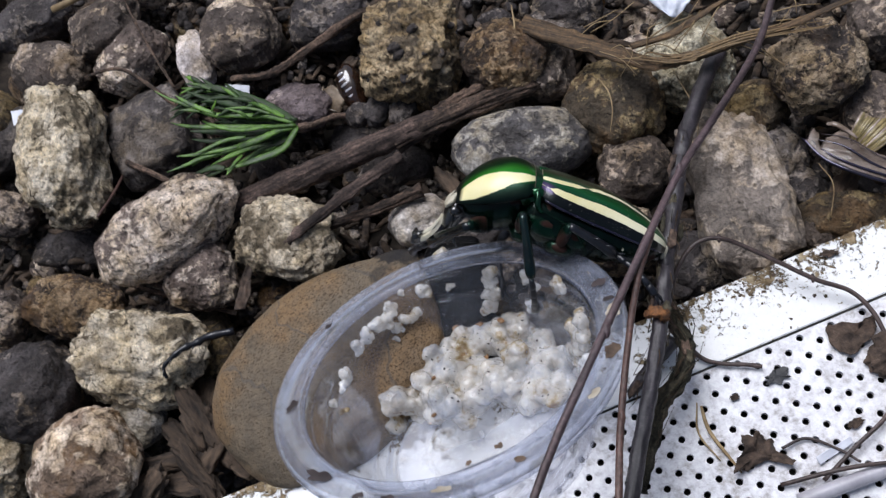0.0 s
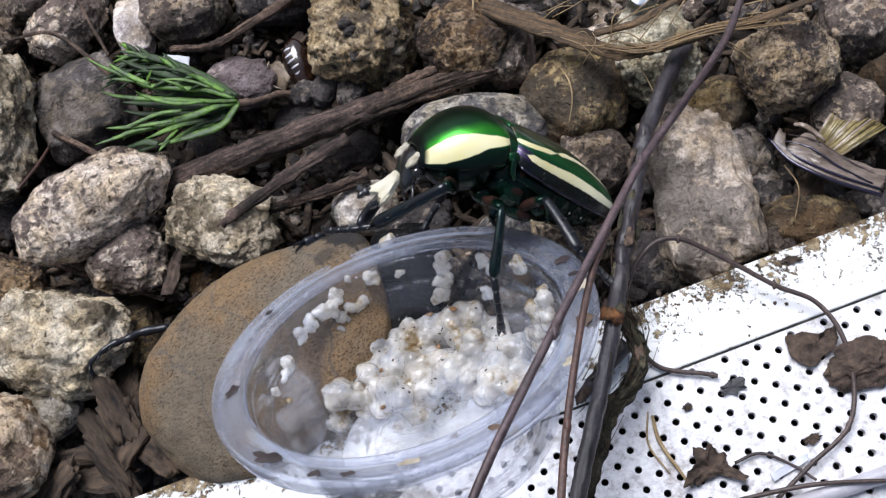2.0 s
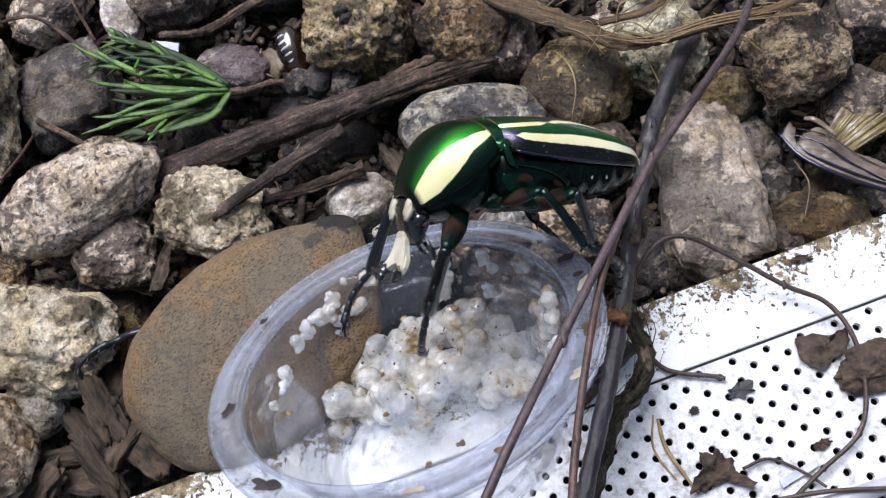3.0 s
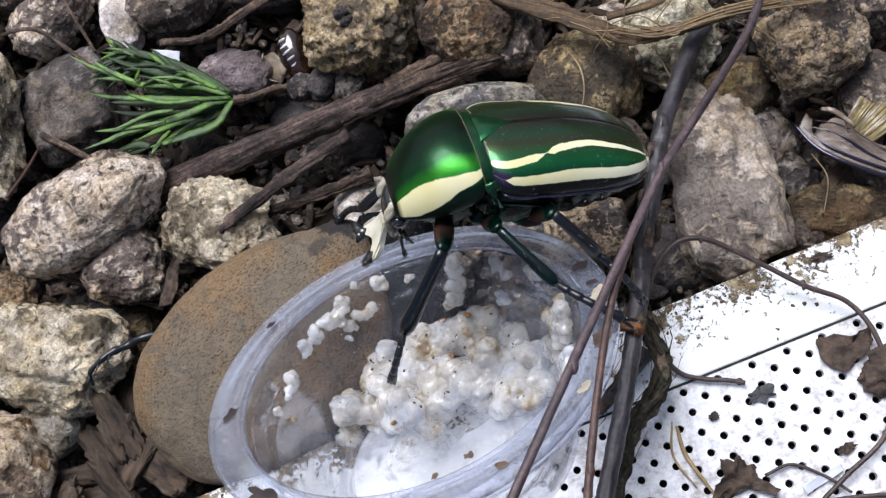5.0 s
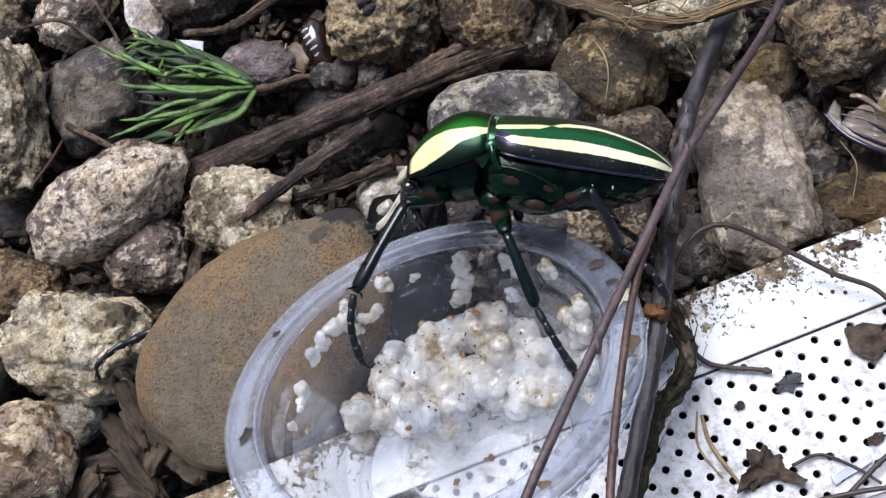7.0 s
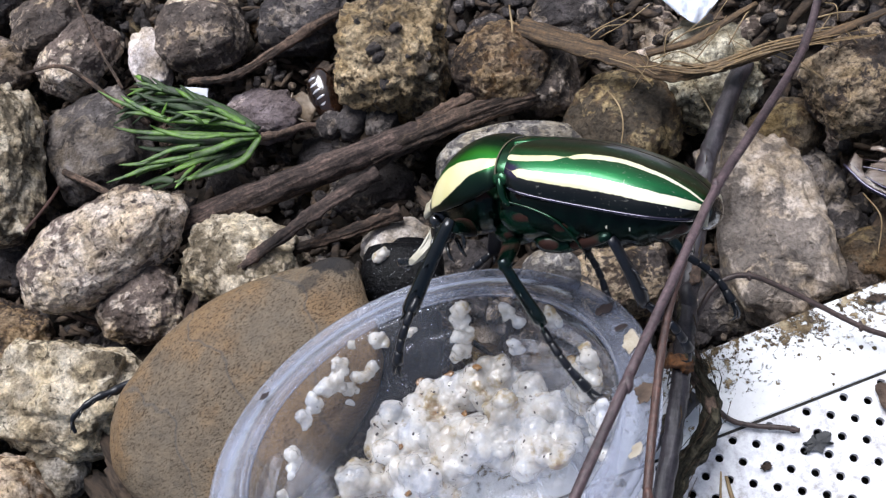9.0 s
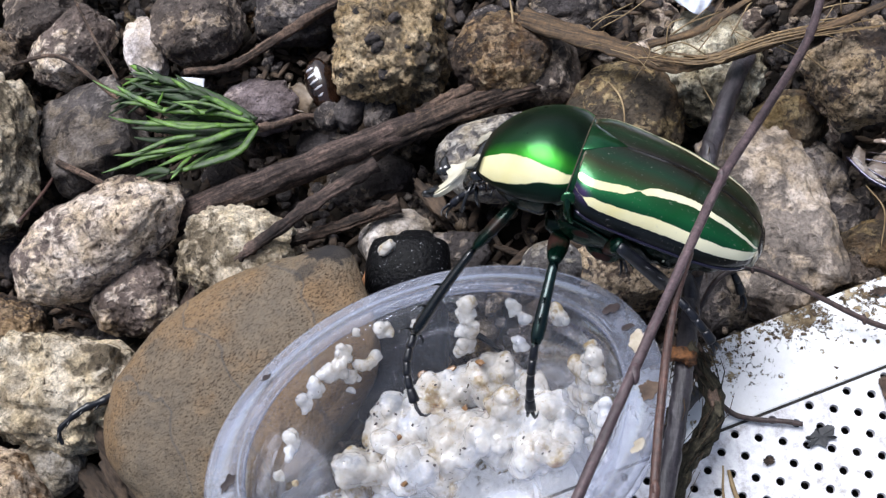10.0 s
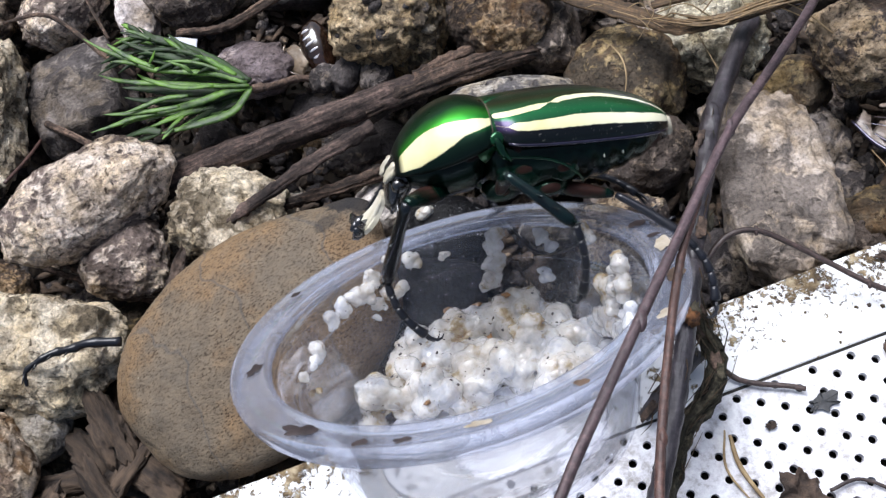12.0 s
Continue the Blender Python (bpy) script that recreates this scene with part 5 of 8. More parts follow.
    head = part("head", hull([(18.2, 3.6, 1.6, -3.6), (20.0, 4.3, 1.7, -3.9), (22.0, 4.2, 1.0, -3.9), (24.0, 3.7, 0.0, -3.6), (25.6, 3.2, -1.0, -3.4)]), BLACK_SHELL, beetle, "black head")
    for side in (1, -1):
        e = lump(1.25, 1.0, 1.3, 2, 3, 0.0, 0.0)
        bmesh.ops.translate(e, verts=e.verts, vec=Vector((21.2, 4.3 * side, -1.1)) * MM)
        part("eye", e, EYE_MAT, head, "glossy black eye")
        sp = lump(1.9, 1.0, 0.9, 5, 4, 0.25, 0.08)
        bmesh.ops.translate(sp, verts=sp.verts, vec=Vector((20.0, 3.4 * side, 1.0)) * MM)
        part("cheek_patch", sp, CREAM_PATCH, head, "cream patch beside the eye")
        # antenna: short bent stalk, then a leaf-like club
        a = tube([Vector(q) * MM for q in ((23.0, 3.6 * side, -2.0), (24.2, 5.2 * side, -2.4), (25.2, 5.8 * side, -3.0), (26.4, 6.2 * side, -3.8), (27.4, 6.0 * side, -4.4))],
                 [MM * q for q in (0.35, 0.28, 0.3, 0.55, 0.25)], 8)
        part("antenna", a, BLACK_SHELL, head, "short black antenna")
        pl = tube([Vector(q) * MM for q in ((24.6, 1.8 * side, -3.6), (26.0, 2.3 * side, -5.0), (26.8, 2.2 * side, -6.6))], [MM * q for q in (0.4, 0.42, 0.2)], 8)
        part("palp", pl, BLACK_SHELL, head, "black mouth palp")
        tip = tube([Vector(q) * MM for q in ((30.2, 2.6 * side, 0.35), (31.0, 3.7 * side, 0.8), (31.1, 4.7 * side, 1.4), (30.4, 5.5 * side, 2.0))], [MM * q for q in (1.0, 1.15, 0.95, 0.35)], 10, flat=0.7)
        tube([Vector(q) * MM for q in ((31.0, 3.5 * side, 0.7), (32.0, 3.2 * side, 0.9), (32.7, 2.7 * side, 1.2))], [MM * q for q in (0.95, 0.75, 0.25)], 8, bm=tip)
        part("horn_tip", tip, BLACK_SHELL, head, "black horn tip")
    horn = bmesh.new()
    half = [(23.4, 0.0), (23.5, 0.9), (24.0, 1.6), (24.8, 1.9), (25.8, 2.0), (27.0, 2.6), (28.2, 3.7), (29.6, 4.5), (30.8, 4.5), (31.0, 3.5), (30.2, 2.3), (29.2, 1.2), (28.8, 0.0)]
    loop = half + [(x, -y) for x, y in half[-2:0:-1]]
    upper, lower = [], []
    for x, y in loop:
        z = 0.9 - 0.20 * (x - 21) * (1 if x < 26 else 26 / x) + 0.06 * max(0.0, x - 26) ** 2 + 0.05 * abs(y)
        upper.append(horn.verts.new(Vector((x, y, z)) * MM))
        lower.append(horn.verts.new(Vector((x, y * 0.92, z - 1.1)) * MM))
    top_face = horn.faces.new(upper)
    low_face = horn.faces.new(lower[::-1])
    for k in range(len(loop)):
        q = (k + 1) % len(loop)
        horn.faces.new((upper[k], lower[k], lower[q], upper[q]))
    bmesh.ops.bevel(horn, geom=list(top_face.edges), offset=0.28 * MM, segments=2, affect="EDGES")
    bmesh.ops.triangulate(horn, faces=horn.faces[:])
    bmesh.ops.recalc_face_normals(horn, faces=horn.faces)
    part("horn", horn, CREAM_PATCH, head, "cream Y-shaped horn", False)
    big = Matrix.Translation(Vector((19.0, 0, -1.0)) * MM) @ Matrix.Scale(1.22, 4) @ Matrix.Translation(Vector((-19.0, 0, 1.0)) * MM)
    for q in [head] + list(head.children):
        q.data.transform(big)
    add_leg(beetle, "left_front", (14.0, 21.0, 17.0, 1.75, 1.4), (FEMUR_RED, LEG_DARK, LEG_BLACK), "left front")
    add_leg(beetle, "left_middle", (12.5, 16.0, 18.0, 1.65, 1.1), (FEMUR_RED, LEG_GREEN, LEG_BLACK), "left middle")
    add_leg(beetle, "left_hind", (14.0, 16.0, 17.0, 1.9, 1.2), (FEMUR_RED, LEG_BLACK, LEG_BLACK), "left hind")
    add_leg(beetle, "right_front", (14.0, 21.0, 17.0, 1.75, 1.4), (FEMUR_RED, LEG_BLACK, LEG_BLACK), "right front")
    add_leg(beetle, "right_middle", (12.5, 16.0, 18.0, 1.65, 1.1), (FEMUR_RED, LEG_BLACK, LEG_BLACK), "right middle")
    add_leg(beetle, "right_hind", (14.0, 16.0, 17.0, 1.9, 1.2), (FEMUR_RED, LEG_GREEN, LEG_BLACK), "right hind")
    return beetle, fore, head


def fore_shell():
    """The pronotum: both halves joined over the middle line."""
    width = [(0, 12.6), (0.08, 13.4), (0.25, 13.3), (0.5, 12.2), (0.75, 10.0), (0.9, 8.0), (1.0, 6.0)]
    top = [(0, 11.75), (0.15, 12.6), (0.35, 12.7), (0.6, 11.0), (0.8, 8.0), (0.93, 4.8), (1.0, 2.4)]
    edge = [(0, 4.6), (0.3, 2.6), (0.7, 0.4), (1.0, -1.0)]
    bm = shell_sheet(0.4, 19.2, width, top, edge, 1, 56, 36, 1.72, 2.2, 0.5, 0.0)
    me = bpy.data.meshes.new("tmp")
    b2 = shell_sheet(0.4, 19.2, width, top, edge, -1, 56, 36, 1.72, 2.2, 0.5, 0.0)
    b2.to_mesh(me)
    b2.free()
    bm.from_mesh(me)
    bpy.data.meshes.remove(me)
    mid = [f for f in bm.faces if all(abs(v.co.y) < 1e-6 for v in f.verts)]
    bmesh.ops.delete(bm, geom=mid, context="FACES")
    bmesh.ops.remove_doubles(bm, verts=bm.verts[:], dist=2e-6)
    bmesh.ops.recalc_face_normals(bm, faces=bm.faces)
    return bm


BEETLE, FORE, HEAD = build_beetle()

HEAD_DOWN = 56
HEAD_JOINT = Vector((19.0, 0, -1.0)) * MM
HEAD_BACK = Vector((-1.6, 0, 0)) * MM


def head_turn(degrees):
    return Matrix.Translation(HEAD_JOINT + (HEAD_BACK if degrees else Vector())) @ pose(0, 0, 0, 0, degrees, 0) @ Matrix.Translation(-HEAD_JOINT)

# ---- black beetle below ----
def build_black_beetle():
    m = pose(-0.0165, 0.0215, -0.004, 0, -3, 88)
    b = thing("black_beetle", "pitted black beetle half hidden under the stone and cup", "beetle", m)
    body = hull([(-30, 3, 3, -3), (-26, 9, 6, -6), (-14, 12, 8, -7), (-4, 12, 8.5, -7), (3, 11, 8, -6), (5, 9, 6, -5)])
    part("body", body, BLACK_PITTED, b)
    part("pronotum", hull([(5, 9.0, 6, -5), (7, 10.6, 7.6, -6), (13, 11.0, 8.2, -6.5), (18, 10.4, 7.6, -6), (19.8, 9.8, 6.6, -5.5), (20.6, 8.6, 5.0, -4.5)]), BLACK_PITTED, b, "pitted black pronotum")
    part("head", hull([(19.0, 5.0, 0.0, -5.2), (21.5, 5.2, -0.8, -5.4), (24, 4.6, -2.4, -6.0), (25, 3.6, -3.2, -5.6)]), BLACK_PITTED, b, "flat black head")
    part("shin", tube(curve([(13, 11.6, -3), (8, 12.4, -2), (3, 12.6, -3)]), taper(13, 1.0, 0.8, 1.1), 8, 0.2, 5), WOOD_END, b, "amber-brown shin")
    for pts in ([(0, 10, -5), (3, 20, -3), (12, 26, -6)], [(0, -10, -5), (-4, -20, -2), (-10, -28, -4)]):
        c = curve(pts)
        part("leg", tube(c, taper(len(c), 1.2, 0.3, 0.8), 8, 0.2, 5), BLACK_PITTED, b, "black leg")
    return b


BLACK = build_black_beetle()


def build_stray_leg():
    """The free end of a beetle's leg that reaches out from below the flat stone."""
    b = thing("beetle_leg", "thin black beetle leg reaching out from under the stone", "beetle leg", pose(-0.095, -0.006, 0.001))
    c = curve([(18, 15, -4), (11, 13, -2), (8, 10.5, 0), (5, 8.6, 1.6), (2, 6, 2), (-0.6, 3, 1.6), (0, 0, 0)])
    rad = taper(len(c), 1.25, 0.42, 0.95)
    bm = tube(c, [r * (1.12 if k % 6 in (4, 5) else 0.92) for k, r in enumerate(rad)], 10, 0.12, 2)
    for k in (12, 18, 24, 30):
        d = (c[k] - c[k - 1]).normalized()
        tube([c[k], c[k] + d * 0.0012 + Vector((0.0007, -0.0008, 0.0004)), c[k] + d * 0.0022 + Vector((0.0011, -0.0013, 0.0005))], [0.4 * MM, 0.25 * MM, 0.05 * MM], 6, bm=bm)
    part("shin", bm, LEG_BLACK, b)
    return b


STRAY = build_stray_leg()

def mush_crumb():
    bm = lump(2.4, 1.7, 1.9, 77, 4, 0.3, 0.08)
    ob = part("mush_crumb", bm, MUSH)
    ob.matrix_world = pose(-0.0222, 0.0372, 0.0038, 0, 0, 40)
    return tagged(ob, "crumb of white mush on the black beetle", "food crumb")


CRUMB_OF_MUSH = mush_crumb()

# ---- wood, stems and vines ----
def wood(name, label, category, pts, r0, r1, material, rough=0.35, seed=1, steps=8, flat=0.85, sides=14, cracks=0.0):
    c = curve(pts, steps)
    ob = part(name, tube(c, taper(len(c), r0, r1), sides, rough, seed, flat=flat, cracks=cracks), material)
    return tagged(ob, label, category)


wood("log", "weathered brown rotten stick lying on the gravel", "stick",
     [(-100, 52, -13), (-86, 57, -11), (-62, 65.5, -9), (-40, 73, -7.5), (-22, 79.2, -6.2), (-17, 81, -6.4), (-12.5, 82.6, -6.8)], 4.9, 3.2, BARK_SMOOTH, 0.16, 3, 30, 0.9, 48, 0.10)
wood("log", "dark split end of a rotten stick with coarse grain", "stick",
     [(-31, 75, -8), (-25, 77.2, -7), (-14, 81, -5.5), (0, 85.5, -5), (9, 88.5, -5), (15, 91, -7)], 4.2, 2.8, BARK, 0.2, 5, 24, 0.8, 56, 0.3)
wood("log", "split strand of rotten wood beside the stick", "stick", [(-18, 83.5, -6), (-6, 88.5, -4), (6, 92.5, -4), (14, 95, -6)], 1.9, 1.3, BARK, 0.35, 23, 18, 0.7, 28, 0.3)
wood("twig", "thin dark twig across the pale pebbles", "twig", [(-66, 38, -1.5), (-61, 41, -0.5), (-52, 47.5, 0), (-42, 57, -2), (-28, 68, -5)], 1.5, 2.3, BARK_SMOOTH, 0.35, 4, 16, 0.7, 32, 0.14)
wood("twig", "dead grey-brown twig beside the stick", "twig", [(-52, 48, -10), (-38, 52, -9), (-22, 58, -9)], 1.5, 2.3, BARK, 0.4, 5, 16, 0.85, 28, 0.28)
wood("twig", "bent brown twig over dark pebbles", "twig", [(-92, 105, -10), (-76, 104, -7), (-62, 112, -6), (-46, 125, -9), (-36, 126, -12)], 1.2, 2.0, BARK, 0.3, 6, 16, 0.85, 24, 0.2)
wood("twig", "dark thin twig on a mottled pebble", "twig", [(-146, 108, -4), (-130, 108, -2), (-112, 96, -5), (-104, 92, -12)], 0.5, 1.0, BARK, 0.3, 7)
wood("twig", "thin straight dark twig", "twig", [(-136, 142, 2), (-122, 118, -1), (-110, 100, -4)], 0.45, 0.5, BARK, 0.2, 8)
wood("twig", "curved pale brown twig at the back of the gravel", "twig", [(-158, 132, 4), (-130, 140, 6), (-100, 144, 5), (-76, 143, 2)], 1.3, 1.0, STRAW, 0.2, 9)
wood("twig", "rootlet in the shade between pebbles", "twig", [(-126, 38, -16), (-104, 30, -15), (-82, 24, -14)], 1.3, 1.0, BARK, 0.3, 10)
wood("twig", "rootlet in the shade between pebbles", "twig", [(-124, 34, -18), (-102, 27, -16), (-84, 22, -16)], 0.9, 0.8, BARK, 0.3, 11)
wood("twig", "fine reddish upright stalk", "twig", [(-131, 74, -14), (-129, 62, -6), (-129, 52, 0)], 0.5, 0.6, VINE_RED, 0.2, 12)
wood("twig", "dark twig lying between grey pebbles", "twig", [(-128, 76, -10), (-112, 68, -8), (-98, 60, -10)], 1.1, 0.9, BARK, 0.3, 13)
STEM = wood("stem", "dark woody stem leaning over the plate edge", "stem",
     [(70, 96, -6), (66, 86, -1), (58, 62, 6), (55, 46, 10), (52, 28, 14), (50, 14, 18), (47, -6, 22), (42, -30, 26), (38.5, -50, 29)], 2.5, 1.8, BARK_DARK, 0.2, 14, 18, 1.0, 36, 0.05)
ROOT = wood("root", "twisted brown root wrapped round the stem", "root",
     [(50, 11, 14), (52.5, 6, 12), (54.8, 1.5, 12), (54.6, -4, 12), (52, -9, 12.5), (48, -14.5, 14), (44.2, -25, 15), (41, -36, 16)], 1.7, 2.6, MOSSY, 0.5, 15, 16, 1.0, 28, 0.3)
ROOT_SHORT = wood("root", "short dark root over the plate", "root", [(40, -10, 3), (46, -3, 5), (52, 4, 4)], 1.4, 2.0, BARK_DARK, 0.3, 16)


def root_skin(root, pts, r, count, seed):
    """Hair-like rootlets and lifted bark flakes along a root."""
    rng = random.Random(seed)
    c = curve(pts, 12)
    for k in range(count):
        i = rng.randrange(2, len(c) - 2)
        d = (c[i + 1] - c[i - 1]).normalized()
        out = Vector((rng.uniform(-1, 1), rng.uniform(-0.4, 0.4), rng.uniform(0.1, 1))).normalized()
        p = c[i] + out * (r * MM)
        if k % 3:
            n = rng.uniform(2, 6) * MM
            q = [p, p + (d * rng.choice((-1, 1)) * 0.8 + out * 0.5) * n * 0.6, p + (d * rng.choice((-1, 1)) + out * rng.uniform(0, 0.8)) * n]
            part("rootlet", tube(q, [0.16 * MM, 0.12 * MM, 0.05 * MM], 5), MOSSY if k % 2 else FIBRE, root, "thin rootlet")
        else:
            ob = part("bark_flake", lump(rng.uniform(1.5, 3.2), rng.uniform(0.6, 1.1), 0.4, k, 3, 0.5, 0.3), BARK if k % 2 else MOSSY, root, "lifted bark flake")
            ob.matrix_local = Matrix.Translation(p - out * 0.2 * MM) @ d.to_track_quat("X", "Z").to_matrix().to_4x4()


root_skin(ROOT, [(50, 11, 14), (52.5, 6, 12), (54.8, 1.5, 12), (54.6, -4, 12), (52, -9, 12.5), (48, -14.5, 14), (44.2, -25, 15), (41, -36, 16)], 2.0, 60, 3)
root_skin(ROOT_SHORT, [(40, -10, 3), (46, -3, 5), (52, 4, 4)], 1.6, 12, 5)
root_skin(STEM, [(58, 62, 6), (55, 46, 10), (52, 28, 14), (50, 14, 18), (47, -6, 22)], 2.8, 30, 7)
VINE_A = wood("vine", "thin purple-brown vine crossing before the beetle", "vine",
     [(83.2, 92.9, 37.4), (75.6, 68.2, 43.1), (65.1, 47.3, 51.7), (54.7, 28.3, 59.3), (46.1, 7.4, 68.8), (36.6, -15.4, 76.4), (28.1, -36.3, 82.1), (21.4, -57.2, 87.8)], 0.9, 0.8, VINE, 0.12, 18, 8, 1.0, 10)
VINE_B = wood("vine", "thin red-brown vine hanging beside the cup", "vine", [(48.0, 11.2, 66.9), (44.7, -0.2, 69.7), (42.3, -15.4, 73.5), (40.4, -34.4, 77.3), (39.9, -55.3, 81.1)], 0.68, 0.75, VINE_RED, 0.12, 19, 8, 1.0, 10)
VINE_C = wood("vine", "thin brown vine arching over the plate", "vine",
     [(51, 10, 9), (53, 20, 9), (58, 28, 10), (65, 30, 10), (75, 26, 8), (88, 19, 6), (97.5, 15, 5), (103, 7, 4.5), (105, -4, 3.5), (103, -15, 3), (94, -24, 3), (86, -32, 3)],
     0.68, 0.55, THIN_VINE, 0.12, 20, 8, 1.0, 10)
wood("vine", "curled brown tendril lying on the plate", "vine", [(51, 16, 10), (52, 10, 7), (55, 4, 3.5), (59, -0.5, 2), (64, -2, 1.6), (70, -2.4, 1.6), (74, -3, 1.6)], 0.68, 0.55, THIN_VINE, 0.12, 21)


def knots(ob, places, r, material, name, label):
    """Swollen joints along a stem."""
    for k, (x, y, z) in enumerate(places):
        q = part(name, lump(r * 0.86, r * 1.9, r * 0.86, k + 3, 3, 0.15, 0.05), material, ob, label)
        q.matrix_local = pose(x * MM, y * MM, z * MM)


knots(VINE_A, [(75.6, 68.2, 43.1), (54.7, 28.3, 59.3), (38.5, -11.6, 75.4)], 0.95, VINE, "joint", "swollen vine joint")
knots(VINE_B, [(44.7, -0.2, 69.7), (41.0, -28.7, 76.4)], 0.78, VINE_RED, "joint", "swollen vine joint")
knots(VINE_C, [(65, 30, 10), (88, 19, 6), (103, -15, 3)], 0.68, THIN_VINE, "joint", "swollen vine joint")
stub = tube(curve([(45.2, 6.4, 20.5), (47, 6.6, 22.8), (49, 6.0, 23.4), (50.6, 5.4, 22)], 6), taper(19, 0.8, 1.2, 1.6), 18, 0.7, 17, cracks=0.4)
part("broken_stub", stub, WOOD_END, STEM, "broken orange-brown stub")
knots(STEM, [(57.5, 60, 7.5), (51, 22, 16.5)], 2.2, BARK_DARK, "knot", "dark knot on the stem")


def fibres():
    rng = random.Random(3)
    husk = thing("husk_fibre", "strip of dry brown husk with loose fibres over the stones", "plant fibre")
    for k, (pts, r) in enumerate((([(10.9, 108.1, 1), (23.0, 101.5, 2), (32.5, 96.6, 3), (40.9, 91.8, 4), (50.5, 87.7, 4.5), (59.3, 88.1, 5), (67.3, 89.6, 5.5), (77.7, 91.2, 8), (86.8, 91.2, 11.5), (99.8, 94.7, 14.5), (108.3, 96.7, 15)], (3.6, 0.6, 2.1)), ([(44.4, 93.2, 6), (54.8, 95.0, 7), (62.5, 99.4, 7), (72.5, 106.4, 6)], (1.2, 0.7, 1.2)), ([(40.9, 92.5, 3), (46.4, 88.7, 5), (53.1, 86.5, 5)], (0.8, 0.4, 1.3)))):
        c = curve(pts, 8)
        part("strip", tube(c, taper(len(c), *r), 18, 0.3, 30 + k, flat=0.36, cracks=0.34), FIBRE, husk, "dry brown husk strip")
    for k in range(9):                      # golden strands peeling off along the strip
        q, d = rng.uniform(-1.6, 1.2), rng.uniform(0.4, 1.6)
        pts = [(45 + k, 90 + q, 5.6 + d * 0.4), (54 + k, 87.4 + q, 6.4 + d * 0.4), (64, 88.6 + q, 6.8 + d * 0.4), (75, 90.6 + 1.3 * q, 8.8 + d), (84 + 2 * k, 91.6 + 1.6 * q, 11.6 + d)]
        c = curve(pts, 6)
        part("strand", tube(c, taper(len(c), 0.2, 0.12, rng.uniform(0.22, 0.5)), 7, 0.3, k, flat=0.6), STRAND, husk, "golden brown husk strand")
    for k in range(30):
        x = rng.uniform(26, 92)
        y = 91 + 0.006 * (x - 58) ** 2 + rng.uniform(-4, 6)
        a = rng.gauss(0.15, 0.7)
        l0 = rng.uniform(5, 16)
        pts = [(x, y, 6 + rng.uniform(-1, 2)), (x + 0.5 * l0 * math.cos(a), y + 0.5 * l0 * math.sin(a), 7 + rng.uniform(-1, 2.5)),
               (x + l0 * math.cos(a + rng.uniform(-.5, .5)), y + l0 * math.sin(a + rng.uniform(-.5, .5)), 6 + rng.uniform(-2, 2))]
        c = curve(pts, 4)
        part("fibre", tube(c, rng.uniform(0.09, 0.2) * MM, 5), STRAW, husk, "loose straw-coloured fibre")


fibres()


def hair(pts, r=0.3):
    c = curve(pts, 6)
    tagged(part("straw", tube(c, taper(len(c), r * 0.7, r * 0.5, r), 6), STRAW), "thin curved straw lying on the stones", "straw")


hair([(34, 88, -2), (37, 82, 0), (38, 76, 0), (37, 70, -3)], 0.24)
hair([(6, 96, 2), (9, 104, 3), (8, 114, 3)], 0.4)
hair([(94, 55, -2), (97, 48, -1), (96, 40, -4)], 0.2)
hair([(56, 88, 0), (62, 74, -2), (62, 66, -5)], 0.18)
hair([(58, -13, 1), (60, -20, 1), (67, -30, 1)], 0.55)
hair([(57, -12, 0.8), (57, -20, 0.8), (62, -27, 0.8)], 0.3)


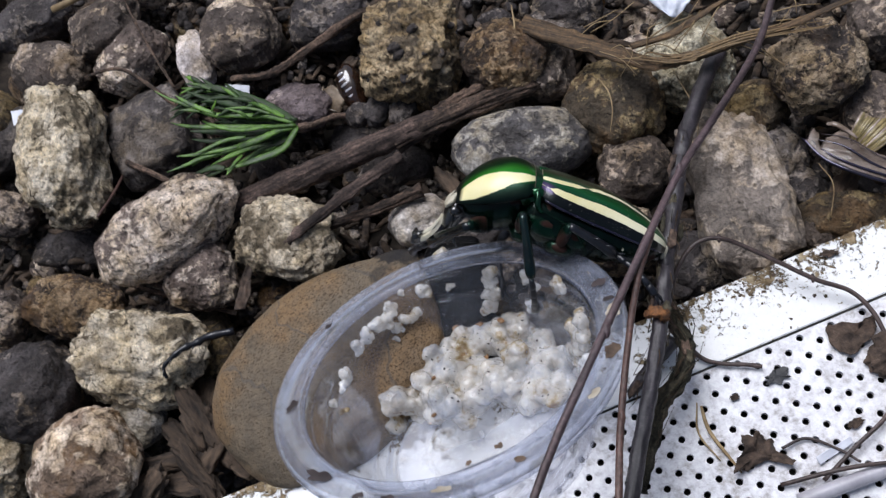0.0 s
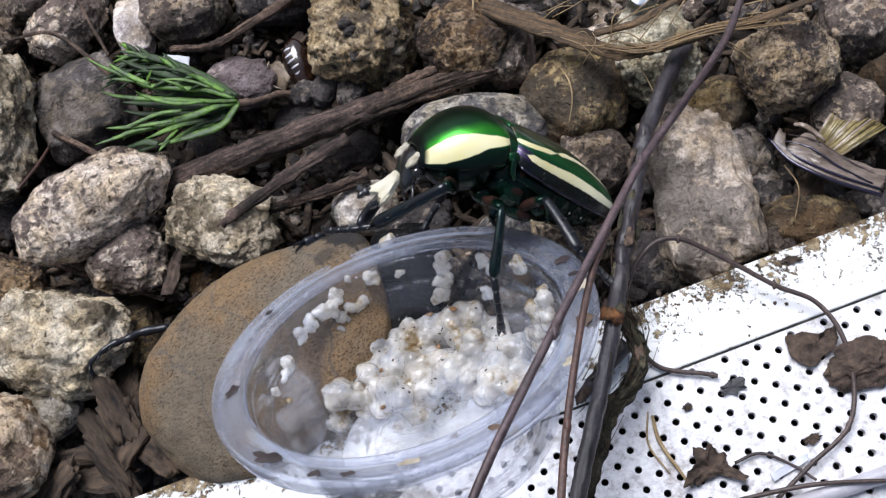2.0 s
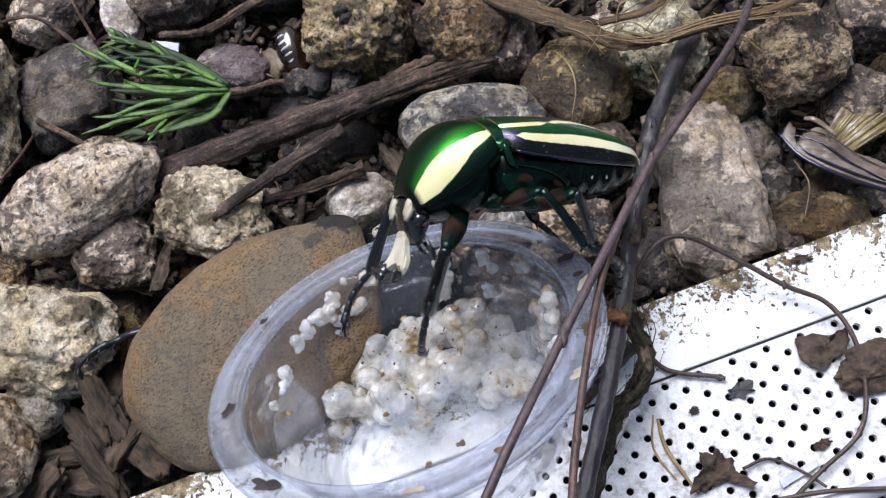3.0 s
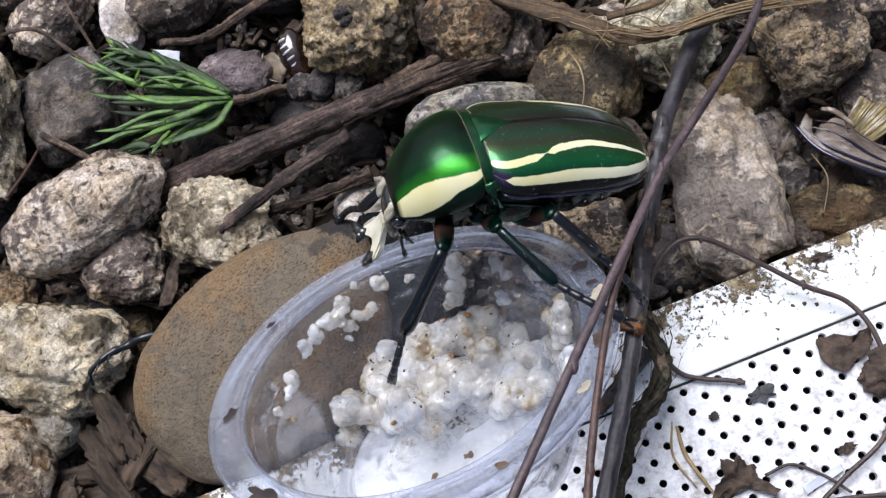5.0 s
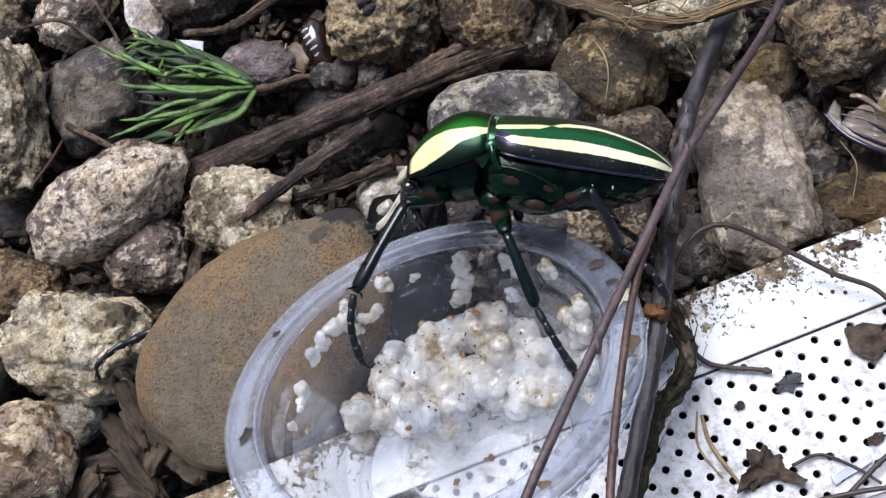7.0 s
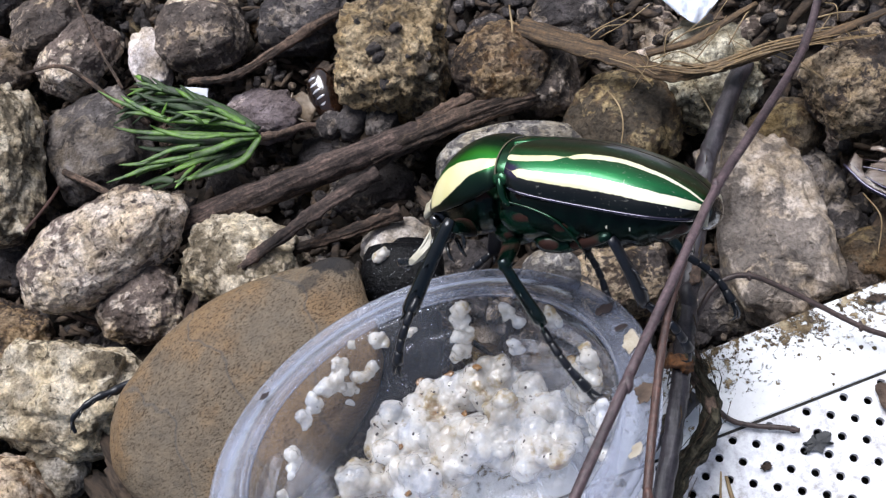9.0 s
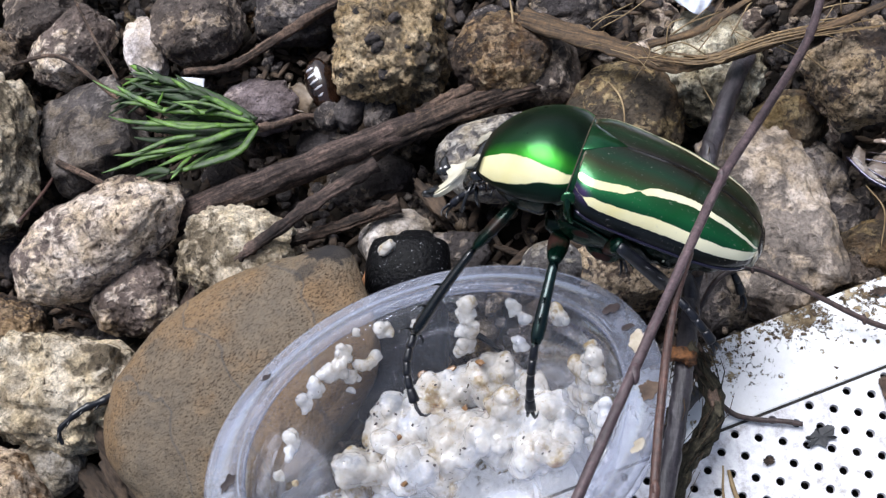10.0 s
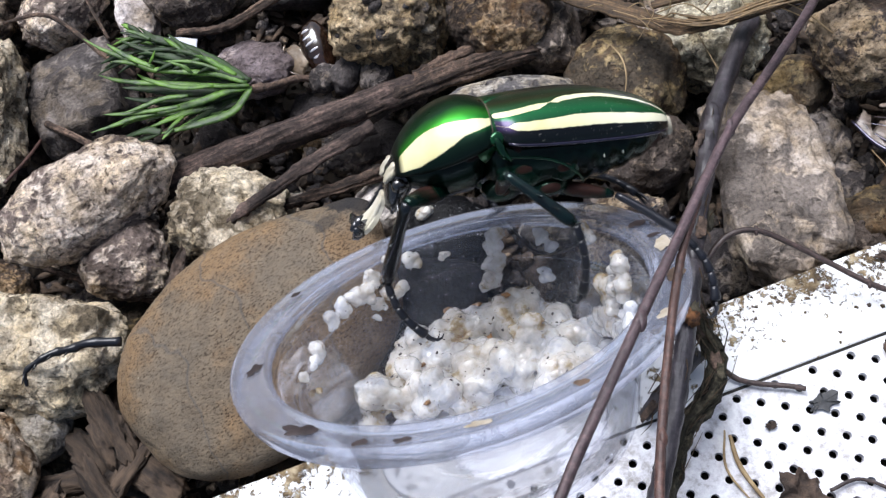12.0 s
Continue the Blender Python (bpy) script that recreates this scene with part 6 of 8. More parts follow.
def sprig():
    """A green needle-leaved sprig: dark dry clump above, green shoots with side needles below."""
    s = thing("green_sprig", "fresh green needle-leaved sprig with dark dry needles on the gravel", "sprig", pose(-0.0631, 0.0810, -0.0040))
    c = curve([(0, 0, 0), (5, 1, -1), (12, 5, -4), (18, 6, -8)], 6)
    part("stem", tube(c, taper(len(c), 1.3, 1.0), 8, 0.4, 1), BARK, s, "dark dry stem")
    shoots = (
        (NEEDLE, 0.95, 0.5, [(0.0, 0.0, 0.0), (-3.6, -7.6, 1.0), (-9.2, -10.9, 2.0), (-16.4, -13.7, 3.0), (-22.9, -15.8, 4.0)]),
        (NEEDLE, 0.5, 0.2, [(-19.0, -14.2, 4.0), (-19.8, -15.8, 4.5), (-21.0, -18.2, 5.0)]),
        (NEEDLE_DARK, 0.6, 0.25, [(-22.9, -15.8, 4.0), (-30.2, -16.9, 2.0), (-36.9, -19.4, 0.0)]),
        (NEEDLE_DARK, 0.8, 0.3, [(-22.1, -15.4, 4.0), (-27.0, -14.7, 4.0), (-33.3, -16.8, 4.0)]),
        (NEEDLE, 0.8, 0.5, [(-0.6, 0.0, 0.0), (-6.4, -1.9, 1.4), (-12.6, -5.4, 2.8), (-21.2, -8.7, 4.2), (-29.8, -12.1, 5.6), (-32.2, -15.1, 7.0)]),
        (NEEDLE, 0.55, 0.2, [(-17.1, -8.8, 6.0), (-26.0, -10.5, 7.0), (-33.0, -11.6, 8.0), (-37.0, -12.1, 9.0)]),
        (NEEDLE, 0.6, 0.2, [(-23.3, -10.6, 6.0), (-29.0, -12.3, 7.0), (-33.7, -14.9, 8.0), (-39.6, -17.5, 9.0)]),
        (NEEDLE, 0.55, 0.2, [(-15.1, -5.5, 6.0), (-21.6, -6.7, 7.0), (-27.2, -9.7, 8.0), (-31.2, -11.9, 9.0)]),
        (NEEDLE, 0.45, 0.2, [(-16.1, -11.4, 5.0), (-17.4, -14.4, 6.5), (-18.9, -18.5, 8.0)]),
        (NEEDLE_DARK, 0.9, 0.4, [(-2.0, 0.3, -1.0), (-9.5, -2.5, -0.3), (-20.5, -3.0, 0.5), (-29.9, -3.5, 1.3), (-36.3, -2.7, 2.0)]),
        (NEEDLE, 0.6, 0.35, [(-0.4, -0.0, 1.0), (-9.9, -0.7, 2.8), (-20.3, -0.8, 4.6), (-30.8, -0.8, 6.4), (-36.4, -0.8, 8.2), (-40.4, -0.2, 10.0)]),
        (NEEDLE, 0.5, 0.25, [(-9.3, -1.5, 4.0), (-17.8, -2.9, 6.0), (-26.7, -1.2, 8.0), (-28.9, -0.6, 10.0)]),
        (NEEDLE, 0.75, 0.25, [(-1.3, 0.8, 1.0), (-10.5, 3.2, 2.5), (-21.2, 3.8, 4.0), (-28.7, 4.1, 5.5), (-36.5, 7.2, 7.0), (-42.7, 9.5, 8.5), (-47.8, 12.1, 10.0)]),
        (NEEDLE, 0.6, 0.2, [(-25.5, 2.6, 8.0), (-31.9, 5.2, 9.0), (-36.5, 7.4, 10.0), (-39.2, 9.1, 11.0)]),
        (NEEDLE, 0.5, 0.2, [(-30.6, 4.0, 8.0), (-34.2, 4.3, 9.0), (-37.7, 3.9, 10.0)]),
        (NEEDLE_DARK, 1.5, 0.9, [(-2.1, 1.7, 1.0), (-9.2, 6.1, 2.4), (-17.1, 10.1, 3.8), (-25.0, 13.0, 5.2), (-32.8, 14.5, 6.6), (-37.0, 14.5, 8.0)]),
        (NEEDLE_DARK, 1.7, 0.8, [(-2.5, 1.7, 1.0), (-12.2, 6.0, 3.0), (-19.5, 7.2, 5.0), (-28.5, 8.9, 7.0), (-35.5, 10.9, 9.0)]),
        (NEEDLE_DARK, 1.3, 0.5, [(-3.0, 1.9, 0.0), (-12.5, 4.9, 2.0), (-21.5, 6.2, 4.0), (-30.5, 7.5, 6.0)]),
        (NEEDLE, 0.6, 0.3, [(-2.7, 1.0, 5.0), (-7.0, 2.9, 6.7), (-11.1, 4.6, 8.3), (-13.5, 4.6, 10.0)]),
        (NEEDLE, 0.45, 0.2, [(-27.1, 10.6, 10.0), (-30.9, 12.0, 11.0), (-34.5, 12.7, 12.0)]),
        (NEEDLE, 0.4, 0.2, [(-6.7, 1.5, 7.0), (-14.1, 3.4, 8.5), (-22.1, 3.2, 10.0)]),
        (NEEDLE, 0.4, 0.2, [(-13.9, -0.1, 8.0), (-15.7, 1.2, 9.5), (-20.7, 2.6, 11.0)]),
        (NEEDLE, 0.4, 0.2, [(-26.7, 3.2, 9.0), (-25.1, 4.4, 10.5), (-23.8, 5.4, 12.0)]),
        (NEEDLE_DARK, 1, 0.4, [(-9.5, -1.0, -0.0), (-18.6, -1.4, 1.3), (-27.8, -1.0, 2.7), (-36.3, -0.7, 4.0)]),
    )
    for k, (m, r0, r1, pts) in enumerate(shoots):
        for j in ((-1, 0, 1) if r0 >= 1.3 else (0,)):          # broad dead shoots are sheaves of three blades
            cc = curve([(x - 1.5 * j, y + 1.1 * j * q / len(pts), z + 0.5 * (j == 0) - 0.4 * j * q / len(pts)) for q, (x, y, z) in enumerate(pts)], 7)
            r = 0.6 * r0 if r0 >= 1.3 else r0
            part("needle", tube(cc, taper(len(cc), 0.85 * r0, 0.1, 0.95 * (r0 + r1)) if m is NEEDLE else taper(len(cc), r, 0.2, 1.4 * r), 10, 0.3, k, flat=0.4), m, s)
    rng = random.Random(9)
    for k in range(56):                      # needles low in the fan, coloured dark for the shade between the blades
        a, n = radians(rng.uniform(155, 214)), rng.uniform(14, 33)
        x, y = n * math.cos(a), n * math.sin(a)
        cc = curve([(x * 0.25, y * 0.25 - 1, -2), (x * 0.6, y * 0.62, -1.5), (x, y + rng.uniform(-3, 3), rng.uniform(-4, 0))], 4)
        part("needle", tube(cc, taper(len(cc), 0.8, 0.15, 1.25), 8, 0.3, k, flat=0.35), NEEDLE_DARK if k % 6 else NEEDLE, s)
    for k in range(56):                     # short dry bits in the upper clump
        q = rng.random()
        x, y, z = -8 - 28 * q, 5 + 9 * q + rng.uniform(-5, 3) * q, rng.uniform(2, 7)
        a, n = rng.uniform(2.4, 3.8), rng.uniform(4, 13)
        cc = curve([(x, y, z), (x + 0.5 * n * math.cos(a), y + 0.5 * n * math.sin(a), z + 1), (x + n * math.cos(a), y + n * math.sin(a), z + 0.5)], 3)
        part("dry_needle", tube(cc, taper(len(cc), 0.7, 0.15, 0.75), 6, 0.3, k, flat=0.5), NEEDLE if k % 9 == 0 else NEEDLE_DARK, s, "short dry needle")


sprig()

# ---- scraps ----
FILM = simple("white_plastic_film", (0.42, 0.46, 0.56), (0.78, 0.82, 0.90), 140, 0.3, 0.0012)


def sheet_scrap(name, label, category, outline, material, m, bulge=0.6, thick=0.25):
    """A thin curled scrap with a given outline in millimetres, torn finely along its edge."""
    rng = random.Random(len(outline) * 7 + int(abs(outline[0][0]) * 10))
    torn = []
    for (ax, ay), (bx, by) in zip(outline, outline[1:] + outline[:1]):
        for q in (0, 0.25, 0.5, 0.75):
            torn.append((ax + (bx - ax) * q + rng.uniform(-0.28, 0.28) * min(1, bulge), ay + (by - ay) * q + rng.uniform(-0.28, 0.28) * min(1, bulge)))
    outline = torn
    bm = bmesh.new()
    lo, hi = [], []
    cx = sum(p[0] for p in outline) / len(outline)
    cy = sum(p[1] for p in outline) / len(outline)
    def z(x, y):
        return bulge * (noise.noise(Vector((x * 0.35, y * 0.35, len(outline)))) + 0.5 * noise.noise(Vector((x * 0.9, y * 0.9, 3.0)))) + 0.06 * bulge * ((x - cx) ** 2 + (y - cy) ** 2) ** 0.5
    rings = []
    for f in (1.0, 0.93, 0.84, 0.73, 0.6, 0.46, 0.3, 0.12):
        rings.append([(cx + (x - cx) * f, cy + (y - cy) * f) for x, y in outline])
    tops = [[bm.verts.new(Vector((x, y, z(x, y) + thick)) * MM) for x, y in r] for r in rings]
    bots = [[bm.verts.new(Vector((x, y, z(x, y))) * MM) for x, y in r] for r in rings]
    n = len(outline)
    for a, b in zip(tops, tops[1:]):
        for k in range(n):
            bm.faces.new((a[k], a[(k + 1) % n], b[(k + 1) % n], b[k]))
    for a, b in zip(bots, bots[1:]):
        for k in range(n):
            bm.faces.new((a[k], b[k], b[(k + 1) % n], a[(k + 1) % n]))
    for k in range(n):
        bm.faces.new((tops[0][k], bots[0][k], bots[0][(k + 1) % n], tops[0][(k + 1) % n]))
    bm.faces.new(tops[-1])
    bm.faces.new(bots[-1][::-1])
    bmesh.ops.recalc_face_normals(bm, faces=bm.faces)
    ob = part(name, bm, material)
    ob.matrix_world = m
    return tagged(ob, label, category)


def ragged(a, b, seed, n=26, jag=0.35):
    rng = random.Random(seed)
    return [((a * math.cos(t)) * (1 + jag * rng.uniform(-1, 0.6)), (b * math.sin(t)) * (1 + jag * rng.uniform(-1, 0.6))) for t in (6.2832 * k / n for k in range(n))]


sheet_scrap("leaf_scrap", "grey-blue scrap of leaf lying on the plate", "leaf scrap", ragged(3.6, 2.0, 5, 17, 0.45), GREY_LEAF, pose(0.0773, -0.0056, 0.0008, 0, 0, 25))
sheet_scrap("leaf_scrap", "torn dark brown dead leaf on the plate", "leaf scrap",
            [(-8, -5), (-6, -1), (-4, 1), (-3.5, 5), (-1, 4), (0, 5.5), (2, 3), (4, 2.5), (4, 0), (8, -3.5), (6, -4.5), (2, -2.5), (-1, -3), (-4, -4.5), (-6, -4)], LEAF_DRY,
            pose(0.0717, -0.0247, 0.0010, 3, 4, 8), 2.0)
sheet_scrap("leaf_scrap", "squarish brown dead leaf piece on the plate", "leaf scrap", [(-6, 3.5), (-2, 4), (2, 3), (6, 4.5), (6, 1), (5, -1), (2, -2.5), (-1, -5), (-4, -3.5), (-6, -1)], LEAF_DRY,
            pose(0.0969, 0.0046, 0.0012, 3, -4, 8), 1.0)
sheet_scrap("leaf_scrap", "small dark leaf crumb on the plate", "leaf scrap", ragged(2.5, 1.1, 8), LEAF_DRY, pose(0.0951, -0.0177, 0.0008, 0, 0, 25))
sheet_scrap("leaf_scrap", "tiny dark scrap on the plate", "leaf scrap", ragged(1.4, 0.9, 9), LEAF_DRY, pose(0.0666, -0.0108, 0.0007, 0, 0, 20))
sheet_scrap("leaf_scrap", "dark flake on the plate border", "leaf scrap", ragged(2.6, 1.0, 12), LEAF_DRY, pose(0.0935, 0.0273, 0.0011, 0, 0, 8))
sheet_scrap("paper_strip", "narrow white paper strip on the plate", "paper strip", [(-5, -1.2), (5, -1.0), (5.4, 0.6), (-4.6, 0.9)], WHITE_CHIP, pose(0.0893, -0.0244, 0.0008, 0, 0, 32), 0.3)

sheet_scrap("leaf_scrap", "narrow brown dead leaf sliver between stones", "leaf scrap", [(-1.6, -7), (1.2, -6), (2.2, 0), (1.0, 6), (-0.6, 8), (-2.0, 2)], LEAF_DRY, pose(-0.0762, 0.0260, -0.004, 10, 12, -12), 1.6)


def curled_leaf():
    ob = part("curled_leaf", lump(8.0, 5.6, 3.2, 51, 5, 0.4, 0.10), LEAF_DRY)
    ob.matrix_world = pose(0.1073, 0.0009, 0.0022, 6, 0, 20)
    tagged(ob, "curled dark brown dead leaf on the plate", "leaf")


curled_leaf()


def grime():
    """Flat dried patches of soil on the plate's border."""
    rng = random.Random(8)
    for cx, cy, n, sx, sy in ((77.7, 20.9, 30, 7, 2.2), (62, 14.5, 24, 5, 2.4), (110.9, 35.3, 22, 6, 2.5), (88, 14.5, 9, 4, 1.2), (81.9, 8.6, 3, 0.6, 0.6), (-52, -32, 26, 8, 2.2), (-66, -36, 16, 6, 2.0),
                              (70, 17, 14, 9, 2)):
        for k in range(n // 2):
            u, w = rng.gauss(0, sx), rng.gauss(0, sy)
            x, y = cx + u * 0.927 - w * 0.375, cy + u * 0.375 + w * 0.927
            side = -(x - 60) * 0.3746 + (y + 5) * 0.9272
            if not 2.6 < side < SEAM_TO_EDGE - 0.6:
                continue
            r = rng.uniform(0.18, 0.5)
            ob = part("dirt_patch", lump(r, r * rng.uniform(0.4, 0.9), 0.1 + 0.08 * r, k, 3, 0.6, 0.3), MUCK if k % 3 else CRUMB)
            ob.matrix_world = pose(x * MM, y * MM, 0.00055, 0, 0, rng.uniform(0, 180))
            tagged(ob, "dried brown dirt patch on the white plate border", "dirt", "dirt patches on the plate")


grime()


def rod(name, label, category, pts, r0, r1, material):
    c = curve(pts, 8)
    tagged(part(name, tube(c, taper(len(c), r0, r1), 14, 0.06, 2), material), label, category)


rod("plastic_rod", "lilac-grey plastic edging strip lying on the plate", "plastic strip", [(80, -37, 1.9), (92, -32.5, 2.1), (112, -25, 2.1), (130, -18, 2.1)], 1.9, 2.0, ROD)
rod("twig", "thin dry stem across the plate corner", "twig", [(76, -33, 1.4), (90, -29.5, 4.0), (101, -28, 4.8), (118, -27, 4.8)], 0.6, 0.5, THIN_VINE)
rod("twig", "thin bent stem beside the dead leaf", "twig", [(77, -24, 1.6), (83, -21.5, 1.2), (90, -24, 1.2), (95, -27.5, 2.6)], 0.4, 0.35, THIN_VINE)
sheet_scrap("white_chip", "small white plastic chip among the pebbles", "plastic chip", [(-5.2, 0.4), (-1.0, -2.0), (4.0, -3.2), (3.4, 2.2), (-5.0, 2.2)], WHITE_CHIP, pose(-0.0855, 0.0962, -0.004, 10, 5, -6), 0.3)
sheet_scrap("white_chip", "small white plastic chip among the pebbles", "plastic chip", [(-2, -3), (2.4, -2.6), (2.2, 2.6), (-2.2, 3.4)], WHITE_CHIP, pose(-0.170, 0.094, -0.004, 0, 10, 20), 0.3)
sheet_scrap("plastic_film", "crumpled translucent white plastic film behind the fibres", "plastic film", [(-1, -9), (-4, -5), (-10, 1), (-19, 8), (-14, 16), (4, 18), (24, 14), (19, 6), (11, 0), (5, -4), (2, -8)], FILM,
            pose(0.057, 0.113, 0.0015, 8, 0, 0), 2.6)


def wing():
    """A torn insect wing: a veined membrane with a ragged end, and a fan of golden pleats behind it."""
    w = thing("insect_wing", "torn amber insect wing with dark veins on the stones", "insect wing")
    lead = curve([(91.5, 63.5, -4.5), (95, 58, -4), (100, 54, -3.5), (108, 50, -3.5), (118, 46.5, -4)], 6)
    trail = curve([(94, 68.2, -6), (97.5, 64.2, -4.5), (102, 66, -5), (109, 59.5, -5.5), (122, 54, -6)], 6)
    bm, rows = bmesh.new(), []
    for i, (p, q) in enumerate(zip(lead, trail)):
        cut = 1.0 - max(0.0, 0.34 * noise.noise(Vector((i * 0.9, 2.0, 0.0)))) - (0.5 if 3 < i < 6 else 0.0)
        rows.append([bm.verts.new(p.lerp(q, cut * j / 14) + Vector((0, 0, (0.5 * (j % 2) + 1.2 * math.sin(math.pi * j / 14)) * MM))) for j in range(15)])
    for a, b in zip(rows, rows[1:]):
        for j in range(14):
            bm.faces.new((a[j], b[j], b[j + 1], a[j + 1]))
    bmesh.ops.solidify(bm, geom=bm.faces[:], thickness=0.1 * MM)
    part("membrane", bm, WING_PALE, w, "pale torn wing membrane")
    lobe = tube(curve([(98, 68.5, -5), (99.5, 67.6, -3.6), (102, 66, -3.6), (105.5, 63, -4.5)], 5), taper(16, 0.5, 0.3, 0.8), 8, 0.3, 4, flat=0.5)
    part("curled_edge", lobe, WING_PALE, w, "curled pale wing edge")
    for name, pts, r in (("leading_vein", [(91, 64, -4.2), (95, 57.8, -3.4), (100, 53.8, -3.0), (108, 49.8, -3.0), (118, 46.3, -3.6)], 0.62), ("vein", [(92, 64.4, -4), (96, 59.2, -3), (101, 55.4, -2.6), (109, 51.4, -2.8), (118, 48, -3.4)], 0.34),
                         ("vein", [(94, 63.4, -4), (101, 60.2, -2.6), (108, 54.4, -2.8), (116, 49.6, -3.4)], 0.36), ("vein", [(96, 65, -4), (103, 62.4, -3), (110, 57, -3.4), (118, 52, -4)], 0.2)):
        c = curve(pts, 6)
        part(name, tube(c, taper(len(c), r * 0.5, r * 0.9, r), 8), MARGIN if r > 0.3 else VINE, w, "glossy violet-black wing vein")
    rng = random.Random(6)
    for k in range(30):                      # pleats of the fan
        q = k / 29
        a, b = Vector((103.5 + 5 * q, 64.5 - 6 * q, -6.5)), Vector((110 + 12 * q, 75 - 7 * q, -7 + rng.uniform(-0.6, 0.6)))
        mid = a.lerp(b, 0.5) + Vector((0, 0, 1.2))
        part("pleat", tube([a * MM, mid * MM, b * MM], [0.30 * MM, 0.42 * MM, 0.34 * MM], 6, 0.2, k, flat=0.6), WING if k % 4 else WING_PALE, w, "golden wing pleat")


WING = simple("amber_wing", (0.13, 0.095, 0.03), (0.42, 0.34, 0.16), 300, 0.3, 0.0003, coat=0.6)
WING_PALE = simple("pale_wing", (0.17, 0.12, 0.085), (0.56, 0.46, 0.40), 330, 0.22, 0.0005, coat=0.7, stretch=(0.35, 0.8, 1))
wing()


def shell_bit():
    s = thing("insect_shell", "glossy brown insect shell with painted white glints", "insect shell", pose(-0.0490, 0.0990, -0.013, 10, 14, -66))
    part("case", lump(9.0, 4.8, 4.2, 4, 4, 0.08, 0.01), SHELL_BROWN, s, "glossy dark brown shell case")
    part("wing_stub", lump(5.2, 3.2, 0.7, 15, 4, 0.3, 0.08, 0.3), SHELL_TAN, s, "dull tan translucent wing stub").matrix_local = pose(0.0005, -0.0068, 0.0010, 8, -10, 20)
    part("stub_edge", tube(curve([(-5, -8.4, 1.4), (-1, -10.6, 2), (3, -10, 2), (5.5, -7.6, 1.6)]), taper(19, 0.3, 0.25, 0.45), 8), SHELL_TAN, s, "pale edge of the wing stub")
    # five white lumps stand in for bright glints on the case
    for k in range(5):
        w = 3.4 - 0.3 * abs(k - 2)
        part("pale_band", lump(0.52, w * 0.5, 0.5, k + 9, 3, 0.25, 0.05), WHITE_GLINT, s, "white lump painted as a glint").matrix_local = pose(0.0021 * (k - 2.3), 0.0002 * k - 0.0008, 0.0040 - 0.00018 * (k - 2) ** 2, 0, 4 * (k - 2), 8)


SHELL_BROWN = simple("glossy_brown_shell", (0.012, 0.006, 0.004), (0.045, 0.02, 0.011), 200, 0.15, 0.0, coat=1.0)
SHELL_TAN = simple("tan_wing_stub", (0.06, 0.04, 0.025), (0.22, 0.165, 0.11), 260, 0.35, 0.0004, coat=0.5)
WHITE_GLINT = simple("painted_shell_glint", (0.5, 0.5, 0.55), (0.75, 0.75, 0.82), 160, 0.15, 0.0, coat=1.0)
shell_bit()


def chips():
    """Flakes of rotten wood between the stones."""
    rng = random.Random(21)
    for x, y, z, a, b, yaw in ((-88, -14, -8, 12, 3.0, -55), (-94, -20, -12, 10, 2.6, -35), (-84, -22, -10, 9, 3.5, 70), (-100, -26, -13, 11, 2.4, 10), (-76, -24, -10, 9, 3.2, -30),
                               (-95, -32, -12, 12, 3, 5), (-90, -8, -14, 10, 4, -70), (-80, -16, -15, 8, 5, 30), (-104, -34, -10, 9, 4, 50), (-86, -30, -7, 11, 2.6, -50), (-20, 54, -19, 6, 2, 40), (-14, 62, -17, 8, 1.6, -50), (-24, 48, -20, 7, 1.5, 20), (-6, 66, -16, 7, 1.8, -60),
                               (-52, 108, -16, 5, 2, 60), (104, 40, -12, 8, 3, -40), (102, 52, -14, 9, 2.5, 60), (70, 18, -6, 9, 2, 30), (78, 22, -7, 7, 2, 20)):
        ob = part("wood_chip", lump(a, b * 1.35, 1.9, int(abs(x * 3 + y)), 4, 0.5, 0.25, 0.5), CHIP)
        ob.matrix_world = pose(x * MM, y * MM, z * MM, rng.uniform(-25, 25), rng.uniform(-25, 25), yaw)
        tagged(ob, "flake of rotten brown wood among pebbles", "wood chip", "rotten wood flakes")


chips()


def plate_dirt():
    """Crumbs of soil scattered along the plate's border and sheet."""
    rng = random.Random(33)
    base = lump(1000, 900, 600, 3, 2, 0.3, 0.1)
    base.verts.ensure_lookup_table()
    vs, fs = [], []
    for k in range(1500):
        along, q = rng.uniform(-140, 70), rng.random()
        if k % 3 == 0:
            along = rng.gauss(5, 14)
        across = SEAM_TO_EDGE - abs(rng.gauss(0, 5.5)) if k % 8 else rng.uniform(-40, 20)
        clump = noise.noise(Vector((along * 0.11, across * 0.16, 5.0)))
        if across < 2.4 and q < 0.6 or across > SEAM_TO_EDGE - 0.3 or clump < 0.02 + 0.02 * (SEAM_TO_EDGE - across):
            continue
        s = MM * rng.uniform(0.06, 0.22) * (2.2 if rng.random() < 0.06 else 1)
        z = 0.0005 if across > 2.2 else 0.0
        m = PLATE_M @ Matrix.LocRotScale((along * MM, across * MM, z + s * 0.15), Euler((rng.uniform(-.4, .4), rng.uniform(-.4, .4), rng.uniform(0, 6))), (s, s * rng.uniform(0.5, 1), s * 0.4))
        b0 = len(vs)
        vs.extend(m @ v.co for v in base.verts)
        fs.extend(tuple(b0 + v.index for v in f.verts) for f in base.faces)
    base.free()
    me = bpy.data.meshes.new("soil_crumbs")
    me.from_pydata(vs, [], fs)
    me.materials.append(CRUMB)
    tagged(new("soil_crumbs", me), "dark soil crumbs scattered on the white plate", "soil crumbs", kind="stuff")


plate_dirt()


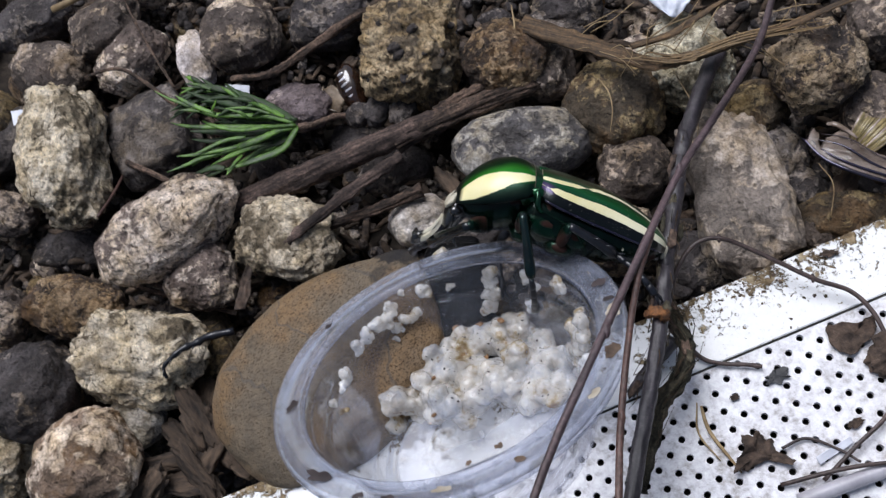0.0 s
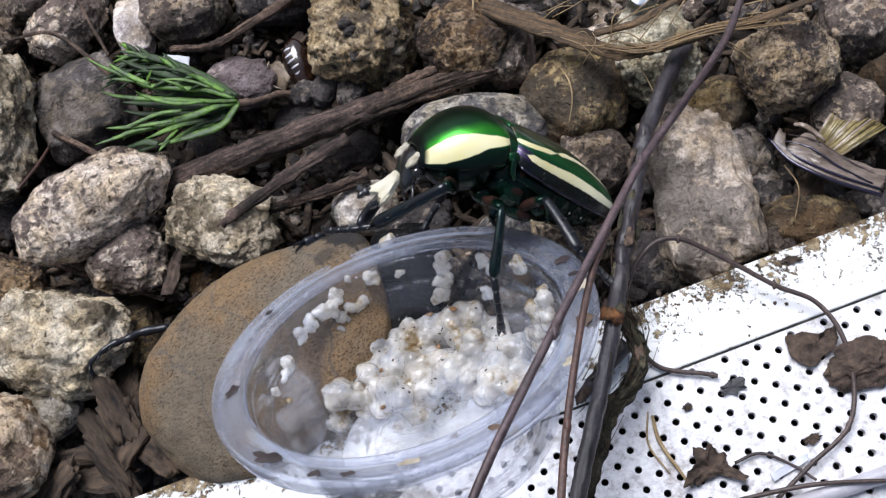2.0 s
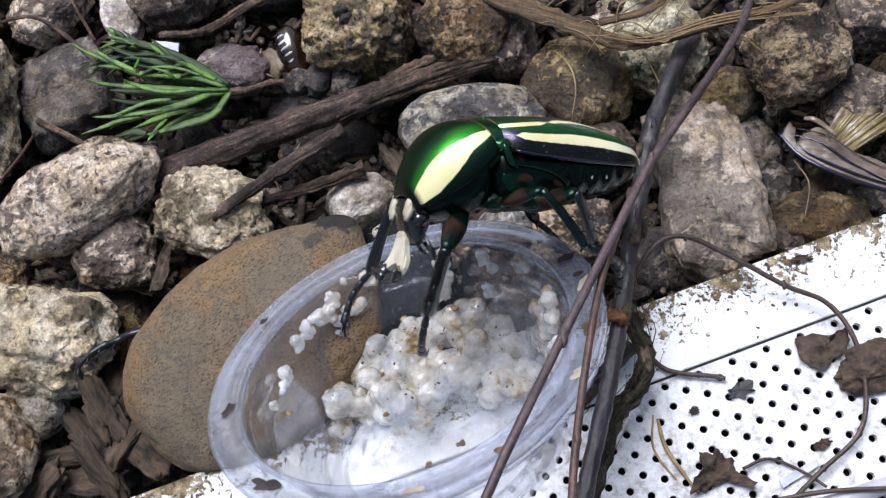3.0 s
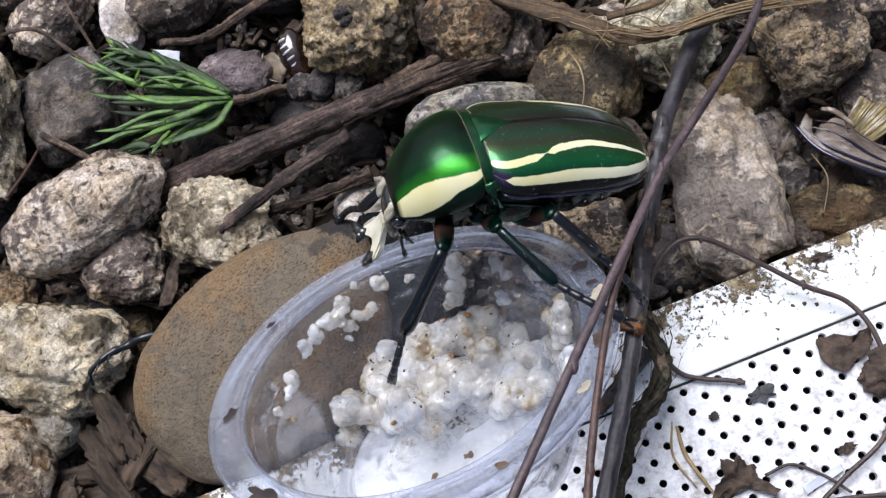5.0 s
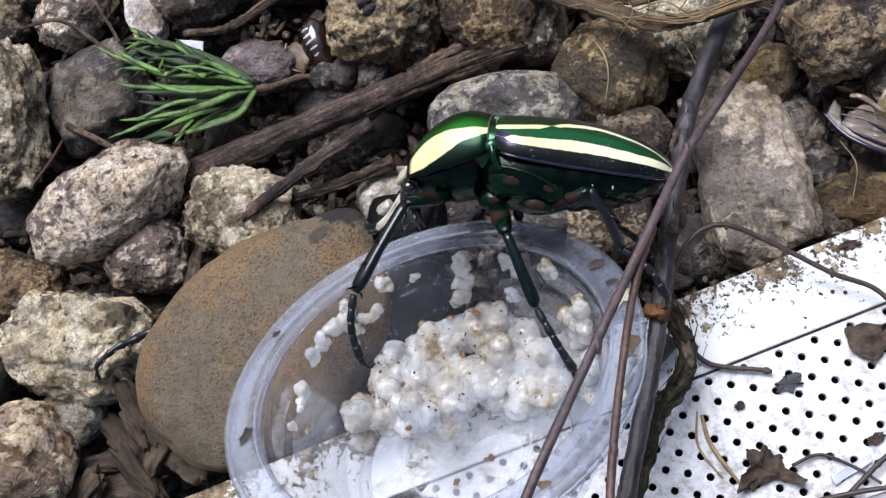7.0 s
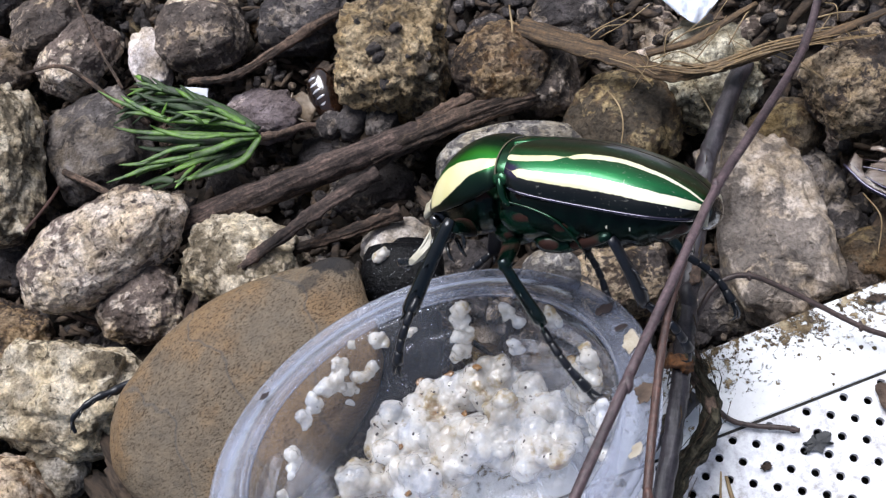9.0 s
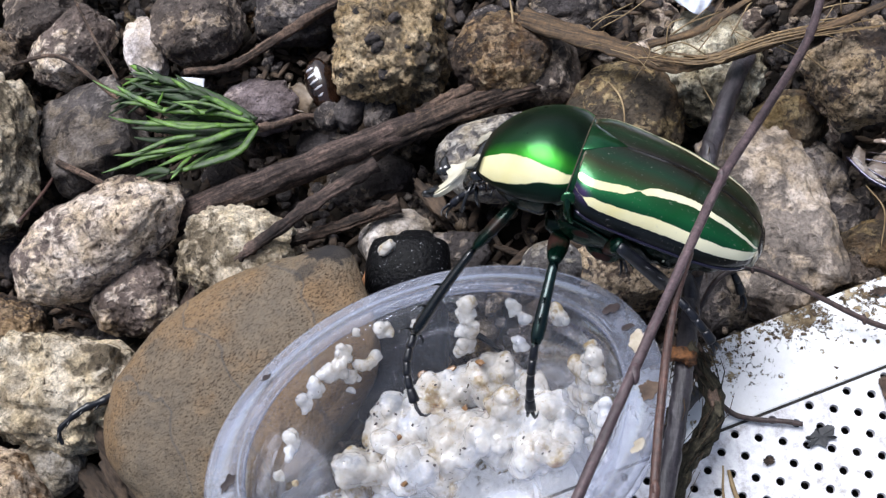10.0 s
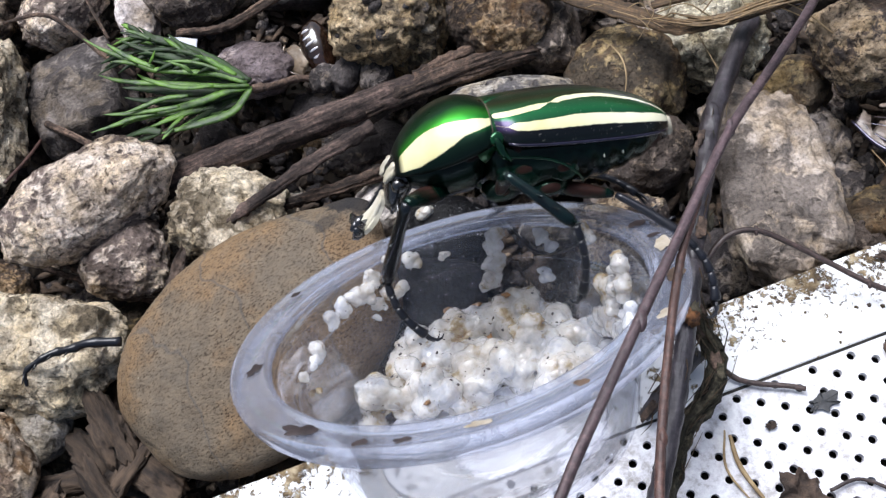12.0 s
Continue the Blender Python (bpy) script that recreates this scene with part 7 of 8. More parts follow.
# ---- what moves ----
def motions():
    walk(CUP, [
        (0, pose(-0.0024, -0.0072, 0.0370, -33.5, -11.2, 1.7)),
        (1.5, pose(-0.0005, -0.0022, 0.0366, -39.1, -8.3, 0.6)),
        (2, pose(0.0017, -0.0028, 0.0360, -37.7, -7.9, 6.2)),
        (2.5, pose(0.0024, -0.0035, 0.0377, -35.7, -9.9, 4.7)),
        (3, pose(0.0020, -0.0046, 0.0359, -35.0, -9.9, 7.5)),
        (5, pose(0.0017, -0.0029, 0.0391, -37.5, -10.0, 5.2)),
        (5.5, pose(0.0024, -0.0056, 0.0415, -36.6, -3.5, 5.1)),
        (6, pose(0.0021, -0.0085, 0.0407, -32.6, -5.9, 7.4)),
        (6.5, pose(0.0017, -0.0084, 0.0404, -32.9, -5.8, 7.5)),
        (7, pose(0.0020, -0.0086, 0.0410, -32.5, -6.2, 7.8)),
        (7.5, pose(0.0022, -0.0086, 0.0414, -32.5, -6.0, 8.2)),
        (9.5, pose(-0.0003, -0.0114, 0.0430, -31.1, -8.2, 9.8)),
        (10, pose(-0.0002, -0.0096, 0.0410, -33.3, -6.7, 7.1)),
        (10.5, pose(-0.0006, -0.0065, 0.0417, -37.1, -8.6, 7.3)),
        (11, pose(0.0017, -0.0023, 0.0392, -36.8, -9.1, 4.9)),
        (11.5, pose(0.0045, 0.0011, 0.0387, -39.6, -7.3, 8.2)),
        (12, pose(0.0042, 0.0033, 0.0376, -42.5, -6.9, 7.9))])
    crawl = ((0, -12, 31, 5), (2, -11, 32, 5), (5, -17, 38, 4.5), (7.5, -20, 39.5, 5), (9.5, -23, 40, 3.4), (10, -21, 40, 3.2), (10.5, -18, 40.2, 3), (10.8, -15.5, 41.6, 2.6), (11, -13, 41.6, 2.2), (12, -11, 40, 1))
    walk(BLACK, [(t, pose((x + 3.5) * MM, (y - 15.7) * MM, (z - 8.6) * MM, 0, -3, 88)) for t, x, y, z in crawl])
    walk(CRUMB_OF_MUSH, [(t, pose(x * MM, y * MM, z * MM, 0, 0, 40)) for t, x, y, z in crawl])
    walk(FLAT_STONE, [
        (0, pose(-0.0452, -0.0020, 0.0010, 4.0, -4.0, 38.0)),
        (1, pose(-0.0434, -0.0010, 0.0010, 4.0, -4.0, 38.0)),
        (2, pose(-0.0432, -0.0005, 0.0010, 4.0, -4.0, 38.0)),
        (3, pose(-0.0450, 0.0030, 0.0010, 4.0, -4.0, 38.0)),
        (5, pose(-0.0458, 0.0045, 0.0010, 4.0, -4.0, 38.0)),
        (6, pose(-0.0507, 0.0041, 0.0010, 4.0, -4.0, 38.0)),
        (7.5, pose(-0.0518, 0.0046, 0.0010, 4.0, -4.0, 38.0)),
        (9.5, pose(-0.0557, 0.0039, 0.0010, 4.0, -4.0, 38.0)),
        (10.5, pose(-0.0554, 0.0061, 0.0010, 4.0, -4.0, 38.0)),
        (11, pose(-0.0511, 0.0060, 0.0010, 4.0, -4.0, 38.0)),
        (12, pose(-0.0493, 0.0071, 0.0010, 4.0, -4.0, 38.0))])
    walk(BEETLE, [
        (0, pose(0.0159, 0.0350, 0.0267, 68.1, -21.4, 164.0)),
        (0.5, pose(0.0170, 0.0464, 0.0125, 38.6, -15.6, 155.8)),
        (1, pose(0.0261, 0.0452, 0.0232, 34.3, -20.5, 135.9)),
        (1.5, pose(0.0200, 0.0437, 0.0249, 32.5, -10.2, 151.1)),
        (2, pose(0.0179, 0.0421, 0.0320, -123.3, -137.2, -7.3)),
        (2.5, pose(0.0201, 0.0311, 0.0438, 62.7, -30.9, -158.5)),
        (3, pose(0.0186, 0.0311, 0.0483, 63.4, -30.4, -165.5)),
        (3.2, pose(0.0175, 0.0302, 0.0518, 21.5, -24.8, -162.6)),
        (4.8, pose(0.0160, 0.0326, 0.0468, 25.4, -21.0, -165.0)),
        (5, pose(0.0162, 0.0353, 0.0460, 27.4, -20.2, -167.3)),
        (5.5, pose(0.0164, 0.0295, 0.0482, 23.3, -19.4, -159.2)),
        (6, pose(0.0153, 0.0285, 0.0497, 30.9, -20.4, -161.7)),
        (6.5, pose(0.0131, 0.0324, 0.0443, 46.9, -7.3, -176.8)),
        (7, pose(0.0150, 0.0352, 0.0380, 66.1, -5.0, 174.9)),
        (7.5, pose(0.0156, 0.0391, 0.0392, 61.3, -2.8, 173.9)),
        (7.7, pose(0.0172, 0.0415, 0.0391, 56.6, 0.7, 168.8)),
        (9.5, pose(0.0201, 0.0326, 0.0489, 50.0, 11.5, 165.8)),
        (10, pose(0.0279, 0.0368, 0.0434, 28.6, -11.6, 161.0)),
        (10.5, pose(0.0251, 0.0307, 0.0408, 34.1, -4.4, 170.7)),
        (11, pose(0.0232, 0.0309, 0.0438, 39.5, -2.5, 169.5)),
        (11.5, pose(0.0158, 0.0335, 0.0419, 52.7, 14.6, 170.7)),
        (12, pose(0.0090, 0.0363, 0.0372, 49.6, -11.9, -164.9))])
    nod = [(0, 9.6), (0.5, 13.0), (1, 18.6), (1.5, 15.6), (2, 14.4), (2.5, 17.6), (3, 20.6), (3.2, 24.4), (4.8, 15.1), (5, 12.8), (5.5, 11.3), (6, 13.1), (6.5, 7.5), (7, 5.7), (7.5, 7.2), (7.7, 11.3), (9.5, 7.0), (10, 0.6), (10.5, 2.5), (11, 3.6), (11.5, 0.6), (12, -3.0)]
    for fore in (FORE, HEAD):
        extra = HEAD_DOWN if fore is HEAD else 0.0
        walk(fore, [(t, Matrix.Translation(NECK) @ pose(0, 0, 0, 0, a, 0) @ Matrix.Translation(-NECK) @ head_turn(extra)) for t, a in nod])
    walk(LEGS["left_front"][0], [
        (0, pose(0.0075, 0.0050, -0.0064, -54.6, 5.8, 62.8)),
        (0.5, pose(0.0070, 0.0050, -0.0068, 31.8, 17.9, 64.8)),
        (1, pose(0.0060, 0.0050, -0.0074, 25.5, 18.4, 63.1)),
        (1.5, pose(0.0065, 0.0050, -0.0071, -16.3, -40.7, 73.5)),
        (2, pose(0.0067, 0.0050, -0.0070, -35.7, -3.4, 57.1)),
        (2.5, pose(0.0062, 0.0050, -0.0073, -69.2, 1.2, 33.0)),
        (3, pose(0.0056, 0.0050, -0.0077, -24.1, 32.2, 47.6)),
        (3.2, pose(0.0049, 0.0050, -0.0080, -2.0, 11.8, 65.3)),
        (4.8, pose(0.0066, 0.0050, -0.0071, -13.7, -9.6, 66.3)),
        (5, pose(0.0070, 0.0050, -0.0068, -18.5, -8.6, 73.6)),
        (5.5, pose(0.0073, 0.0050, -0.0066, -22.6, -17.9, 74.4)),
        (6, pose(0.0069, 0.0050, -0.0068, -14.8, -29.4, 80.0)),
        (6.5, pose(0.0079, 0.0050, -0.0061, -3.0, -21.7, 91.8)),
        (7, pose(0.0082, 0.0050, -0.0059, -10.7, 6.7, 52.8)),
        (7.5, pose(0.0079, 0.0050, -0.0061, -3.9, 15.7, 49.9)),
        (7.7, pose(0.0073, 0.0050, -0.0066, -59.7, -15.3, 70.3)),
        (9.5, pose(0.0080, 0.0050, -0.0060, -8.4, -16.5, 94.0)),
        (10, pose(0.0089, 0.0050, -0.0051, 55.5, 37.2, 61.7)),
        (10.5, pose(0.0086, 0.0050, -0.0054, -7.3, 4.9, 48.2)),
        (11, pose(0.0085, 0.0050, -0.0055, -19.0, 9.0, 57.1)),
        (11.5, pose(0.0089, 0.0050, -0.0051, -31.5, 4.4, 64.3)),
        (12, pose(0.0094, 0.0050, -0.0045, -31.1, -3.4, 47.0))])
    walk(LEGS["left_front"][1], [
        (0, pose(0.0139, 0.0174, -0.0078, -116.0, 25.6, -67.6)),
        (0.5, pose(0.0127, 0.0170, -0.0111, 32.4, 34.7, 61.2)),
        (1, pose(0.0120, 0.0169, -0.0119, 30.3, 36.0, 73.6)),
        (1.5, pose(0.0095, 0.0152, 0.0020, -16.2, 40.4, 52.1)),
        (2, pose(0.0143, 0.0167, -0.0062, -103.5, 53.3, -53.6)),
        (2.5, pose(0.0179, 0.0126, -0.0076, -103.3, 16.3, -93.8)),
        (3, pose(0.0136, 0.0137, -0.0151, -150.2, 46.0, -96.6)),
        (3.2, pose(0.0106, 0.0175, -0.0109, -2.4, 38.4, 64.2)),
        (4.8, pose(0.0121, 0.0176, -0.0048, -22.4, 54.7, 40.2)),
        (5, pose(0.0109, 0.0183, -0.0047, -44.8, 65.2, 21.8)),
        (5.5, pose(0.0109, 0.0178, -0.0023, -31.5, 51.5, 35.2)),
        (6, pose(0.0090, 0.0170, 0.0001, -31.3, 67.4, 38.9)),
        (6.5, pose(0.0075, 0.0180, -0.0009, -4.4, 63.3, 84.4)),
        (7, pose(0.0166, 0.0161, -0.0075, -23.0, 62.0, 33.5)),
        (7.5, pose(0.0167, 0.0154, -0.0099, -7.2, 59.0, 44.7)),
        (7.7, pose(0.0118, 0.0177, -0.0029, -92.3, 33.5, -48.1)),
        (9.5, pose(0.0071, 0.0184, -0.0020, -15.9, 61.0, 76.3)),
        (10, pose(0.0142, 0.0148, -0.0136, 61.2, 46.1, 68.7)),
        (10.5, pose(0.0179, 0.0154, -0.0066, -20.5, 68.0, 15.9)),
        (11, pose(0.0160, 0.0166, -0.0077, -102.2, 69.5, -49.6)),
        (11.5, pose(0.0150, 0.0176, -0.0062, -59.3, 52.5, 8.2)),
        (12, pose(0.0189, 0.0152, -0.0037, -102.6, 58.1, -59.8))])
    walk(LEGS["left_front"][2], [
        (0, pose(0.0211, -0.0001, -0.0169, -119.6, 22.6, -76.6)),
        (0.5, pose(0.0210, 0.0322, -0.0231, 29.8, 37.0, 56.8)),
        (1, pose(0.0168, 0.0333, -0.0244, 14.7, 28.6, 37.2)),
        (1.5, pose(0.0194, 0.0278, -0.0116, -51.6, 41.3, 7.0)),
        (2, pose(0.0217, 0.0066, -0.0230, -110.2, 31.8, -60.6)),
        (2.5, pose(0.0166, -0.0075, -0.0135, -98.1, -2.4, -75.3)),
        (3, pose(0.0119, -0.0008, -0.0302, -156.6, 44.2, -105.9)),
        (3.2, pose(0.0179, 0.0325, -0.0241, -27.5, 36.9, 26.7)),
        (4.8, pose(0.0214, 0.0255, -0.0219, -16.3, 77.5, 45.0)),
        (5, pose(0.0191, 0.0215, -0.0238, -51.6, 79.5, 13.8)),
        (5.5, pose(0.0215, 0.0254, -0.0187, -58.7, 55.5, 3.3)),
        (6, pose(0.0153, 0.0221, -0.0193, -51.4, 59.0, 16.7)),
        (6.5, pose(0.0084, 0.0274, -0.0197, -19.0, 75.0, 69.2)),
        (7, pose(0.0250, 0.0217, -0.0265, 176.1, 79.9, -131.8)),
        (7.5, pose(0.0246, 0.0232, -0.0284, 72.9, 70.1, 125.2)),
        (7.7, pose(0.0235, 0.0047, -0.0145, -95.0, 23.5, -52.9)),
        (9.5, pose(0.0095, 0.0283, -0.0204, 10.4, 66.1, 105.1)),
        (10, pose(0.0195, 0.0284, -0.0287, 100.7, 36.9, 118.1)),
        (10.5, pose(0.0255, 0.0175, -0.0261, -97.5, 104.0, -62.0)),
        (11, pose(0.0208, 0.0110, -0.0274, -87.0, 99.1, -34.0)),
        (11.5, pose(0.0276, 0.0194, -0.0228, -10.9, 133.2, 11.1)),
        (12, pose(0.0245, 0.0056, -0.0215, 137.3, 62.8, 166.5))])
    walk(LEGS["left_middle"][0], [
        (0, pose(-0.0010, 0.0070, -0.0065, 30.3, -28.4, 71.9)),
        (0.5, pose(-0.0010, 0.0070, -0.0065, 29.4, -8.6, 96.3)),
        (1, pose(-0.0010, 0.0070, -0.0065, 43.5, -12.6, 106.7)),
        (1.5, pose(-0.0010, 0.0070, -0.0065, 48.7, -31.4, 88.9)),
        (2, pose(-0.0010, 0.0070, -0.0065, 15.5, -4.9, 82.1)),
        (2.5, pose(-0.0010, 0.0070, -0.0065, -0.5, 25.4, 34.1)),
        (3, pose(-0.0010, 0.0070, -0.0065, 37.1, -12.4, 112.3)),
        (3.2, pose(-0.0010, 0.0070, -0.0065, 49.7, -32.3, 109.1)),
        (4.8, pose(-0.0010, 0.0070, -0.0065, 46.1, -37.3, 82.5)),
        (5, pose(-0.0010, 0.0070, -0.0065, 46.7, -26.6, 86.2)),
        (5.5, pose(-0.0010, 0.0070, -0.0065, 38.5, -32.3, 98.7)),
        (6, pose(-0.0010, 0.0070, -0.0065, 30.1, -15.2, 129.0)),
        (6.5, pose(-0.0010, 0.0070, -0.0065, 42.4, -12.4, 142.8)),
        (7, pose(-0.0010, 0.0070, -0.0065, 29.6, 25.5, 109.7)),
        (7.5, pose(-0.0010, 0.0070, -0.0065, 46.0, -14.2, 120.9)),
        (7.7, pose(-0.0010, 0.0070, -0.0065, 50.7, -6.9, 135.6)),
        (9.5, pose(-0.0010, 0.0070, -0.0065, 21.1, 9.8, 93.6)),
        (10, pose(-0.0010, 0.0070, -0.0065, 12.9, -6.5, 94.1)),
        (10.5, pose(-0.0010, 0.0070, -0.0065, 33.9, -18.0, 77.5)),
        (11, pose(-0.0010, 0.0070, -0.0065, 34.1, -20.5, 80.3)),
        (11.5, pose(-0.0010, 0.0070, -0.0065, 48.8, -28.5, 102.0)),
        (12, pose(-0.0010, 0.0070, -0.0065, 44.8, -28.2, 84.9))])
    walk(LEGS["left_middle"][1], [
        (0, pose(0.0024, 0.0175, -0.0006, 74.1, 62.5, 159.6)),
        (0.5, pose(-0.0024, 0.0193, -0.0046, 37.6, 32.0, 115.6)),
        (1, pose(-0.0045, 0.0187, -0.0038, 47.6, 24.5, 142.7)),
        (1.5, pose(-0.0008, 0.0177, 0.0000, 48.4, 31.0, 149.6)),
        (2, pose(0.0007, 0.0193, -0.0054, 40.2, 64.8, 113.2)),
        (2.5, pose(0.0084, 0.0134, -0.0119, -3.8, 83.0, 30.6)),
        (3, pose(-0.0056, 0.0183, -0.0038, 65.3, 49.6, -179.7)),
        (3.2, pose(-0.0045, 0.0170, 0.0002, 42.3, 16.6, 155.9)),
        (4.8, pose(0.0003, 0.0169, 0.0011, 41.3, 20.7, 128.4)),
        (5, pose(-0.0003, 0.0182, -0.0009, 48.1, 21.3, 127.7)),
        (5.5, pose(-0.0026, 0.0174, 0.0002, 35.2, 14.5, 129.5)),
        (6, pose(-0.0086, 0.0164, -0.0032, 32.5, 8.0, 129.0)),
        (6.5, pose(-0.0107, 0.0144, -0.0038, 71.1, 44.4, -147.7)),
        (7, pose(-0.0048, 0.0176, -0.0119, 69.7, 61.6, 163.0)),
        (7.5, pose(-0.0072, 0.0174, -0.0034, 57.6, 34.4, 176.9)),
        (7.7, pose(-0.0099, 0.0157, -0.0050, 96.8, 39.3, -115.3)),
        (9.5, pose(-0.0018, 0.0193, -0.0086, -98.6, 109.8, -13.9)),
        (10, pose(-0.0019, 0.0194, -0.0051, 17.9, 33.6, 98.8)),
        (10.5, pose(0.0016, 0.0186, -0.0026, 51.0, 42.2, 122.6)),
        (11, pose(0.0010, 0.0185, -0.0021, 63.1, 51.1, 143.9)),
        (11.5, pose(-0.0033, 0.0177, -0.0005, -116.4, 136.0, 6.8)),
        (12, pose(-0.0000, 0.0180, -0.0006, 54.5, 40.3, 152.3))])
    walk(LEGS["left_middle"][2], [
        (0, pose(-0.0046, 0.0201, -0.0149, 145.1, 35.4, -116.4)),
        (0.5, pose(-0.0082, 0.0315, -0.0131, 42.0, 38.6, 123.0)),
        (1, pose(-0.0164, 0.0278, -0.0106, 46.1, 22.8, 139.0)),
        (1.5, pose(-0.0128, 0.0247, -0.0083, 40.7, 35.4, 134.5)),
        (2, pose(-0.0020, 0.0256, -0.0199, -65.7, 129.7, 8.8)),
        (2.5, pose(0.0101, 0.0144, -0.0281, -149.4, 65.8, -112.8)),
        (3, pose(-0.0160, 0.0182, -0.0160, 85.9, 19.5, -152.8)),
        (3.2, pose(-0.0185, 0.0232, -0.0044, 55.0, 39.1, -177.3)),
        (4.8, pose(-0.0090, 0.0286, -0.0046, 45.6, 8.0, 144.2)),
        (5, pose(-0.0094, 0.0299, -0.0067, 50.5, 8.7, 137.9)),
        (5.5, pose(-0.0125, 0.0294, -0.0038, 51.8, 32.4, 161.7)),
        (6, pose(-0.0186, 0.0287, -0.0054, 34.0, 4.6, 140.0)),
        (6.5, pose(-0.0204, 0.0083, -0.0150, 78.5, 33.5, -136.9)),
        (7, pose(-0.0122, 0.0199, -0.0263, 91.9, 55.2, -172.1)),
        (7.5, pose(-0.0207, 0.0181, -0.0126, 106.2, 20.7, -113.7)),
        (7.7, pose(-0.0152, 0.0045, -0.0151, 99.7, 26.6, -111.2)),
        (9.5, pose(-0.0070, 0.0206, -0.0237, -111.2, 122.6, -27.0)),
        (10, pose(-0.0039, 0.0326, -0.0139, 46.2, 68.6, 132.0)),
        (10.5, pose(-0.0048, 0.0286, -0.0134, -92.4, 101.9, -9.6)),
        (11, pose(-0.0072, 0.0245, -0.0146, -77.3, 102.4, 11.6)),
        (11.5, pose(-0.0147, 0.0164, -0.0116, -55.0, 113.6, 86.7)),
        (12, pose(-0.0110, 0.0238, -0.0111, 139.2, 79.9, -105.1))])
    walk(LEGS["left_hind"][0], [
        (0, pose(-0.0100, 0.0060, -0.0070, 91.2, -31.0, 87.8)),
        (0.5, pose(-0.0100, 0.0060, -0.0070, 76.7, -37.4, 100.7)),
        (1, pose(-0.0100, 0.0060, -0.0070, 86.3, -41.3, 103.8)),
        (1.5, pose(-0.0100, 0.0060, -0.0070, 80.4, -38.6, 103.3)),
        (2, pose(-0.0100, 0.0060, -0.0070, 30.6, -30.4, 86.8)),
        (2.5, pose(-0.0100, 0.0060, -0.0070, 35.4, -10.1, 89.8)),
        (3, pose(-0.0100, 0.0060, -0.0070, 46.3, -10.4, 101.1)),
        (3.2, pose(-0.0100, 0.0060, -0.0070, 38.5, -39.8, 106.4)),
        (4.8, pose(-0.0100, 0.0060, -0.0070, 41.8, -36.0, 103.5)),
        (5, pose(-0.0100, 0.0060, -0.0070, 40.9, -33.1, 100.2)),
        (5.5, pose(-0.0100, 0.0060, -0.0070, 37.5, -32.5, 99.3)),
        (6, pose(-0.0100, 0.0060, -0.0070, 34.1, -29.7, 108.5)),
        (6.5, pose(-0.0100, 0.0060, -0.0070, 35.8, -16.0, 149.5)),
        (7, pose(-0.0100, 0.0060, -0.0070, 38.8, -20.7, 145.8)),
        (7.5, pose(-0.0100, 0.0060, -0.0070, 38.3, -14.5, 147.7)),
        (7.7, pose(-0.0100, 0.0060, -0.0070, 39.4, -13.7, 140.2)),
        (9.5, pose(-0.0100, 0.0060, -0.0070, 27.9, -17.3, 156.5)),
        (10, pose(-0.0100, 0.0060, -0.0070, 72.6, -38.9, 100.5)),
        (10.5, pose(-0.0100, 0.0060, -0.0070, 59.4, -36.5, 103.6)),
        (11, pose(-0.0100, 0.0060, -0.0070, 38.2, -31.3, 118.3)),
        (11.5, pose(-0.0100, 0.0060, -0.0070, 38.5, -3.9, -179.7)),
        (12, pose(-0.0100, 0.0060, -0.0070, -21.9, 11.9, 158.7))])
    walk(LEGS["left_hind"][1], [
        (0, pose(-0.0095, 0.0180, 0.0002, 61.5, 12.6, -158.1)),
        (0.5, pose(-0.0121, 0.0169, 0.0015, 47.1, -5.1, 164.1)),
        (1, pose(-0.0125, 0.0162, 0.0023, 49.1, -7.7, 179.3)),
        (1.5, pose(-0.0125, 0.0167, 0.0017, 50.5, 1.7, -179.9)),
        (2, pose(-0.0093, 0.0181, 0.0001, 32.1, 21.5, 111.2)),
        (2.5, pose(-0.0099, 0.0198, -0.0045, 115.5, 50.9, -141.5)),
        (3, pose(-0.0127, 0.0195, -0.0045, 103.1, 43.1, -139.3)),
        (3.2, pose(-0.0130, 0.0163, 0.0020, 46.4, 48.6, 171.6)),
        (4.8, pose(-0.0126, 0.0170, 0.0012, -125.4, 135.2, -7.2)),
        (5, pose(-0.0121, 0.0175, 0.0006, -120.7, 134.4, -8.9)),
        (5.5, pose(-0.0119, 0.0176, 0.0005, 46.4, 41.6, 154.5)),
        (6, pose(-0.0139, 0.0175, -0.0001, -119.2, 130.6, -10.6)),
        (6.5, pose(-0.0216, 0.0128, -0.0031, 68.8, 50.9, -141.2)),
        (7, pose(-0.0208, 0.0134, -0.0020, 67.3, 50.5, -136.8)),
        (7.5, pose(-0.0215, 0.0132, -0.0035, 74.4, 51.4, -130.8)),
        (7.7, pose(-0.0205, 0.0147, -0.0037, 76.7, 50.7, -135.8)),
        (9.5, pose(-0.0223, 0.0113, -0.0028, 68.8, 60.6, -131.7)),
        (10, pose(-0.0120, 0.0167, 0.0018, 51.5, 36.1, -157.8)),
        (10.5, pose(-0.0127, 0.0169, 0.0013, 52.4, 40.0, -168.1)),
        (11, pose(-0.0157, 0.0165, 0.0003, 47.7, 41.4, 174.4)),
        (11.5, pose(-0.0240, 0.0059, -0.0060, 59.2, 44.1, -124.6)),
        (12, pose(-0.0231, 0.0111, -0.0100, -26.4, 34.7, 147.7))])
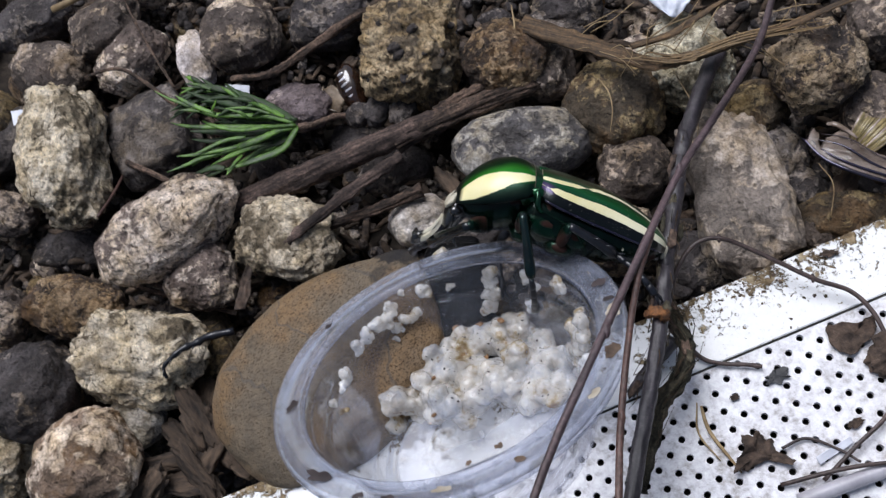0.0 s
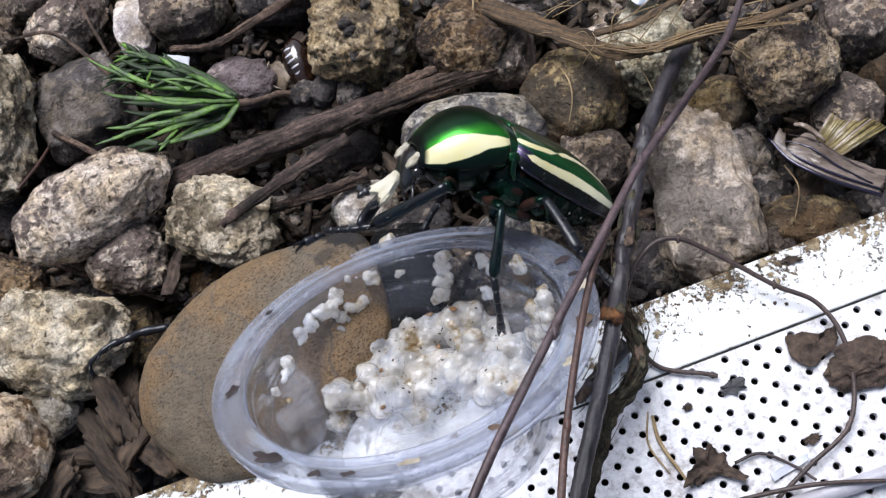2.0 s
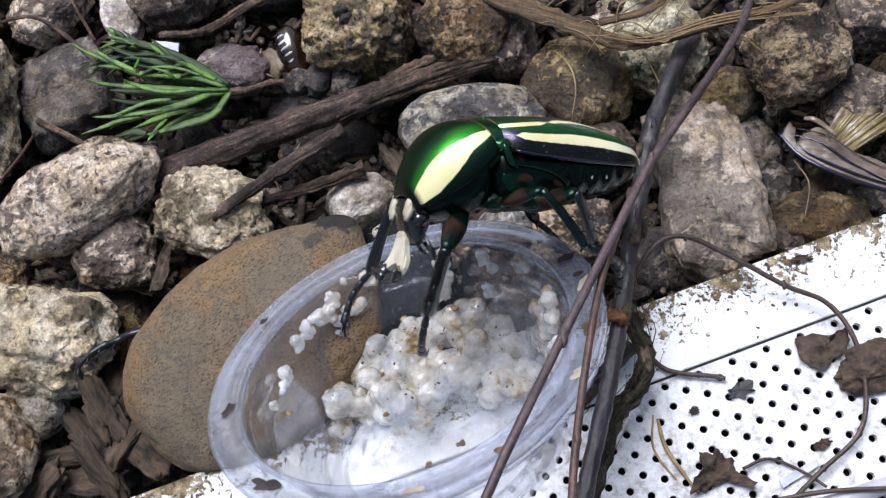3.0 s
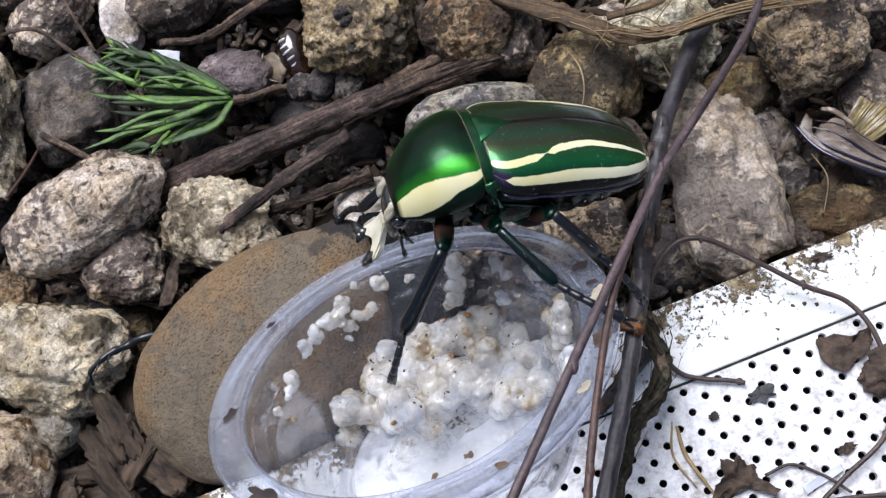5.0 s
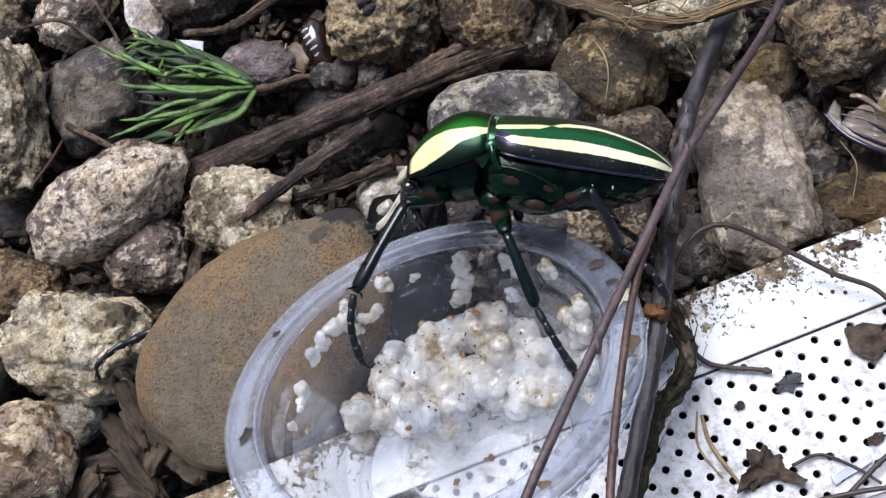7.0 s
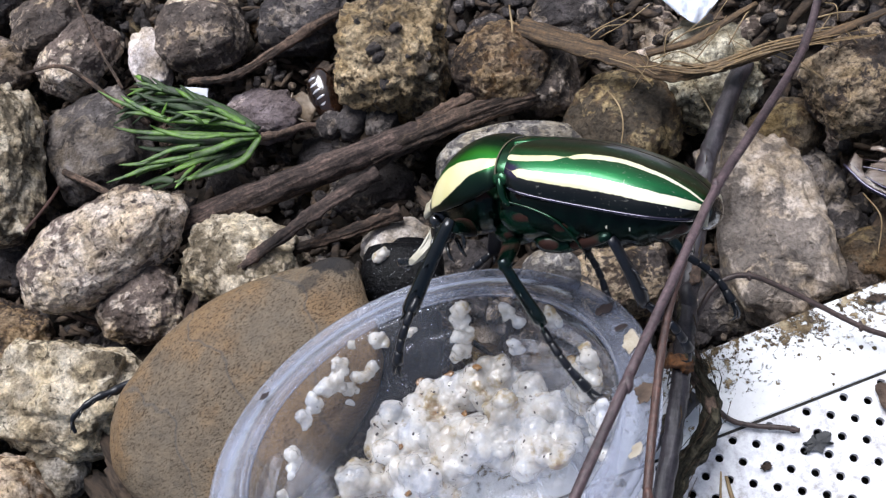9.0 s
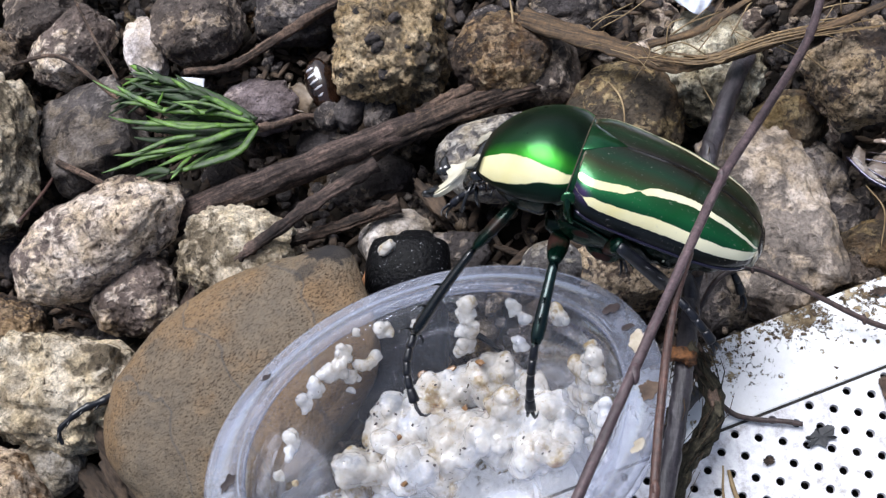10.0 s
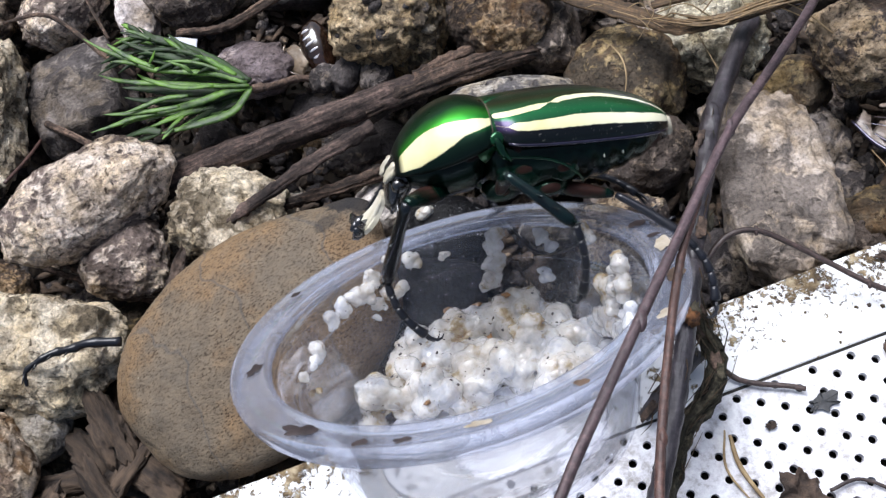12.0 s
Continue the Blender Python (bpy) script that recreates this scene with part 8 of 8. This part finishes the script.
    walk(LEGS["left_hind"][2], [
        (0, pose(-0.0240, 0.0122, -0.0033, 55.4, 25.3, 160.8)),
        (0.5, pose(-0.0274, 0.0213, 0.0029, 46.1, 8.6, 162.2)),
        (1, pose(-0.0286, 0.0164, 0.0044, 49.6, 8.6, -159.9)),
        (1.5, pose(-0.0286, 0.0166, 0.0013, 51.8, 24.1, -165.7)),
        (2, pose(-0.0147, 0.0319, -0.0058, -84.5, 162.2, 9.5)),
        (2.5, pose(-0.0178, 0.0135, -0.0170, 95.7, 56.5, -166.2)),
        (3, pose(-0.0215, 0.0119, -0.0154, 88.4, 44.7, -160.5)),
        (3.2, pose(-0.0235, 0.0179, -0.0100, 22.3, 22.0, 115.3)),
        (4.8, pose(-0.0239, 0.0184, -0.0100, 30.2, 34.5, 128.3)),
        (5, pose(-0.0231, 0.0193, -0.0108, 45.5, 40.3, 150.0)),
        (5.5, pose(-0.0227, 0.0228, -0.0101, -123.9, 133.1, -12.0)),
        (6, pose(-0.0241, 0.0195, -0.0122, 48.1, 48.5, 151.8)),
        (6.5, pose(-0.0295, 0.0065, -0.0155, 21.5, 40.5, 140.3)),
        (7, pose(-0.0282, 0.0064, -0.0144, 45.6, 42.2, -167.6)),
        (7.5, pose(-0.0280, 0.0057, -0.0160, 32.1, 40.7, 163.7)),
        (7.7, pose(-0.0277, 0.0076, -0.0161, 59.5, 37.9, -158.8)),
        (9.5, pose(-0.0275, 0.0055, -0.0168, 61.1, 47.2, -140.0)),
        (10, pose(-0.0240, 0.0118, -0.0076, 35.0, 23.4, 158.5)),
        (10.5, pose(-0.0246, 0.0144, -0.0090, -127.8, 128.6, 12.3)),
        (11, pose(-0.0276, 0.0177, -0.0103, -97.3, 132.9, 39.6)),
        (11.5, pose(-0.0305, -0.0035, -0.0172, 2.9, 57.7, 159.6)),
        (12, pose(-0.0342, 0.0182, -0.0191, -45.6, 63.9, 122.1))])
    walk(LEGS["right_front"][0], [
        (0, pose(0.0075, -0.0050, -0.0064, 5.4, -17.4, -64.9)),
        (0.5, pose(0.0070, -0.0050, -0.0068, 45.5, -53.3, -71.0)),
        (1, pose(0.0060, -0.0050, -0.0074, 19.7, -29.7, -75.5)),
        (1.5, pose(0.0065, -0.0050, -0.0071, 27.3, -33.6, -80.4)),
        (2, pose(0.0067, -0.0050, -0.0070, 40.8, 27.7, -70.7)),
        (2.5, pose(0.0062, -0.0050, -0.0073, 33.6, -41.9, -42.1)),
        (3, pose(0.0056, -0.0050, -0.0077, -3.7, -13.0, -63.0)),
        (3.2, pose(0.0049, -0.0050, -0.0080, -6.2, -9.1, -62.7)),
        (4.8, pose(0.0066, -0.0050, -0.0071, -0.5, -13.5, -53.5)),
        (5, pose(0.0070, -0.0050, -0.0068, 19.5, 19.2, -74.7)),
        (5.5, pose(0.0073, -0.0050, -0.0066, 24.4, -27.8, -73.5)),
        (6, pose(0.0069, -0.0050, -0.0068, 28.7, -21.3, -87.1)),
        (6.5, pose(0.0079, -0.0050, -0.0061, 8.1, -19.7, -67.9)),
        (7, pose(0.0082, -0.0050, -0.0059, 7.0, -18.8, -65.1)),
        (7.5, pose(0.0079, -0.0050, -0.0061, 4.6, -18.1, -65.0)),
        (7.7, pose(0.0073, -0.0050, -0.0066, -4.0, -15.5, -61.9)),
        (9.5, pose(0.0080, -0.0050, -0.0060, 9.0, -8.6, -67.5)),
        (10, pose(0.0089, -0.0050, -0.0051, 14.8, 11.6, -83.1)),
        (10.5, pose(0.0086, -0.0050, -0.0054, 7.2, 12.7, -77.4)),
        (11, pose(0.0085, -0.0050, -0.0055, 4.2, -7.6, -84.0)),
        (11.5, pose(0.0089, -0.0050, -0.0051, 4.5, -8.2, -59.9)),
        (12, pose(0.0094, -0.0050, -0.0045, 19.1, -21.1, -69.9))])
    walk(LEGS["right_front"][1], [
        (0, pose(0.0132, -0.0171, -0.0022, 9.1, 55.4, -55.7)),
        (0.5, pose(0.0097, -0.0129, 0.0044, 45.6, 50.8, 5.1)),
        (1, pose(0.0090, -0.0168, -0.0005, 30.9, 55.3, -39.3)),
        (1.5, pose(0.0085, -0.0165, 0.0006, 32.8, 45.1, -40.0)),
        (2, pose(0.0108, -0.0167, -0.0135, 129.7, 37.9, 54.3)),
        (2.5, pose(0.0138, -0.0120, 0.0020, 29.4, 32.9, -1.2)),
        (3, pose(0.0118, -0.0171, -0.0045, -7.6, 61.2, -70.5)),
        (3.2, pose(0.0112, -0.0173, -0.0058, -13.7, 63.1, -75.9)),
        (4.8, pose(0.0147, -0.0159, -0.0038, -2.2, 54.6, -51.2)),
        (5, pose(0.0105, -0.0177, -0.0114, 39.0, 55.1, -39.6)),
        (5.5, pose(0.0108, -0.0169, -0.0001, 34.5, 53.3, -29.0)),
        (6, pose(0.0076, -0.0180, -0.0017, 30.9, 39.9, -47.5)),
        (6.5, pose(0.0129, -0.0172, -0.0014, 11.1, 52.6, -53.9)),
        (7, pose(0.0137, -0.0170, -0.0013, 11.2, 53.4, -53.8)),
        (7.5, pose(0.0135, -0.0171, -0.0017, 7.3, 53.6, -57.7)),
        (7.7, pose(0.0136, -0.0169, -0.0029, -6.5, 53.7, -68.2)),
        (9.5, pose(0.0133, -0.0178, -0.0039, 18.6, 62.3, -47.5)),
        (10, pose(0.0106, -0.0186, -0.0079, 48.8, 66.4, -23.2)),
        (10.5, pose(0.0116, -0.0183, -0.0085, 26.3, 68.9, -43.0)),
        (11, pose(0.0100, -0.0188, -0.0037, 2.2, 54.9, -67.9)),
        (11.5, pose(0.0158, -0.0170, -0.0031, 8.4, 55.5, -53.9)),
        (12, pose(0.0139, -0.0173, 0.0005, 26.9, 47.7, -42.2))])
    walk(LEGS["right_front"][2], [
        (0, pose(0.0199, -0.0269, -0.0195, 50.3, 51.7, -8.6)),
        (0.5, pose(0.0229, -0.0117, -0.0119, 84.9, 50.9, 50.6)),
        (1, pose(0.0183, -0.0243, -0.0178, 75.1, 39.5, 11.3)),
        (1.5, pose(0.0198, -0.0260, -0.0143, 99.0, 37.3, 34.0)),
        (2, pose(0.0205, -0.0032, -0.0264, 83.3, 40.2, -7.3)),
        (2.5, pose(0.0315, -0.0123, -0.0095, 23.8, 24.1, -14.2)),
        (3, pose(0.0152, -0.0267, -0.0229, 26.5, 61.6, -32.5)),
        (3.2, pose(0.0135, -0.0265, -0.0245, 27.4, 66.5, -32.0)),
        (4.8, pose(0.0223, -0.0254, -0.0209, -10.3, 30.5, -66.4)),
        (5, pose(0.0198, -0.0254, -0.0286, 23.9, 48.4, -59.5)),
        (5.5, pose(0.0218, -0.0230, -0.0169, 4.9, 50.1, -68.7)),
        (6, pose(0.0185, -0.0299, -0.0152, 22.0, 51.2, -58.8)),
        (6.5, pose(0.0204, -0.0275, -0.0181, 36.3, 51.7, -23.6)),
        (7, pose(0.0211, -0.0271, -0.0182, 48.2, 48.7, -10.0)),
        (7.5, pose(0.0202, -0.0276, -0.0186, 58.5, 48.0, 0.3)),
        (7.7, pose(0.0182, -0.0284, -0.0198, 83.2, 44.9, 22.5)),
        (9.5, pose(0.0199, -0.0250, -0.0225, 63.2, 51.5, 1.8)),
        (10, pose(0.0183, -0.0219, -0.0272, 60.3, 50.6, -9.4)),
        (10.5, pose(0.0171, -0.0235, -0.0281, 84.1, 35.5, 18.3)),
        (11, pose(0.0145, -0.0300, -0.0209, 67.0, 42.4, 4.2)),
        (11.5, pose(0.0229, -0.0266, -0.0204, 95.3, 33.6, 33.6)),
        (12, pose(0.0243, -0.0268, -0.0150, 45.1, 41.7, -17.8))])
    walk(LEGS["right_middle"][0], [
        (0, pose(-0.0010, -0.0070, -0.0065, 23.7, -39.2, -104.3)),
        (0.5, pose(-0.0010, -0.0070, -0.0065, -50.2, -113.2, 6.9)),
        (1, pose(-0.0010, -0.0070, -0.0065, 10.2, -48.3, -99.4)),
        (1.5, pose(-0.0010, -0.0070, -0.0065, 1.5, -43.3, -83.3)),
        (2, pose(-0.0010, -0.0070, -0.0065, -13.8, -15.3, -97.8)),
        (2.5, pose(-0.0010, -0.0070, -0.0065, -7.2, -23.7, -94.6)),
        (3, pose(-0.0010, -0.0070, -0.0065, -7.8, -22.1, -94.6)),
        (3.2, pose(-0.0010, -0.0070, -0.0065, -7.6, -19.8, -94.9)),
        (4.8, pose(-0.0010, -0.0070, -0.0065, -8.3, -18.4, -101.4)),
        (5, pose(-0.0010, -0.0070, -0.0065, -7.1, -22.2, -102.8)),
        (5.5, pose(-0.0010, -0.0070, -0.0065, -6.7, -13.1, -102.6)),
        (6, pose(-0.0010, -0.0070, -0.0065, -5.9, -29.3, -104.7)),
        (6.5, pose(-0.0010, -0.0070, -0.0065, -0.3, -30.3, -96.1)),
        (7, pose(-0.0010, -0.0070, -0.0065, -3.2, -25.0, -94.7)),
        (7.5, pose(-0.0010, -0.0070, -0.0065, -1.6, -24.9, -95.3)),
        (7.7, pose(-0.0010, -0.0070, -0.0065, 0.0, -24.8, -95.1)),
        (9.5, pose(-0.0010, -0.0070, -0.0065, -8.4, -8.9, -96.8)),
        (10, pose(-0.0010, -0.0070, -0.0065, 1.3, -0.2, -119.7)),
        (10.5, pose(-0.0010, -0.0070, -0.0065, -0.5, 3.6, -115.8)),
        (11, pose(-0.0010, -0.0070, -0.0065, -0.4, -16.9, -113.9)),
        (11.5, pose(-0.0010, -0.0070, -0.0065, -7.9, -10.8, -90.9)),
        (12, pose(-0.0010, -0.0070, -0.0065, 1.7, -23.9, -96.0))])
    walk(LEGS["right_middle"][1], [
        (0, pose(-0.0034, -0.0164, 0.0014, 38.2, 59.8, -54.7)),
        (0.5, pose(-0.0059, -0.0076, 0.0050, 25.3, 41.1, -23.5)),
        (1, pose(-0.0024, -0.0152, 0.0028, 8.1, 33.2, -87.4)),
        (1.5, pose(0.0001, -0.0160, 0.0021, 1.5, 45.4, -81.2)),
        (2, pose(-0.0026, -0.0189, -0.0032, -33.8, 64.0, -127.4)),
        (2.5, pose(-0.0019, -0.0184, -0.0015, -11.8, 55.9, -107.4)),
        (3, pose(-0.0019, -0.0185, -0.0018, -13.3, 56.6, -108.7)),
        (3.2, pose(-0.0020, -0.0187, -0.0023, -13.7, 58.6, -109.3)),
        (4.8, pose(-0.0033, -0.0186, -0.0026, -18.7, 57.9, -114.0)),
        (5, pose(-0.0036, -0.0183, -0.0018, -19.2, 58.7, -114.1)),
        (5.5, pose(-0.0037, -0.0189, -0.0037, -18.7, 64.9, -113.9)),
        (6, pose(-0.0038, -0.0175, -0.0004, -13.1, 40.6, -109.9)),
        (6.5, pose(-0.0022, -0.0177, -0.0002, -1.8, 47.6, -96.1)),
        (7, pose(-0.0019, -0.0183, -0.0012, -4.5, 50.5, -99.6)),
        (7.5, pose(-0.0020, -0.0183, -0.0012, -2.3, 50.7, -97.7)),
        (7.7, pose(-0.0020, -0.0183, -0.0013, 0.0, 51.4, -95.0)),
        (9.5, pose(-0.0025, -0.0193, -0.0046, -21.3, 65.4, -115.8)),
        (10, pose(-0.0072, -0.0179, -0.0065, 7.1, 72.9, -89.8)),
        (10.5, pose(-0.0064, -0.0182, -0.0073, 3.0, 72.0, -93.2)),
        (11, pose(-0.0058, -0.0179, -0.0029, -10.0, 55.2, -109.4)),
        (11.5, pose(-0.0012, -0.0193, -0.0042, -17.7, 64.9, -109.6)),
        (12, pose(-0.0022, -0.0184, -0.0014, 2.1, 42.8, -94.0))])
    walk(LEGS["right_middle"][2], [
        (0, pose(0.0013, -0.0230, -0.0124, -143.4, 61.1, 139.3)),
        (0.5, pose(0.0052, -0.0124, -0.0055, -24.6, 138.1, -56.7)),
        (1, pose(-0.0017, -0.0286, -0.0059, 172.9, 48.4, 84.7)),
        (1.5, pose(0.0018, -0.0271, -0.0093, -155.0, 21.1, 151.7)),
        (2, pose(-0.0069, -0.0245, -0.0176, -17.2, 101.1, -116.9)),
        (2.5, pose(-0.0046, -0.0270, -0.0147, -30.0, 65.0, -127.4)),
        (3, pose(-0.0048, -0.0269, -0.0152, -28.1, 57.7, -125.9)),
        (3.2, pose(-0.0048, -0.0266, -0.0159, -29.3, 59.1, -127.1)),
        (4.8, pose(-0.0068, -0.0264, -0.0161, -34.2, 58.2, -131.9)),
        (5, pose(-0.0070, -0.0259, -0.0154, -38.4, 57.6, -136.2)),
        (5.5, pose(-0.0064, -0.0251, -0.0182, -35.5, 61.6, -132.7)),
        (6, pose(-0.0079, -0.0290, -0.0108, -25.7, 51.5, -125.7)),
        (6.5, pose(-0.0033, -0.0285, -0.0120, 116.5, 119.5, 19.1)),
        (7, pose(-0.0036, -0.0283, -0.0136, -101.0, 65.5, 163.7)),
        (7.5, pose(-0.0034, -0.0283, -0.0136, -96.6, 62.9, 168.1)),
        (7.7, pose(-0.0029, -0.0282, -0.0138, -95.9, 58.1, 169.9)),
        (9.5, pose(-0.0054, -0.0253, -0.0191, -42.3, 64.7, -138.4)),
        (10, pose(-0.0072, -0.0226, -0.0218, 78.0, 132.6, -18.1)),
        (10.5, pose(-0.0067, -0.0232, -0.0225, 70.8, 137.6, -22.6)),
        (11, pose(-0.0089, -0.0265, -0.0160, 115.0, 127.7, 10.7)),
        (11.5, pose(-0.0035, -0.0257, -0.0187, -56.0, 60.5, -151.1)),
        (12, pose(-0.0030, -0.0301, -0.0123, -136.4, 56.5, 134.1))])
    walk(LEGS["right_hind"][0], [
        (0, pose(-0.0100, -0.0060, -0.0070, -37.7, -45.3, -115.0)),
        (0.5, pose(-0.0100, -0.0060, -0.0070, -58.9, -83.4, -118.0)),
        (1, pose(-0.0100, -0.0060, -0.0070, -69.2, -34.1, -92.9)),
        (1.5, pose(-0.0100, -0.0060, -0.0070, -41.5, -37.7, -107.8)),
        (2, pose(-0.0100, -0.0060, -0.0070, 2.8, -35.0, -131.2)),
        (2.5, pose(-0.0100, -0.0060, -0.0070, -16.0, -24.8, -123.0)),
        (3, pose(-0.0100, -0.0060, -0.0070, -21.0, -24.9, -122.9)),
        (3.2, pose(-0.0100, -0.0060, -0.0070, -23.6, -19.0, -124.4)),
        (4.8, pose(-0.0100, -0.0060, -0.0070, -24.6, -20.0, -129.5)),
        (5, pose(-0.0100, -0.0060, -0.0070, -24.9, -21.2, -130.9)),
        (5.5, pose(-0.0100, -0.0060, -0.0070, -24.5, -13.7, -131.4)),
        (6, pose(-0.0100, -0.0060, -0.0070, -20.5, -28.9, -129.8)),
        (6.5, pose(-0.0100, -0.0060, -0.0070, -23.1, -23.2, -123.2)),
        (7, pose(-0.0100, -0.0060, -0.0070, -23.0, -21.0, -124.0)),
        (7.5, pose(-0.0100, -0.0060, -0.0070, -23.1, -19.7, -124.5)),
        (7.7, pose(-0.0100, -0.0060, -0.0070, -23.4, -19.6, -124.2)),
        (9.5, pose(-0.0100, -0.0060, -0.0070, -28.6, -10.8, -124.7)),
        (10, pose(-0.0100, -0.0060, -0.0070, -31.6, -2.5, -147.5)),
        (10.5, pose(-0.0100, -0.0060, -0.0070, -32.0, -1.3, -144.4)),
        (11, pose(-0.0100, -0.0060, -0.0070, -25.2, -15.9, -139.8)),
        (11.5, pose(-0.0100, -0.0060, -0.0070, -27.6, -10.7, -120.8)),
        (12, pose(-0.0100, -0.0060, -0.0070, -15.6, -24.1, -124.0))])
    walk(LEGS["right_hind"][1], [
        (0, pose(-0.0142, -0.0149, 0.0029, -49.1, 55.3, 172.7)),
        (0.5, pose(-0.0108, -0.0074, 0.0069, -20.3, 25.1, 175.6)),
        (1, pose(-0.0106, -0.0176, 0.0009, -67.4, 33.0, 158.7)),
        (1.5, pose(-0.0134, -0.0165, 0.0016, -43.5, 40.3, -167.7)),
        (2, pose(-0.0175, -0.0146, 0.0010, -9.0, 81.6, -132.7)),
        (2.5, pose(-0.0169, -0.0167, -0.0011, -19.4, 41.3, -143.0)),
        (3, pose(-0.0169, -0.0167, -0.0011, -26.2, 42.6, -150.5)),
        (3.2, pose(-0.0175, -0.0169, -0.0024, -31.3, 43.2, -155.0)),
        (4.8, pose(-0.0184, -0.0162, -0.0022, -32.7, 39.0, -155.5)),
        (5, pose(-0.0185, -0.0159, -0.0019, -33.6, 38.1, -156.4)),
        (5.5, pose(-0.0190, -0.0162, -0.0037, -36.6, 44.4, -158.7)),
        (6, pose(-0.0178, -0.0154, -0.0002, -22.6, 27.0, -148.3)),
        (6.5, pose(-0.0171, -0.0168, -0.0015, -27.2, 37.4, -149.9)),
        (7, pose(-0.0173, -0.0168, -0.0020, -29.6, 42.6, -153.7)),
        (7.5, pose(-0.0175, -0.0169, -0.0023, -30.0, 42.4, -154.0)),
        (7.7, pose(-0.0174, -0.0169, -0.0023, -30.5, 42.6, -154.2)),
        (9.5, pose(-0.0178, -0.0173, -0.0044, -42.1, 44.8, -161.8)),
        (10, pose(-0.0218, -0.0135, -0.0064, -49.8, 44.7, -172.5)),
        (10.5, pose(-0.0214, -0.0142, -0.0067, -50.0, 45.0, -171.9)),
        (11, pose(-0.0203, -0.0147, -0.0032, -34.6, 35.8, -161.5)),
        (11.5, pose(-0.0170, -0.0178, -0.0044, -38.8, 44.5, -157.8)),
        (12, pose(-0.0171, -0.0166, -0.0013, -20.6, 45.5, -145.5))])
    walk(LEGS["right_hind"][2], [
        (0, pose(-0.0232, -0.0138, -0.0102, -60.5, 33.0, 155.9)),
        (0.5, pose(-0.0252, -0.0063, 0.0001, -33.6, 22.1, 147.5)),
        (1, pose(-0.0231, -0.0127, -0.0079, -50.4, -14.3, -176.8)),
        (1.5, pose(-0.0253, -0.0191, -0.0088, -50.7, 6.7, 169.2)),
        (2, pose(-0.0191, -0.0163, -0.0148, 60.9, 162.3, -43.5)),
        (2.5, pose(-0.0265, -0.0239, -0.0117, -72.8, 42.1, 155.2)),
        (3, pose(-0.0271, -0.0225, -0.0119, -46.9, 42.7, -178.1)),
        (3.2, pose(-0.0280, -0.0218, -0.0134, -36.5, 41.1, -162.8)),
        (4.8, pose(-0.0297, -0.0213, -0.0123, -38.4, 38.7, -164.2)),
        (5, pose(-0.0301, -0.0209, -0.0118, -39.6, 37.4, -165.7)),
        (5.5, pose(-0.0296, -0.0204, -0.0149, -41.7, 41.5, -166.1)),
        (6, pose(-0.0300, -0.0229, -0.0075, -28.5, 35.7, -158.6)),
        (6.5, pose(-0.0280, -0.0231, -0.0112, -33.6, 39.6, -159.5)),
        (7, pose(-0.0279, -0.0221, -0.0128, -38.1, 40.5, -165.9)),
        (7.5, pose(-0.0281, -0.0220, -0.0131, -35.3, 41.0, -161.8)),
        (7.7, pose(-0.0280, -0.0220, -0.0131, -35.6, 40.9, -161.8)),
        (9.5, pose(-0.0286, -0.0209, -0.0156, -47.3, 42.7, -169.2)),
        (10, pose(-0.0331, -0.0150, -0.0176, -53.0, 38.9, -177.4)),
        (10.5, pose(-0.0326, -0.0158, -0.0180, -52.9, 38.8, -176.2)),
        (11, pose(-0.0326, -0.0188, -0.0125, -40.2, 37.6, -170.2)),
        (11.5, pose(-0.0276, -0.0221, -0.0156, -43.1, 40.8, -164.4)),
        (12, pose(-0.0264, -0.0229, -0.0127, -54.5, 27.6, 166.6))])
    walk(STRAY, [
        (0, pose(-0.0950, -0.0030, 0.0030)),
        (0.5, pose(-0.0945, -0.0025, 0.0030)),
        (1.5, pose(-0.0925, -0.0045, 0.0030)),
        (3, pose(-0.0905, -0.0070, 0.0030)),
        (5, pose(-0.0915, -0.0035, 0.0030)),
        (6, pose(-0.0940, -0.0070, 0.0030)),
        (7.5, pose(-0.0960, -0.0050, 0.0040)),
        (9.5, pose(-0.0980, -0.0070, 0.0050)),
        (10.5, pose(-0.0985, -0.0130, 0.0055)),
        (11, pose(-0.0990, -0.0110, 0.0060)),
        (12, pose(-0.1040, -0.0060, 0.0070, 0, 0, -8))])


motions()
